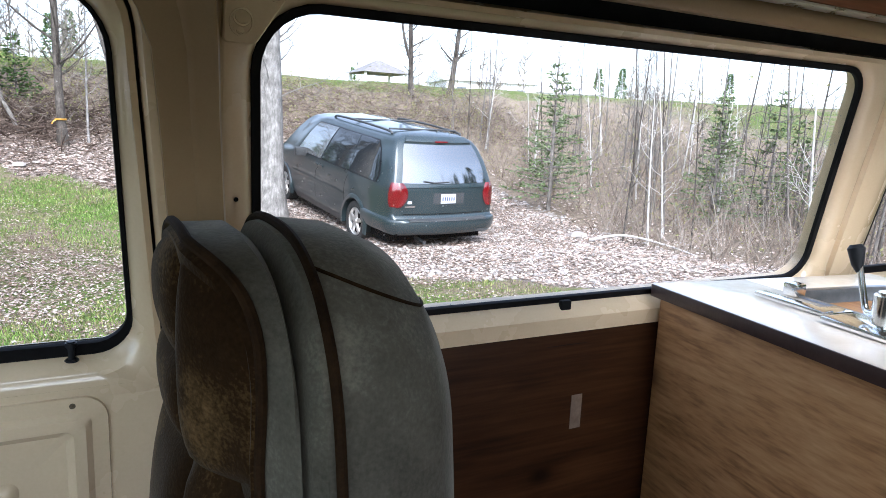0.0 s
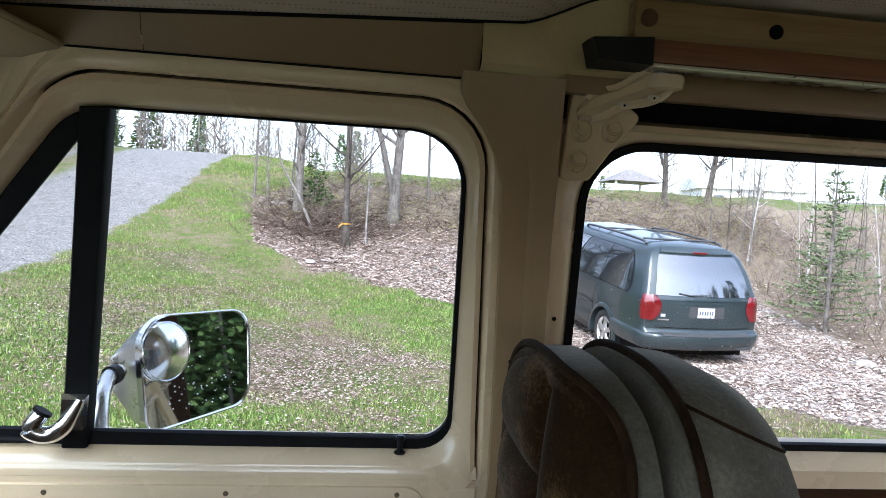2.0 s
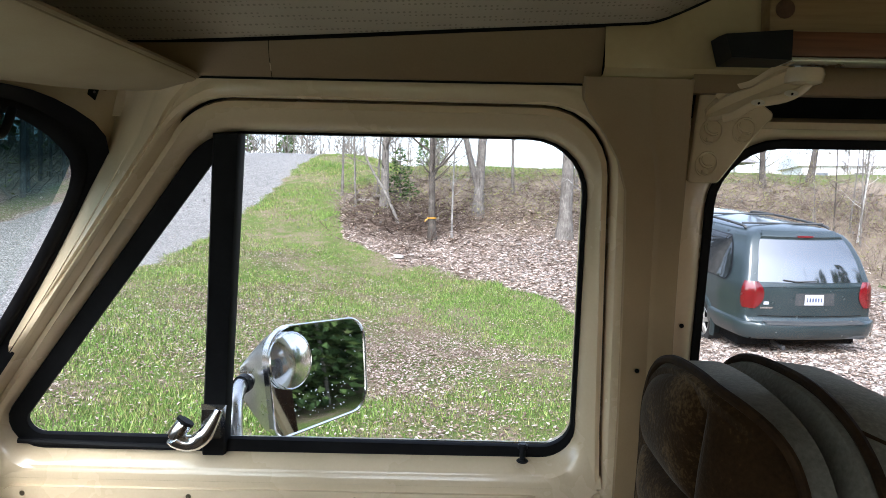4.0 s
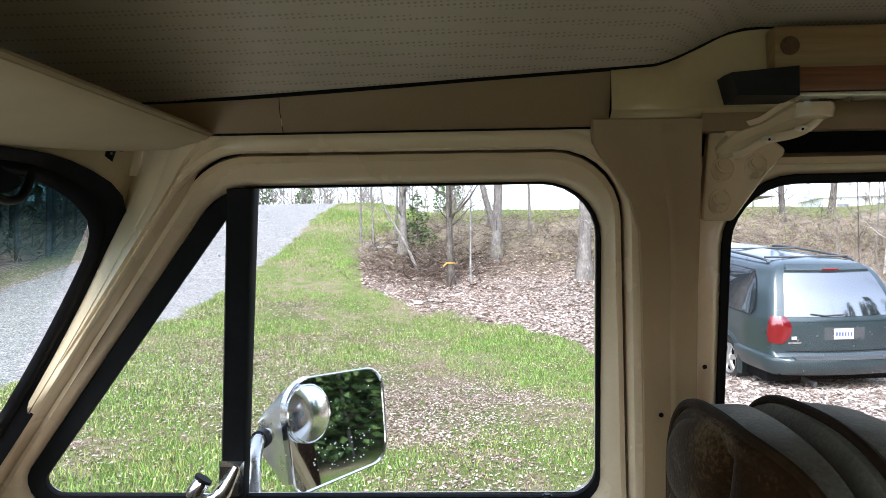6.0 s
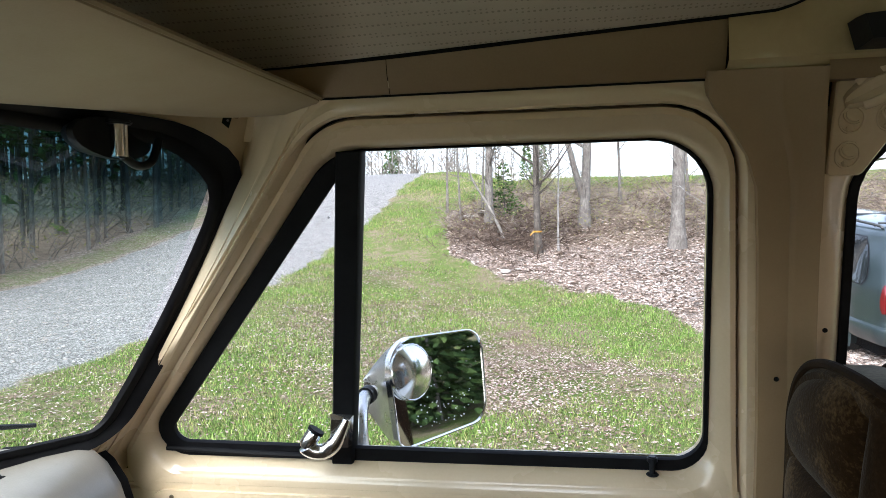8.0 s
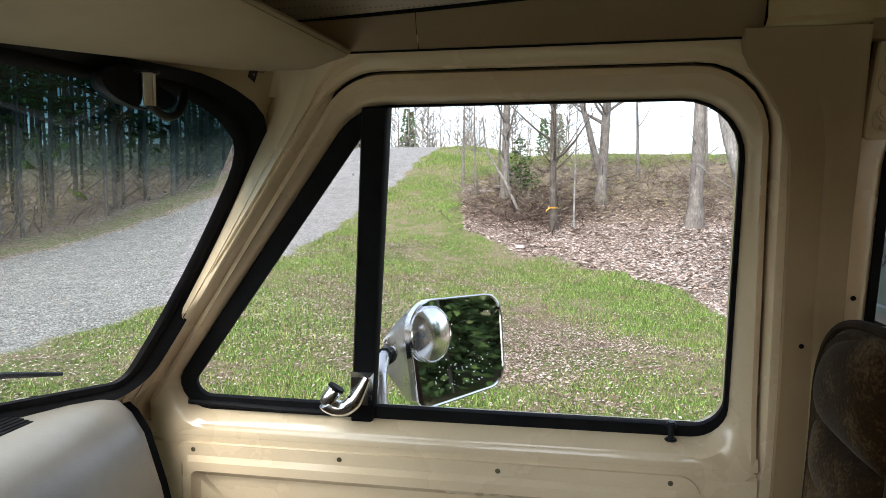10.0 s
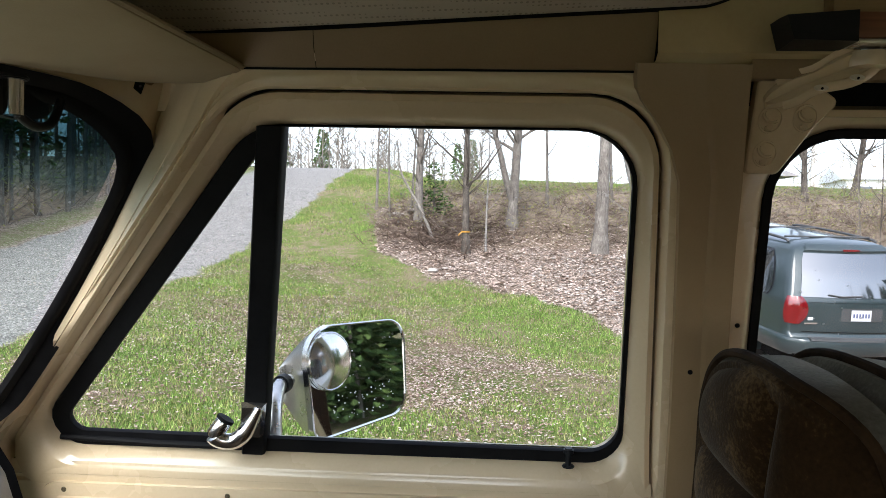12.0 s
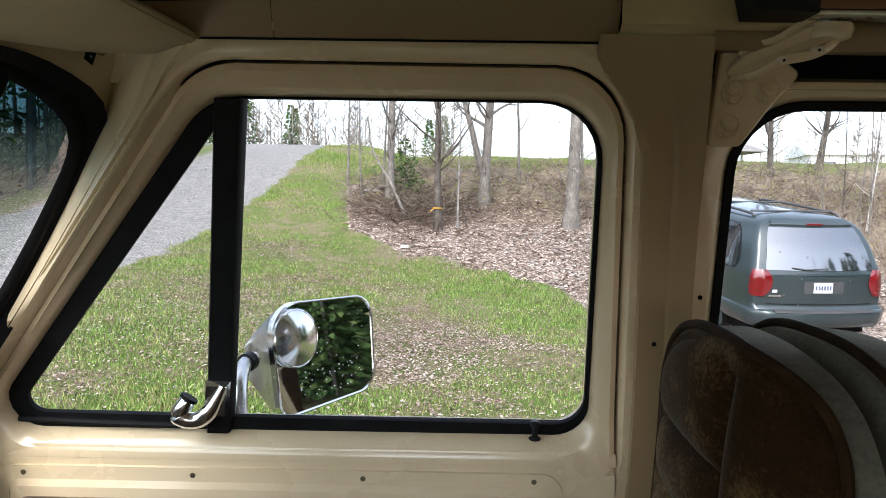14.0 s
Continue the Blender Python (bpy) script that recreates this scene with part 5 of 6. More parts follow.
for side in (-1, 1):
    window_patch("window_surround", lambda q: 0.066 + 0.020 * q + 0.030 * abs(2 * q - 1) ** 4, lambda q: 0.803, 1.075, 1.668, side, PLASTIC, 0.004)
    window_patch("rear_side_window", lambda q: 0.072 + 0.020 * q + 0.026 * abs(2 * q - 1) ** 4, lambda q: 0.297, 1.09, 1.655, side, CARGLASS, 0.008)
    window_patch("door_window", lambda q: 0.301, lambda q: 0.545, 1.09, 1.655, side, CARGLASS, 0.008)
    window_patch("front_window", lambda q: 0.556, lambda q: 0.795, 1.09, 1.655, side, SIDEGLASS, 0.008)
    flank_patch("side_moulding", 0.30, 0.74, 0.675, 0.715, side, bpy.data.materials["slate_blue_metallic"], 0.014, car)
    flank_patch("door_seam", 0.286, 0.2885, 0.45, 1.09, side, SHADOWGAP, 0.002, car, n=1)
    flank_patch("door_seam", 0.518, 0.5205, 0.40, 1.09, side, SHADOWGAP, 0.002, car, n=1)
    flank_patch("sill_skirt", 0.305, 0.72, 0.20, 0.30, side, CARGREY, 0.006, car)
    for s in (0.500, 0.540):
        p = car_pt(0.98, s, side, 0.012)
        part("door_handle", box((-0.014, -0.085, -0.018), (0.014, 0.085, 0.018), 0.008, Matrix.Translation(p)), PAINT, car)
    # roof rail
    part("roof_rack_rail", tube(curve_pts([Vector((side * 0.62, 0.74, 1.765)), Vector((side * 0.63, 0.84, 1.800)), Vector((side * 0.635, 1.7, 1.818)), Vector((side * 0.63, 2.6, 1.808)), Vector((side * 0.62, 2.76, 1.765))], 5), 0.019, 8), CARGREY, car, "dark roof rail")
    # tail lamp wraps round the corner
    rws = []
    for j in range(9):
        z = 0.79 + 0.35 * j / 8
        e = 0.115 * math.sin(math.pi * (j + 0.45) / 8.9) ** 0.6
        row = []
        for k in range(5):
            s = 0.016 * (0.4 + e * 6) * (1 - k / 4)
            row.append(car_pt(z, s, side, 0.010))
        for k in range(1, 5):
            t = side * (1 - (0.06 + e * 1.35) * k / 4)
            q = tail_pt(z, t, 0.012 + 0.02 * math.sin(math.pi * k / 4))
            row.append(Vector((q.x + side * 0.008 * (1 - k / 4), q.y, q.z)))
        rws.append(row)
    part("tail_lamp", loft(rws, False), TAILRED, car, "red tail lamp")
    p = car_pt(1.10, 0.71, side, 0.10)
    part("door_mirror", box((-0.11, -0.05, -0.07), (0.11, 0.06, 0.08), 0.03, Matrix.Translation(p)), CARGREY, car)

# tail: window, spoiler, plate recess, bumper
def tail_patch(name, t0, t1, z0, z1, mat, out, label="", nz=7, taper=0.0, parent=None):
    rws = []
    for j in range(nz):
        z = z0 + (z1 - z0) * j / (nz - 1)
        k = 1 - taper * j / (nz - 1)
        rws.append([tail_pt(z, (t0 + (t1 - t0) * i / 14) * k, out) for i in range(15)])
    return part(name, loft(rws, False), mat, parent or car, label)
tail_patch("rear_window", -0.90, 0.90, 1.135, 1.665, REARGLASS, 0.006, "dark rear window")
tail_patch("window_base", -0.90, 0.90, 1.075, 1.12, PAINT, 0.012)
tail_patch("plate_recess", -0.30, 0.34, 0.835, 1.0, CARGREY, 0.004)
tail_patch("hatch_seam", -0.86, 0.86, 0.685, 0.695, SHADOWGAP, 0.004, nz=2)
plate_ob = tail_patch("number_plate", -0.155, 0.155, 0.845, 0.985, PLATEWHITE, 0.012, "white number plate")
INKBLUE = surface("plate_ink", (0.05, 0.07, 0.14), (0.07, 0.09, 0.18), 20, 0.5)
for k in range(6):
    t = -0.115 + 0.046 * k
    tail_patch("plate_bar", t - 0.013, t + 0.013, 0.885, 0.94, INKBLUE, 0.015, nz=2, parent=plate_ob)
part("spoiler", loft([[tail_pt(1.745, t, 0.02) + Vector((0, 0.02, 0.03)) for t in np.linspace(-0.93, 0.93, 13)], [tail_pt(1.725, t, 0.05) for t in np.linspace(-0.9, 0.9, 13)], [tail_pt(1.705, t, 0.04) for t in np.linspace(-0.9, 0.9, 13)], [tail_pt(1.675, t, 0.0) for t in np.linspace(-0.9, 0.9, 13)]], False), PAINT, car)
part("brake_lamp", box((-0.11, -0.012, -0.012), (0.11, 0.012, 0.012), 0.004, Matrix.Translation(tail_pt(1.712, 0, 0.052))), TAILRED, car, "high red brake lamp")
def round_tail(z, off, reach=0.165, lift=0.0):
    """A line round the tail at height z: along one flank, across, and back along the other."""
    pts = [car_pt(z, s, -1, off * (0.35 + 0.4 * (1 - s / reach))) for s in np.linspace(reach, 0.012, 7)]
    pts += [tail_pt(z, t, off * (0.75 + 0.25 * (1 - abs(t) ** 4))) for t in np.linspace(-0.95, 0.95, 17)]
    pts += [car_pt(z, s, 1, off * (0.35 + 0.4 * (1 - s / reach))) for s in np.linspace(0.012, reach, 7)]
    return [p + Vector((0, 0, lift)) for p in pts]


part("bumper", loft([round_tail(0.40, 0.005), round_tail(0.405, 0.050), round_tail(0.44, 0.078), round_tail(0.52, 0.085), round_tail(0.585, 0.080), round_tail(0.61, 0.060), round_tail(0.615, 0.0, lift=0.012)], False), PAINT, car, "slate-blue rear bumper")
part("bumper_step", loft([[tail_pt(0.6, t, d) + Vector((0, 0, dz)) for t in np.linspace(-0.80, 0.80, 15)] for d, dz in ((0.084, 0.004), (0.078, 0.024), (-0.04, 0.036))], False), CARGREY, car)
part("lower_valance", loft([[tail_pt(0.40, t, 0.02) + Vector((0, dy, dz)) for t in np.linspace(-0.95, 0.95, 15)] for dy, dz in ((0.0, 0.02), (0.06, -0.03))], False), CARGREY, car)
part("badge", box((-0.10, -0.004, -0.012), (0.10, 0.004, 0.012), 0.002, Matrix.Translation(tail_pt(0.80, -0.72, 0.006))), bpy.data.materials["chrome"], car)
part("sticker", box((-0.035, -0.003, -0.02), (0.035, 0.003, 0.02), 0.001, Matrix.Translation(tail_pt(0.86, -0.74, 0.006))), PLATEWHITE, car, "small white sticker")
part("dealer_badge", box((-0.13, -0.004, -0.022), (0.13, 0.004, 0.022), 0.002, Matrix.Translation(tail_pt(0.43, 0.70, 0.078))), CARGREY, car)
part("wiper", tube([tail_pt(1.16, 0.02, 0.02), tail_pt(1.15, -0.3, 0.022), tail_pt(1.17, -0.50, 0.02)], 0.010, 6), CARGREY, car, "rear wiper")
part("exhaust", tube([(-0.35, 0.25, 0.26), (-0.35, -0.02, 0.25)], 0.03, 10), CARGREY, car)
part("underbody", box((-0.86, 0.25, 0.22), (0.86, 4.8, 0.42), 0.02), SHADOWGAP, car)
for x in (-0.35, 0.35):
    part("cross_bar", tube([(-0.61, 0.85 + 1.2 * (x > 0), 1.826), (0.61, 0.85 + 1.2 * (x > 0), 1.826)], 0.014, 8), CARGREY, car)
for side in (-1, 1):
    for c in (1.10, 4.13):
        wheel = new("wheel")
        wheel.parent = car
        o = Vector((side * 0.80, c, 0.33))
        def ring(r, d):
            return [o + Vector((side * d, r * math.cos(a), r * math.sin(a))) for a in np.linspace(0, 2 * math.pi, 29)[:-1]]
        part("tyre", loft([ring(0.215, 0.14), ring(0.235, 0.165), ring(0.29, 0.172), ring(0.322, 0.158), ring(0.330, 0.13), ring(0.330, -0.03), ring(0.31, -0.05), ring(0.2, -0.05)]), TYRE, wheel)
        bm = loft([ring(0.222, 0.150), ring(0.214, 0.158), ring(0.200, 0.140), ring(0.196, 0.09)], True, (False, False))
        for k in range(5):
            a = 2 * math.pi * k / 5 + 0.3
            u, t = Vector((0, math.cos(a), math.sin(a))), Vector((0, -math.sin(a), math.cos(a)))
            n_ = Vector((side, 0, 0))
            lp = []
            for r, w, d in ((0.03, 0.045, 0.152), (0.10, 0.034, 0.156), (0.205, 0.046, 0.146)):
                lp.append([o + u * r + t * w + n_ * (d - 0.03), o + u * r + t * w * 0.8 + n_ * d, o + u * r - t * w * 0.8 + n_ * d, o + u * r - t * w + n_ * (d - 0.03)])
            add_loft(bm, lp, True, (True, True))
        add_loft(bm, [ring(0.05, 0.150), ring(0.045, 0.160), ring(0.01, 0.162)], True, (False, True))
        part("rim", bm, ALLOY, wheel, "five-spoke alloy rim")
        part("brake_drum", loft([ring(0.20, 0.10), ring(0.19, 0.105), ring(0.01, 0.105)], True, (False, True)), SHADOWGAP, wheel)
        part("wheel_arch", loft([[Vector((side * (0.985 if c < 2 else 0.955), c + 0.455 * math.cos(a), 0.33 + 0.455 * math.sin(a))) for a in np.linspace(-0.25, math.pi + 0.25, 18)], [Vector((side * 1.012, c + 0.42 * math.cos(a), 0.33 + 0.42 * math.sin(a))) for a in np.linspace(-0.25, math.pi + 0.25, 18)], [Vector((side * 1.012, c + 0.372 * math.cos(a), 0.33 + 0.372 * math.sin(a))) for a in np.linspace(-0.25, math.pi + 0.25, 18)], [Vector((side * 0.70, c + 0.372 * math.cos(a), 0.33 + 0.372 * math.sin(a))) for a in np.linspace(-0.25, math.pi + 0.25, 18)]], False), PAINT, car)
car.matrix_basis = Matrix.Translation((4.80, 9.45, -0.31)) @ Matrix.Rotation(radians(6.5), 4, "Z") @ Matrix.Rotation(radians(6.0), 4, "X") @ Matrix.Scale(1.03, 4) @ Matrix.Translation((0, -1.10, 0))


# ---- trees and undergrowth ----
def island_material(name, stops, rough=0.85, each=0.45):
    m, nodes, links, bsdf = mat_new(name)
    g = nodes.new("ShaderNodeNewGeometry")
    v = coords(nodes, links)
    f = math_node(nodes, links, "ADD", math_node(nodes, links, "MULTIPLY", g.outputs["Random Per Island"], each), math_node(nodes, links, "MULTIPLY", noise_node(nodes, links, v, 1.1, 4, 0.65), 1 - each))
    links.new(ramp_node(nodes, links, f, stops), bsdf.inputs["Base Color"])
    bsdf.inputs["Roughness"].default_value = rough
    bsdf.inputs["Specular IOR Level"].default_value = 0.2
    return m


def bark(name, c1, c2, c3, scale=9.0):
    m, nodes, links, bsdf = mat_new(name)
    v = coords(nodes, links, (1, 1, 0.28))
    ridges = noise_node(nodes, links, v, scale * 3, 6, 0.7)
    spots = noise_node(nodes, links, coords(nodes, links), scale * 0.5, 4)
    f = math_node(nodes, links, "ADD", math_node(nodes, links, "MULTIPLY", ridges, 0.6), math_node(nodes, links, "MULTIPLY", spots, 0.4))
    links.new(ramp_node(nodes, links, f, [(0.32, c1), (0.5, c2), (0.66, c3)]), bsdf.inputs["Base Color"])
    bsdf.inputs["Roughness"].default_value = 0.9
    bsdf.inputs["Specular IOR Level"].default_value = 0.2
    bump_node(nodes, links, bsdf, ridges, 0.8, 0.02)
    return m


BARK = bark("grey_bark", (0.060, 0.052, 0.045), (0.135, 0.122, 0.108), (0.24, 0.222, 0.20))
BARKDARK = bark("dark_bark", (0.028, 0.024, 0.020), (0.068, 0.059, 0.050), (0.14, 0.126, 0.112))
BARKMID = bark("mottled_bark", (0.075, 0.070, 0.064), (0.18, 0.170, 0.158), (0.34, 0.325, 0.305))
BARKPALE = bark("pale_bark", (0.26, 0.24, 0.22), (0.44, 0.42, 0.39), (0.58, 0.56, 0.53))
TWIG = island_material("dry_twigs", [(0.2, (0.085, 0.060, 0.046)), (0.5, (0.17, 0.133, 0.105)), (0.85, (0.29, 0.25, 0.21))])
# darker brown version of the dry twigs
TWIGDARK = island_material("dark_twigs", [(0.2, (0.035, 0.024, 0.018)), (0.5, (0.085, 0.060, 0.046)), (0.85, (0.20, 0.16, 0.13))])
TWIGGREY = island_material("grey_twigs", [(0.2, (0.085, 0.072, 0.060)), (0.5, (0.165, 0.145, 0.122)), (0.85, (0.30, 0.27, 0.235))])
NEEDLE = island_material("spruce_needles", [(0.2, (0.026, 0.052, 0.018)), (0.5, (0.060, 0.105, 0.030)), (0.85, (0.14, 0.195, 0.055))])
NEEDLEPALE = island_material("young_needles", [(0.2, (0.06, 0.09, 0.04)), (0.5, (0.12, 0.16, 0.07)), (0.85, (0.21, 0.25, 0.13))])
BUD = island_material("spring_buds", [(0.2, (0.16, 0.13, 0.06)), (0.6, (0.22, 0.22, 0.09)), (0.9, (0.30, 0.31, 0.14))])


class Raw:
    """Plain lists of corners and faces, for things of very many pieces."""

    def __init__(self):
        self.v, self.f = [], []

    def tube(self, pts, radii, n=5):
        base = len(self.v)
        side = None
        for i, p in enumerate(pts):
            d = (pts[min(i + 1, len(pts) - 1)] - pts[max(i - 1, 0)]).normalized()
            if side is None:
                side = d.orthogonal().normalized()
            side = (side - d * side.dot(d)).normalized()
            o = d.cross(side)
            for k in range(n):
                a = 2 * math.pi * k / n
                self.v.append(p + radii[i] * (math.cos(a) * side + math.sin(a) * o))
        for i in range(len(pts) - 1):
            for k in range(n):
                a, b = base + i * n + k, base + i * n + (k + 1) % n
                self.f.append((a, b, b + n, a + n))
        self.f.append(tuple(base + (len(pts) - 1) * n + k for k in range(n)))

    def clump(self, p, d, size, rng, up=0.0):
        """A small folded tuft of needles or leaves."""
        d = Vector(d).normalized()
        s = d.cross(Vector((rng.uniform(-1, 1), rng.uniform(-1, 1), rng.uniform(-1, 1)))).normalized()
        b = len(self.v)
        w = size * rng.uniform(0.16, 0.3)
        self.v += [p, p + d * size * 0.5 + s * w, p + d * size, p + d * size * 0.5 - s * w, p + d * size * 0.45 + d.cross(s) * w * 0.9]
        self.f += [(b, b + 1, b + 4), (b + 1, b + 2, b + 4), (b + 2, b + 3, b + 4), (b + 3, b, b + 4)]

    def done(self, name, mat, parent=None, label="", smooth=True):
        return link_mesh(name, self.v, self.f, mat, parent, label, smooth)


def path(p, d, length, segs, rng, bend=0.25, lift=0.0):
    pts = [Vector(p)]
    d = Vector(d).normalized()
    for _ in range(segs):
        d = (d + Vector((rng.uniform(-bend, bend), rng.uniform(-bend, bend), rng.uniform(-bend, bend) + lift))).normalized()
        pts.append(pts[-1] + d * (length / segs))
    return pts


def branches(raw, pts, radii, rng, count, length, start, depth, sides=4, spread=0.9, lift=0.12, twigs=5):
    n = len(pts) - 1
    for _ in range(count):
        t = rng.uniform(start, 0.98) * n
        i = min(int(t), n - 1)
        p = pts[i].lerp(pts[i + 1], t - i)
        along = (pts[i + 1] - pts[i]).normalized()
        a = rng.uniform(0, 2 * math.pi)
        out = along.orthogonal().normalized()
        out.rotate(Matrix.Rotation(a, 3, along))
        d = (along * rng.uniform(0.35, 0.9) + out * spread).normalized()
        ln = length * rng.uniform(0.5, 1.0) * (1 - 0.45 * t / n)
        r = max(radii[i] * rng.uniform(0.28, 0.5), 0.005)
        q = path(p, d, ln, 5, rng, 0.22, lift)
        rr = [r * (1 - 0.85 * k / 5) for k in range(6)]
        raw.tube(q, rr, sides)
        if depth > 0:
            branches(raw, q, rr, rng, twigs, ln * 0.55, 0.25, depth - 1, 3, spread, lift * 0.6, max(2, twigs - 1))


def bare_tree(x, y, height, r, seed, label, lean=(0, 0), mat=BARK, limbs=12, start=0.35, depth=2, forks=(), length=None, name="tree", group="bare trees on the bank"):
    rng = random.Random(seed)
    tr = thing(name, label, "tree", group)
    base = Vector((x, y, H(x, y) - 0.12))
    segs = 12
    pts, radii = [], []
    for k in range(segs + 1):
        t = k / segs
        pts.append(base + Vector((lean[0] * t * height + 0.06 * math.sin(3.1 * t + seed) * t * height * 0.25, lean[1] * t * height, t * height)))
        flare = 1 + 0.5 * math.exp(-t * height / 0.25)
        radii.append(r * flare * (1 - 0.72 * t))
    trunk = Raw()
    trunk.tube(pts, radii, 12)
    crown = Raw()
    for at, d, ln, rf in forks:
        i = int(at * segs)
        q = path(pts[i], d, ln, 8, rng, 0.08, 0.03)
        rr = [rf * (1 - 0.75 * k / 8) for k in range(9)]
        trunk.tube(q, rr, 10)
        branches(crown, q, rr, rng, 8, ln * 0.4, 0.3, depth - 1)
    trunk.done("trunk", mat, tr)
    branches(crown, pts, radii, rng, limbs, length or height * 0.33, start, depth, 5)
    if height > 5 and r > 0.08:
        low = pts[1:9]
        branches(crown, low, [0.045] * 8, rng, 20, 1.9, 0.0, 2, 4, 1.0, 0.04, 5)
    crown.done("crown", mat, tr, "bare branches and twigs")
    return tr


def spruce(x, y, height, r, seed, label, clear=0.1, mat=NEEDLE, dense=1.0, spread=0.28, name="spruce", group="spruces", clump=0.16, dead=True):
    rng = random.Random(seed)
    tr = thing(name, label, "tree", group)
    base = Vector((x, y, H(x, y) - 0.1))
    lx, ly = rng.uniform(-0.02, 0.02), rng.uniform(-0.02, 0.02)
    pts = [base + Vector((lx * t * height, ly * t * height, t * height)) for t in np.linspace(0, 1, 9)]
    radii = [r * (1 - 0.85 * k / 8) for k in range(9)]
    trunk, crown = Raw(), Raw()
    trunk.tube(pts, radii, 9)
    z = clear * height
    while z < height * 0.97:
        t = z / height
        reach = spread * height * (1 - t) * rng.uniform(0.75, 1.1) + 0.06
        for k in range(rng.randint(4, 6)):
            a = rng.uniform(0, 2 * math.pi)
            d = Vector((math.cos(a), math.sin(a), rng.uniform(-0.15, 0.25)))
            p = base + Vector((lx * z, ly * z, z))
            q = path(p, d, reach, 4, rng, 0.12, 0.03)
            trunk.tube(q, [0.012 * (1 - 0.8 * i / 4) for i in range(5)], 3)
            for i in range(int(reach * 26 * dense) + 3):
                s = rng.uniform(0.15, 1.0) * 4
                j = min(int(s), 3)
                w = q[j].lerp(q[j + 1], s - j)
                dd = (q[j + 1] - q[j]).normalized() + Vector((rng.uniform(-1, 1), rng.uniform(-1, 1), rng.uniform(-0.5, 0.35)))
                crown.clump(w, dd, clump * rng.uniform(0.6, 1.2), rng)
        z += height * rng.uniform(0.035, 0.06)
    if dead:
        for _ in range(int(26 * clear)):
            z = rng.uniform(0.05, clear + 0.1) * height
            a = rng.uniform(0, 2 * math.pi)
            q = path(base + Vector((lx * z, ly * z, z)), (math.cos(a), math.sin(a), rng.uniform(-0.3, 0.2)), rng.uniform(0.4, 1.2), 4, rng, 0.2, -0.03)
            trunk.tube(q, [0.010 * (1 - 0.8 * i / 4) for i in range(5)], 3)
    trunk.done("trunk", BARK, tr)
    crown.done("crown", mat, tr, "green needle boughs")
    return tr


bare_tree(-1.87, 18.4, 8.5, 0.125, 11, "grey bare tree on the brushy bank", (0.02, 0), BARK, 18, 0.15, 2)
bare_tree(-0.45, 16.3, 8.0, 0.095, 12, "slim dark bare tree at the leaf-covered hollow", (-0.02, 0), BARKDARK, 18, 0.17, 2)
bare_tree(0.78, 18.1, 9.0, 0.145, 13, "forked grey bare tree on the brushy bank", (0.03, 0), BARK, 18, 0.16, 2, forks=((0.12, (-0.28, 0.0, 1.0), 6.0, 0.10),))
bare_tree(2.97, 16.6, 9.5, 0.175, 14, "thick grey bare tree in the leaf litter", (0.012, 0), BARK, 16, 0.30, 2)
bare_tree(2.78, 10.6, 9.0, 0.225, 15, "pale mottled maple trunk beside the minivan", (0.0, 0.0), BARKMID, 10, 0.45, 2, forks=((0.19, (-0.33, 0.05, 1.0), 5.5, 0.14),))
for k, (x, y, h, r, pale) in enumerate(((-2.75, 18.9, 4.8, 0.035, 0), (0.05, 16.5, 4.6, 0.028, 1), (-2.2, 19.6, 5.0, 0.04, 0), (1.9, 19.6, 5.5, 0.05, 0), (4.6, 19.2, 6.0, 0.06, 0), (-3.4, 20.5, 5.0, 0.045, 0), (3.9, 20.0, 5.2, 0.05, 0))):
    bare_tree(x, y, h, r, 30 + k, "thin bare sapling on the brushy bank", (0.03 * ((k % 3) - 1), 0), BARKMID if pale else BARK, 12, 0.25, 1, group="saplings")
# two rough trees behind the minivan
bare_tree(9.9, 20.6, 5.2, 0.10, 51, "stubby bare tree behind the minivan", (-0.05, 0), BARKDARK, 20, 0.2, 2, forks=((0.3, (-0.4, 0, 1.0), 2.2, 0.06),))
bare_tree(11.8, 21.4, 5.4, 0.11, 52, "leaning bare tree behind the minivan", (0.12, 0), BARKDARK, 20, 0.22, 2)

# yellow tie on the slim dark tree, a stub beside it, a stick leaning on the next tree
tie = thing("trunk_tie", "yellow plastic tie round the slim dark tree trunk", "tie")
tz = H(-0.45, 16.3)
YELLOW = surface("yellow_plastic", (0.30, 0.15, 0.01), (0.40, 0.21, 0.015), 30, 0.4)
part("band", loft([[(-0.47 + r * math.cos(a), 16.3 + r * math.sin(a), tz + z) for a in np.linspace(0, 2 * math.pi, 17)[:-1]] for r, z in ((0.105, 0.54), (0.122, 0.545), (0.122, 0.575), (0.105, 0.58))]), YELLOW, tie)
part("loose_end", tube(curve_pts([(-0.56, 16.19, tz + 0.55), (-0.62, 16.17, tz + 0.51), (-0.64, 16.16, tz + 0.46)], 4), [0.016] * 9, 6, 0.3), YELLOW, tie)
stick = thing("leaning_stick", "grey dead branch leaning against a tree on the bank", "branch")
part("stem", tube(curve_pts([(-1.30, 17.0, H(-1.30, 17.0)), (-1.75, 17.6, H(-1.75, 17.6) + 0.75), (-2.35, 18.2, H(-2.35, 18.2) + 1.5), (-2.5, 18.4, H(-2.5, 18.4) + 2.3)], 5), [0.05 - 0.0022 * k for k in range(16)], 8), BARK, stick)

# utility pole
pole = thing("utility_pole", "tall pale wooden utility pole on the field edge", "pole")
part("shaft", tube([(18.98, 39.2, 2.6), (18.98, 39.2, 11.5)], [0.17, 0.13], 12), BARKPALE, pole)

# thicket beside the gravel
rng = random.Random(77)
n = 0
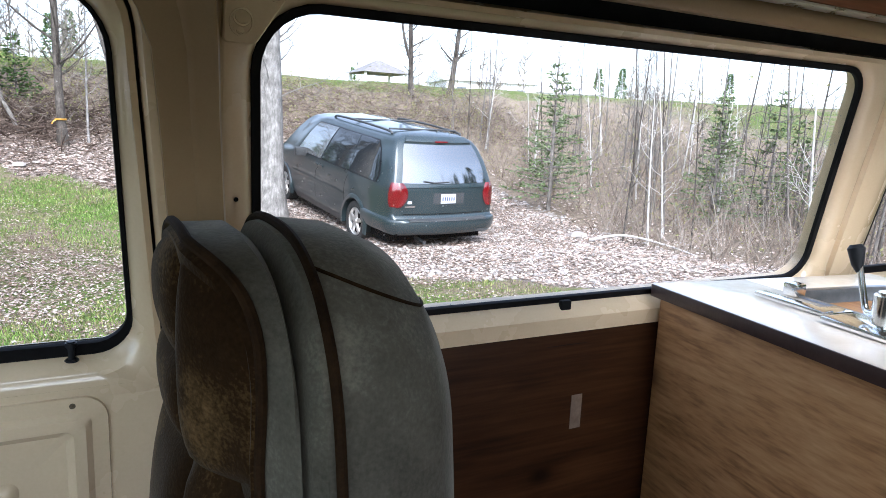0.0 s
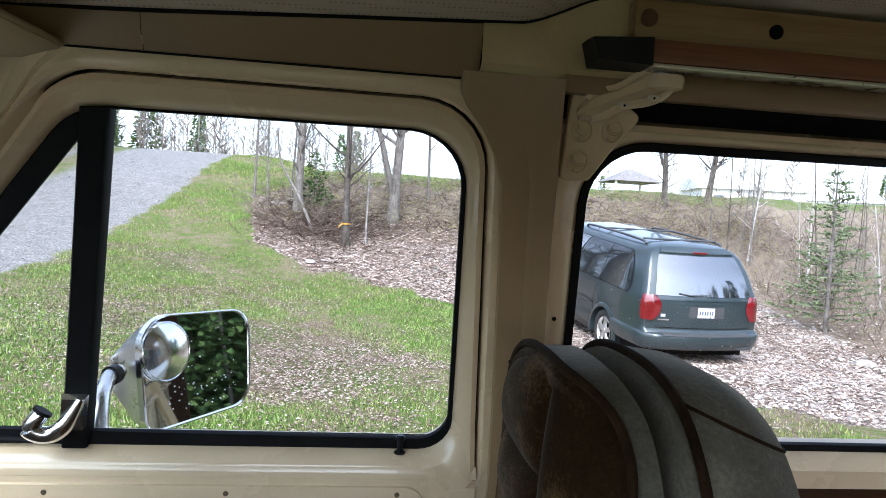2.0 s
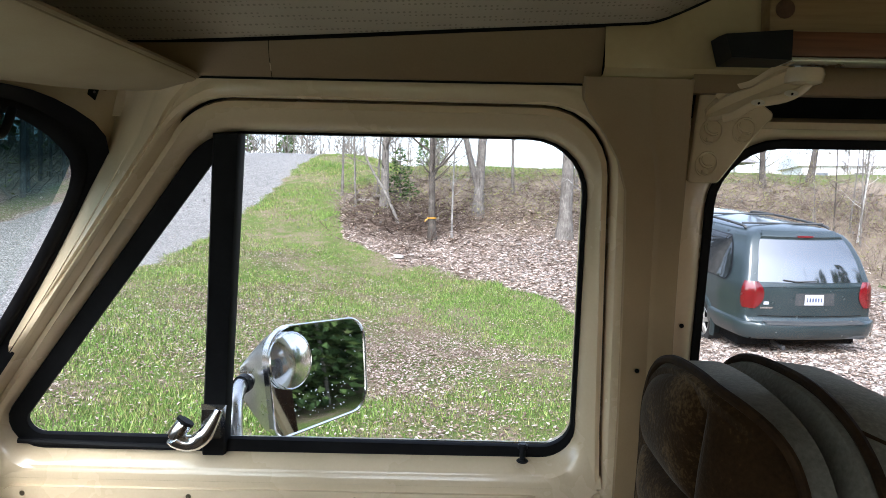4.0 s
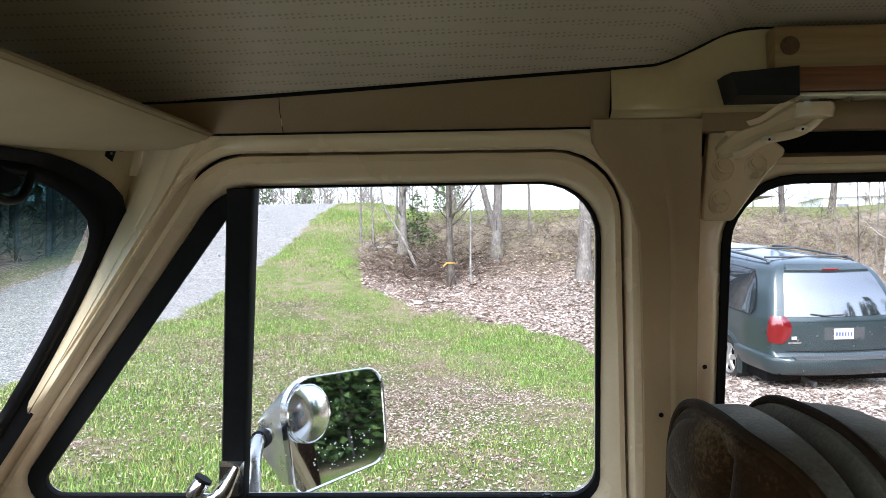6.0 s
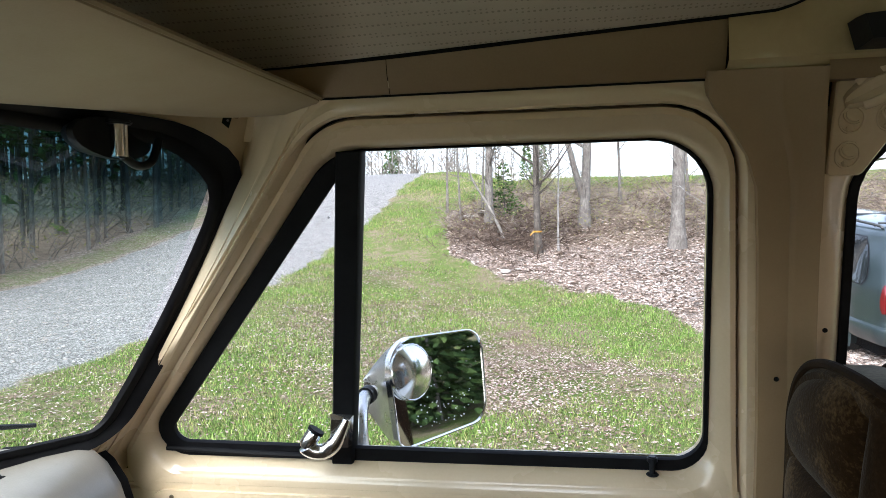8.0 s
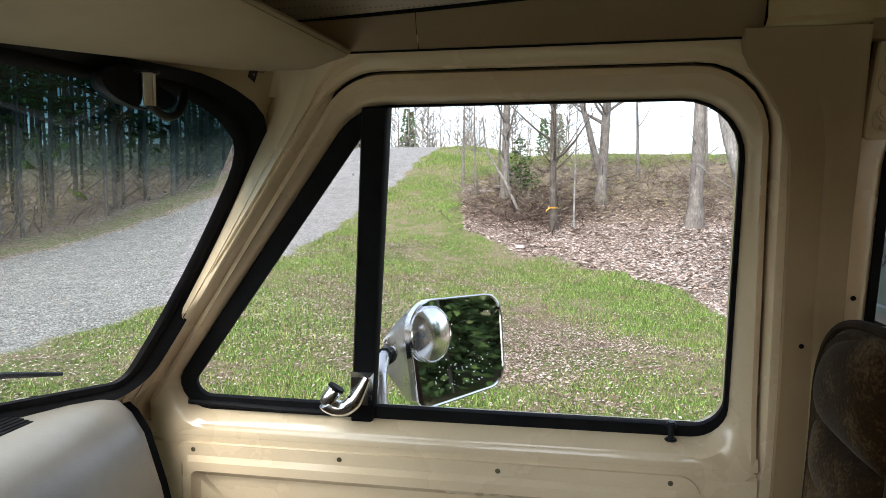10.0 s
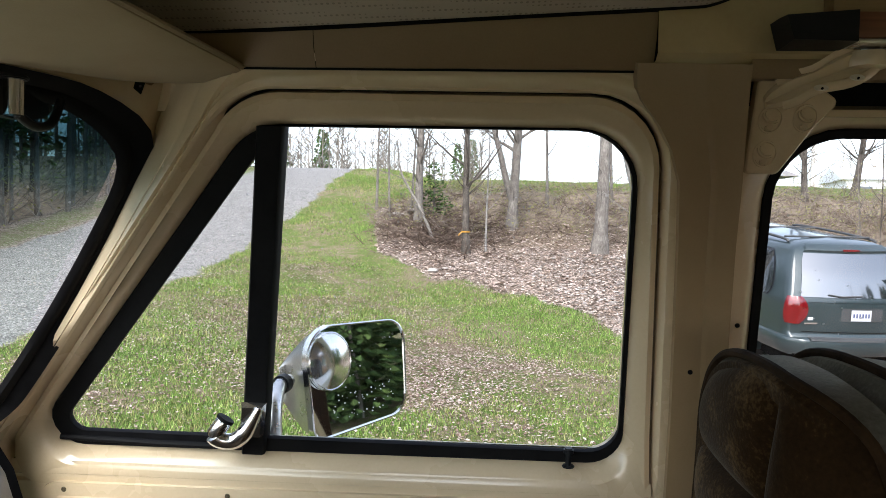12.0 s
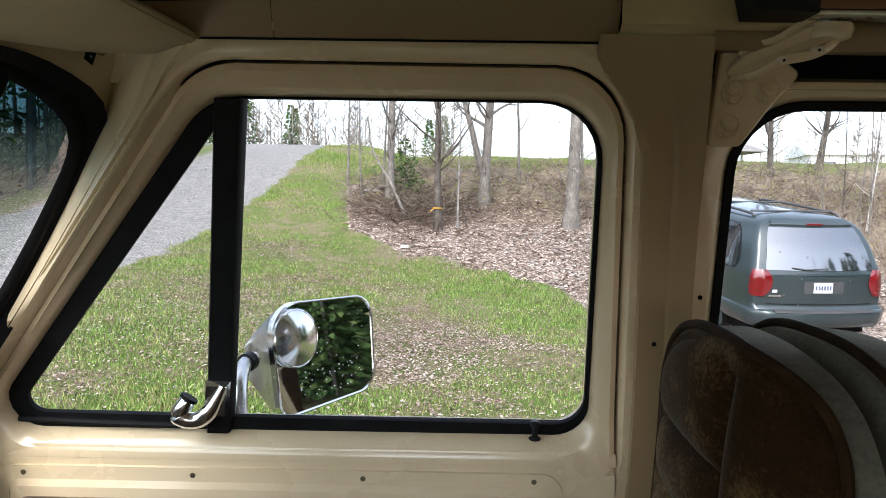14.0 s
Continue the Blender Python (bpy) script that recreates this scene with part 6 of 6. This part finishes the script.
while n < 84:
    x, y = rng.uniform(7.6, 16.5), rng.uniform(3.2, 17.5)
    if x < 7.7 + 0.07 * y + (0.9 if y > 9 else 0) or x > 8.5 + 0.9 * y:
        continue
    h = rng.uniform(2.2, 4.8)
    bare_tree(x, y, h, rng.uniform(0.012, 0.03), 200 + n, "thin bare sapling in the thicket", (rng.uniform(-0.1, 0.1), rng.uniform(-0.1, 0.1)), rng.choice((BARK, BARK, BARKPALE, BARKDARK)), rng.randint(9, 15), 0.2, 1, length=h * 0.30, name="sapling", group="saplings in the thicket")
    n += 1
for k, (x, y, h) in enumerate(((8.9, 11.0, 3.4), (11.3, 8.7, 2.9), (12.4, 8.3, 3.0), (10.1, 12.6, 2.6), (13.4, 10.4, 2.6), (13.0, 8.0, 2.3))):
    spruce(x, y, h, 0.05, 400 + k, "young spruce with thin pale green boughs", 0.12, NEEDLEPALE, 1.1, 0.36, group="young spruces", clump=0.085)
spruce(-1.45, 18.9, 1.7, 0.03, 420, "small dark green spruce among the brush", 0.05, NEEDLE, 0.5, 0.34, group="young spruces", clump=0.11)


def twig_mass(name, label, count, where, seed, mat, hmin, hmax, r=0.006, arch=0.6):
    rng = random.Random(seed)
    raw = Raw()
    while count:
        x, y, k = where(rng)
        if x is None:
            continue
        a = rng.uniform(0, 2 * math.pi)
        h = rng.uniform(hmin, hmax) * k
        d = Vector((math.cos(a) * arch, math.sin(a) * arch, 1.0))
        q = path((x, y, H(x, y) - 0.03), d, h, 5, rng, 0.28, -0.10 * arch)
        raw.tube(q, [r * rng.uniform(0.6, 1.3) * (1 - 0.75 * i / 5) for i in range(6)], 3)
        for _ in range(2):
            i = rng.randint(1, 4)
            w = path(q[i], (q[i + 1] - q[i]).normalized() + Vector((rng.uniform(-0.8, 0.8), rng.uniform(-0.8, 0.8), rng.uniform(-0.3, 0.5))), h * 0.45, 3, rng, 0.25)
            raw.tube(w, [r * 0.6 * (1 - 0.7 * j / 3) for j in range(4)], 3)
        count -= 1
    ob = raw.done(name, mat, smooth=False)
    return tagged(ob, label, "undergrowth", kind="stuff")


def bank_spot(rng):
    x, y = rng.uniform(-3.2, 13), rng.triangular(16.9, 22.2, 18.8)
    if x < -2.2 and y < 18.2:
        return None, None, 1
    return x, y, 1.0


def thicket_spot(rng):
    x, y = rng.uniform(7.3, 18), rng.uniform(3.0, 19)
    if x < 7.5 + 0.07 * y + (0.8 if y > 9 else 0):
        return None, None, 1
    return x, y, 1.0


twig_mass("brush", "tangled reddish-brown bare brush on the bank", 2300, bank_spot, 91, TWIG, 0.35, 1.0, 0.009, 1.5)
twig_mass("brush", "dark brown brush low on the bank", 1500, bank_spot, 191, TWIGDARK, 0.3, 0.9, 0.011, 1.8)
twig_mass("brush", "grey bare brush stems on the bank", 260, bank_spot, 92, TWIGGREY, 0.5, 1.3, 0.009, 0.8)
twig_mass("brush", "low tangled reddish-brown brush in the thicket", 3200, thicket_spot, 93, TWIG, 0.25, 0.9, 0.007)
twig_mass("brush", "tall grey stems in the thicket", 480, thicket_spot, 94, TWIGGREY, 0.8, 2.1, 0.007, 0.35)


def wood_spot(rng):
    return -13.2 - 12 * rng.random() ** 1.4, rng.uniform(1, 32), 1.0


twig_mass("brush", "dead grey-brown branches in the spruce wood", 1500, wood_spot, 96, TWIGGREY, 0.8, 3.0, 0.012, 0.9)


def pile_spot(rng):
    return rng.gauss(-1.2, 0.75), rng.gauss(17.7, 0.75), 1.0


twig_mass("brush_pile", "heap of dark cut branches by the hollow", 800, pile_spot, 95, TWIGDARK, 0.4, 1.15, 0.015, 1.7)


def bud_cloud(name, label, count, box_, seed, mat, size):
    rng = random.Random(seed)
    raw = Raw()
    for _ in range(count):
        x, y = rng.uniform(box_[0], box_[1]), rng.uniform(box_[2], box_[3])
        if box_[0] > 5 and x < 7.7 + 0.07 * y:
            continue
        z = H(x, y) + rng.uniform(box_[4], box_[5]) * rng.random() ** 0.6
        raw.clump(Vector((x, y, z)), (rng.uniform(-1, 1), rng.uniform(-1, 1), rng.uniform(-0.2, 1)), size * rng.uniform(0.6, 1.4), rng)
    return tagged(raw.done(name, mat, smooth=False), label, "foliage", kind="stuff")


bud_cloud("spring_foliage", "sparse opening buds and young leaves in the thicket", 7500, (7.6, 17, 3.2, 17, 0.1, 3.2), 97, BUD, 0.05)
bud_cloud("spring_foliage", "sparse green leaves low in the brush", 6500, (-3, 12, 17.2, 21.5, 0.05, 1.1), 98, BUD, 0.06)

bud_cloud("spring_foliage", "light green young leaves along the wood edge", 5200, (-19, -12.9, 2, 27, 0.2, 4.5), 99, BUD, 0.11)
# spruce wood beyond the drive
rng = random.Random(301)
spots = []
while len(spots) < 40:
    x, y = -13.1 - rng.random() ** 1.5 * 3.2, rng.uniform(2.5, 27)
    if all((x - a) ** 2 + (y - b) ** 2 > 0.35 for a, b in spots):
        spots.append((x, y))
for k, (x, y) in enumerate(spots):
    spruce(x, y, rng.uniform(8, 11), rng.uniform(0.05, 0.095), 500 + k, "tall thin spruce with dead lower branches", rng.uniform(0.26, 0.4), NEEDLE, 0.30, 0.16, name="spruce", group="spruces along the drive", clump=0.22)
raw, rng = Raw(), random.Random(302)
for _ in range(420):
    x, y = rng.uniform(-42, -15.5), rng.uniform(-4, 40)
    h = rng.uniform(8, 12)
    b = Vector((x, y, H(x, y) - 0.1))
    raw.tube([b, b + Vector((rng.uniform(-0.2, 0.2), 0, h * 0.5)), b + Vector((rng.uniform(-0.3, 0.3), 0, h))], [rng.uniform(0.05, 0.10), 0.05, 0.02], 6)
    for _ in range(5):
        a = rng.uniform(0, 6.283)
        q = path(b + Vector((0, 0, rng.uniform(0.4, 4.5))), (math.cos(a), math.sin(a), rng.uniform(-0.3, 0.1)), rng.uniform(0.5, 1.4), 3, rng, 0.2)
        raw.tube(q, [0.012, 0.009, 0.006, 0.003], 3)
tagged(raw.done("wood_trunks", BARKDARK, smooth=False), "dense spruce trunks deep in the wood", "woods", kind="stuff")
raw = Raw()
for _ in range(5200):
    x, y = rng.uniform(-44, -15.5), rng.uniform(-6, 42)
    z = H(x, y) + (rng.uniform(4.5, 12) if rng.random() < 0.72 else rng.uniform(0.2, 4.0))
    raw.clump(Vector((x, y, z)), (rng.uniform(-1, 1), rng.uniform(-1, 1), rng.uniform(-0.6, 0.1)), rng.uniform(0.4, 0.9), rng)
tagged(raw.done("wood_foliage", NEEDLE, smooth=False), "dark green spruce boughs deep in the wood", "woods", kind="stuff")


def far_wood(name, label, count, box_, seed, hmin, hmax, green=0.4):
    rng = random.Random(seed)
    tr, cr = Raw(), Raw()
    for _ in range(count):
        x, y = rng.uniform(box_[0], box_[1]), rng.uniform(box_[2], box_[3])
        h = rng.uniform(hmin, hmax)
        b = Vector((x, y, H(x, y) - 0.2))
        pts = [b, b + Vector((0, 0, h * 0.5)), b + Vector((0.1, 0, h))]
        tr.tube(pts, [h * 0.008, h * 0.006, 0.01], 5)
        if rng.random() < green:
            for _ in range(520):
                t = rng.uniform(0.04, 1) ** 0.9
                a = rng.uniform(0, 6.283)
                w = h * 0.2 * (1.03 - t) * rng.uniform(0.2, 1)
                cr.clump(b + Vector((w * math.cos(a), w * math.sin(a), t * h)), (math.cos(a), math.sin(a), -0.25), h * 0.062, rng)
        else:
            branches(tr, pts, [h * 0.022, h * 0.020, 0.06], rng, 24, h * 0.32, 0.10, 1, 3, twigs=6)
    ob = tagged(tr.done(name, TWIGGREY, smooth=False), label, "woods", kind="stuff")
    if cr.v:
        tagged(cr.done(name, NEEDLE, smooth=False), label.replace("bare trees", "conifer boughs"), "woods", kind="stuff")
    return ob


far_wood("far_wood", "distant mixed bare trees beyond the drive", 125, (-34, 0, 46, 62), 601, 3.0, 7.0, 0.14)
far_wood("far_wood", "distant bare trees on the field edge", 46, (20, 75, 45, 75), 602, 3, 6, 0.1)
far_wood("far_wood", "wood of bare trees behind the parked van", 60, (8, 40, -30, -8), 603, 6, 10, 0.8)
far_wood("far_wood", "dark conifer wood behind the parked van", 55, (11.8, 19, -7.5, 5.0), 605, 4, 7, 0.97)

# ---- far buildings ----
SIDING = surface("white_siding", (0.74, 0.75, 0.76), (0.80, 0.80, 0.80), 2, 0.6)
ROOFGREY = surface("pale_grey_roofing", (0.62, 0.63, 0.65), (0.70, 0.71, 0.73), 3, 0.7)
PANEGREY = surface("far_window_glass", (0.10, 0.12, 0.14), (0.16, 0.18, 0.2), 5, 0.1)


def house(x, y, w, d, hw, hr, turn, label, windows=3):
    ob = thing("house", label, "house", "houses beyond the field")
    z = H(x, y) - 0.2
    part("wall", box((-w / 2, -d / 2, 0), (w / 2, d / 2, hw), 0.03), SIDING, ob)
    part("roof", loft([[(sx * (w / 2 + 0.4), -d / 2 - 0.4, hw - 0.05), (sx * (w / 2 + 0.4), 0, hw + hr), (sx * (w / 2 + 0.4), d / 2 + 0.4, hw - 0.05), (sx * (w / 2 + 0.4), 0, hw - 0.1)] for sx in (-1, 1)], True, (True, True)), ROOFGREY, ob, "pale grey roof", smooth=False)
    for k in range(windows):
        cx = -w / 2 + w * (k + 0.5) / windows
        wd = part("window", box((cx - 0.55, -d / 2 - 0.06, hw * 0.35), (cx + 0.55, -d / 2 + 0.05, hw * 0.8), 0.02), SIDING, ob)
        part("pane", box((cx - 0.47, -d / 2 - 0.075, hw * 0.38), (cx + 0.47, -d / 2 - 0.062, hw * 0.77)), PANEGREY, wd)
    ob.matrix_basis = pose(x, y, z, 0, 0, turn)
    return ob


house(35.5, 60, 9, 7, 2.7, 1.2, -12, "white house with a pale roof across the field")
house(47, 66, 11, 7, 2.5, 1.5, -18, "low white house across the field", 4)
gazebo = thing("gazebo", "small open shelter with a grey hipped roof", "gazebo")
part("roof", loft([[(19.6 + 1.9 * a, 48 + 1.9 * b, 5.15) for a, b in ((-1, -1), (1, -1), (1, 1), (-1, 1))], [(19.6 + 0.1 * a, 48 + 0.1 * b, 6.15) for a, b in ((-1, -1), (1, -1), (1, 1), (-1, 1))]], True, (True, True)), surface("dark_shingle", (0.12, 0.11, 0.11), (0.2, 0.19, 0.18), 4, 0.8), gazebo, smooth=False)
for a in (-1, 1):
    for b in (-1, 1):
        part("post", box((19.6 + 1.6 * a - 0.07, 48 + 1.6 * b - 0.07, 3.0), (19.6 + 1.6 * a + 0.07, 48 + 1.6 * b + 0.07, 5.2)), SIDING, gazebo)


# ---- stones, leaves, grass ----
STONE = island_material("field_stone", [(0.15, (0.15, 0.13, 0.115)), (0.5, (0.25, 0.225, 0.20)), (0.85, (0.40, 0.375, 0.35))], 0.9)


def add_stone(raw, p, size, rng, n=5):
    base = len(raw.v)
    rows = ((-0.35, 0.6), (-0.1, 1.0), (0.25, 0.85), (0.45, 0.4))
    sx, sy, a0 = rng.uniform(0.7, 1.3), rng.uniform(0.7, 1.2), rng.uniform(0, 6.28)
    for h, k in rows:
        for i in range(n):
            a = a0 + 2 * math.pi * i / n + rng.uniform(-0.25, 0.25)
            q = k * rng.uniform(0.8, 1.15) * size
            raw.v.append(p + Vector((q * sx * math.cos(a), q * sy * math.sin(a), size * 0.75 * h)))
    for j in range(3):
        for i in range(n):
            a, b = base + j * n + i, base + j * n + (i + 1) % n
            raw.f.append((a, b, b + n, a + n))
    raw.f.append(tuple(base + 3 * n + i for i in range(n)))


def rock(x, y, size, seed, label, lift=0.2):
    raw = Raw()
    add_stone(raw, Vector((0, 0, 0)), size, random.Random(seed), 9)
    ob = raw.done("rock", STONE, smooth=False)
    ob.location = (x, y, H(x, y) + size * lift)
    return tagged(ob, label, "rock", "loose rocks")


rock(-1.18, 14.6, 0.16, 3, "pale rock at the edge of the lawn")
rock(7.75, 8.5, 0.20, 4, "rounded pinkish boulder at the edge of the gravel")
rock(-0.9, 14.9, 0.08, 5, "small pale rock in the leaf litter")
for k, (x, y, s) in enumerate(((-2.62, 19.2, 0.16), (-2.35, 19.1, 0.13), (-2.15, 19.3, 0.17), (-2.85, 19.4, 0.12), (-1.95, 19.0, 0.12))):
    rock(x, y, s, 10 + k, "pale stone heaped at the bank", 0.45)
fallen = Raw()
fallen.tube(curve_pts([(7.6, 8.0, H(7.6, 8.0) + 0.05), (8.1, 7.7, H(8.1, 7.7) + 0.16), (8.4, 7.0, H(8.4, 7.0) + 0.10), (8.3, 6.3, H(8.3, 6.3) + 0.03)], 6), [0.028 - 0.001 * k for k in range(19)], 7)
tagged(fallen.done("fallen_branch", BARKPALE), "pale fallen branch at the edge of the gravel", "branch")

raw, rng = Raw(), random.Random(811)
count = 0
while count < 5200:
    x, y = rng.uniform(1.0, 9.0), rng.uniform(4.0, 16.5)
    if LAWN(x, y) > 0.4 or BRUSH(x, y) > 0.75:
        continue
    add_stone(raw, Vector((x, y, H(x, y) + 0.005)), 0.018 + 0.06 * rng.random() ** 3, rng, 4)
    count += 1
while count < 9500:
    x, y = rng.uniform(-11.5, -5.6), 2.5 + 20 * rng.random() ** 1.6
    if ROAD(x, y) < 0.4:
        continue
    add_stone(raw, Vector((x, y, H(x, y) + 0.003)), 0.010 + 0.022 * rng.random() ** 2, rng, 4)
    count += 1
tagged(raw.done("loose_stones", STONE, smooth=False), "loose pale stones on the gravel and the drive", "stones", kind="stuff")

LEAF = island_material("dead_leaves", [(0.22, (0.10, 0.066, 0.048)), (0.38, (0.27, 0.200, 0.155)), (0.55, (0.44, 0.355, 0.30)), (0.78, (0.60, 0.53, 0.48))], 0.8)


LAWNLEAF = island_material("lawn_litter", [(0.25, (0.09, 0.060, 0.042)), (0.45, (0.17, 0.122, 0.092)), (0.62, (0.27, 0.22, 0.18)), (0.85, (0.40, 0.35, 0.31))], 0.85, 0.65)


def leaf_bed(count, box_, seed, keep, size, mat=LEAF):
    raw, rng = Raw(), random.Random(seed)
    while count:
        x, y = rng.uniform(box_[0], box_[1]), rng.uniform(box_[2], box_[3])
        if not keep(x, y, rng):
            continue
        z = H(x, y) + rng.uniform(0.006, 0.03)
        a, s = rng.uniform(0, 6.28), size * rng.uniform(0.6, 1.3)
        u = Vector((math.cos(a), math.sin(a), rng.uniform(-0.35, 0.35))) * s
        w = Vector((-math.sin(a), math.cos(a), rng.uniform(-0.35, 0.35))) * s * 0.6
        p = Vector((x, y, z))
        b = len(raw.v)
        c = Vector((0, 0, s * rng.uniform(-0.25, 0.35)))
        raw.v += [p - u, p + w + c, p + u, p - w + c, p + c * 0.3]
        raw.f += [(b, b + 4, b + 1), (b + 1, b + 4, b + 2), (b + 2, b + 4, b + 3), (b + 3, b + 4, b)]
        count -= 1
    return tagged(raw.done("dead_leaves", mat, smooth=False), "dead pale brown leaves strewn over the ground", "leaves", kind="stuff")


def litter_here(x, y, rng):
    return LAWN(x, y) < 0.45 and ROAD(x, y) < 0.3


def lawn_here(x, y, rng):
    return LAWN(x, y) > 0.4 and ROAD(x, y) < 0.3 and rng.random() < 0.10 + 0.5 * max(0.0, BARE(x, y) - 0.05) + 0.8 * math.exp(-((x + 0.8) / 1.1) ** 2 - ((y - 7.4) / 1.6) ** 2) + 0.5 * math.exp(-((x + 3.4) / 1.2) ** 2 - ((y - 8.4) / 2.0) ** 2)


leaf_bed(36000, (-3.5, 8.5, 11.5, 18.5), 821, litter_here, 0.040)
leaf_bed(26000, (1.5, 8.5, 4.5, 11.5), 824, litter_here, 0.024)
leaf_bed(52000, (-6, 4, 2.5, 14.5), 822, lawn_here, 0.019, LAWNLEAF)
leaf_bed(5000, (7, 15, 4, 15), 823, litter_here, 0.04)

FRESH = island_material("fresh_grass", [(0.2, (0.045, 0.088, 0.014)), (0.5, (0.105, 0.185, 0.032)), (0.8, (0.23, 0.32, 0.085))], 0.65, 0.65)
MOSSY = island_material("mossy_grass", [(0.2, (0.075, 0.088, 0.022)), (0.5, (0.165, 0.175, 0.052)), (0.8, (0.32, 0.32, 0.13))], 0.7, 0.65)
STRAW = island_material("straw_grass", [(0.2, (0.08, 0.060, 0.042)), (0.5, (0.19, 0.155, 0.110)), (0.8, (0.38, 0.33, 0.25))], 0.75, 0.65)


def near(x, y, cx, cy, rx, ry):
    return math.exp(-((x - cx) / rx) ** 2 - ((y - cy) / ry) ** 2)


tufts = {"fresh": Raw(), "mossy": Raw(), "straw": Raw()}
rng = random.Random(831)
count = 0
while count < 190000:
    y = 2.2 + 28 * rng.random() ** 1.9
    x = rng.uniform(-7.2 - 0.05 * y, 4.6)
    if LAWN(x, y) < 0.35 + 0.4 * rng.random():
        continue
    lush, worn = LUSH(x, y), BARE(x, y)
    brown = near(x, y, -0.8, 7.4, 1.0, 1.5)
    if rng.random() > 0.12 + 0.62 * lush - 0.8 * brown - 0.6 * max(0.0, worn):
        continue
    fresh = 0.08 + 0.50 * lush - 0.7 * worn + 0.5 * near(x, y, 1.2, 10.6, 1.6, 1.8) + 0.5 * near(x, y, -3.0, 16.5, 1.3, 5.0) - 0.4 * brown
    q = rng.random()
    which = "fresh" if q < fresh else ("mossy" if q < fresh + 0.40 else "straw")
    h = rng.uniform(0.016, 0.046) * (0.7 + 0.7 * max(0.0, lush)) * (1 + 0.03 * y) * (0.8 if which == "straw" else 1.0)
    a = rng.uniform(0, 6.28)
    w = Vector((math.cos(a), math.sin(a), 0)) * rng.uniform(0.0025, 0.0055) * (1 + 0.06 * y)
    lean_ = Vector((rng.uniform(-0.6, 0.6), rng.uniform(-0.6, 0.6), 1.0)) * h
    p = Vector((x, y, H(x, y) - 0.005))
    raw = tufts[which]
    b = len(raw.v)
    raw.v += [p - w, p + w, p + lean_]
    raw.f += [(b, b + 1, b + 2)]
    count += 1
for which, mat, label in (("fresh", FRESH, "short bright green spring grass"), ("mossy", MOSSY, "mossy yellow-green lawn grass"), ("straw", STRAW, "dry straw-coloured grass in the lawn")):
    tagged(tufts[which].done("lawn_grass", mat, smooth=False), label, "grass", kind="stuff")
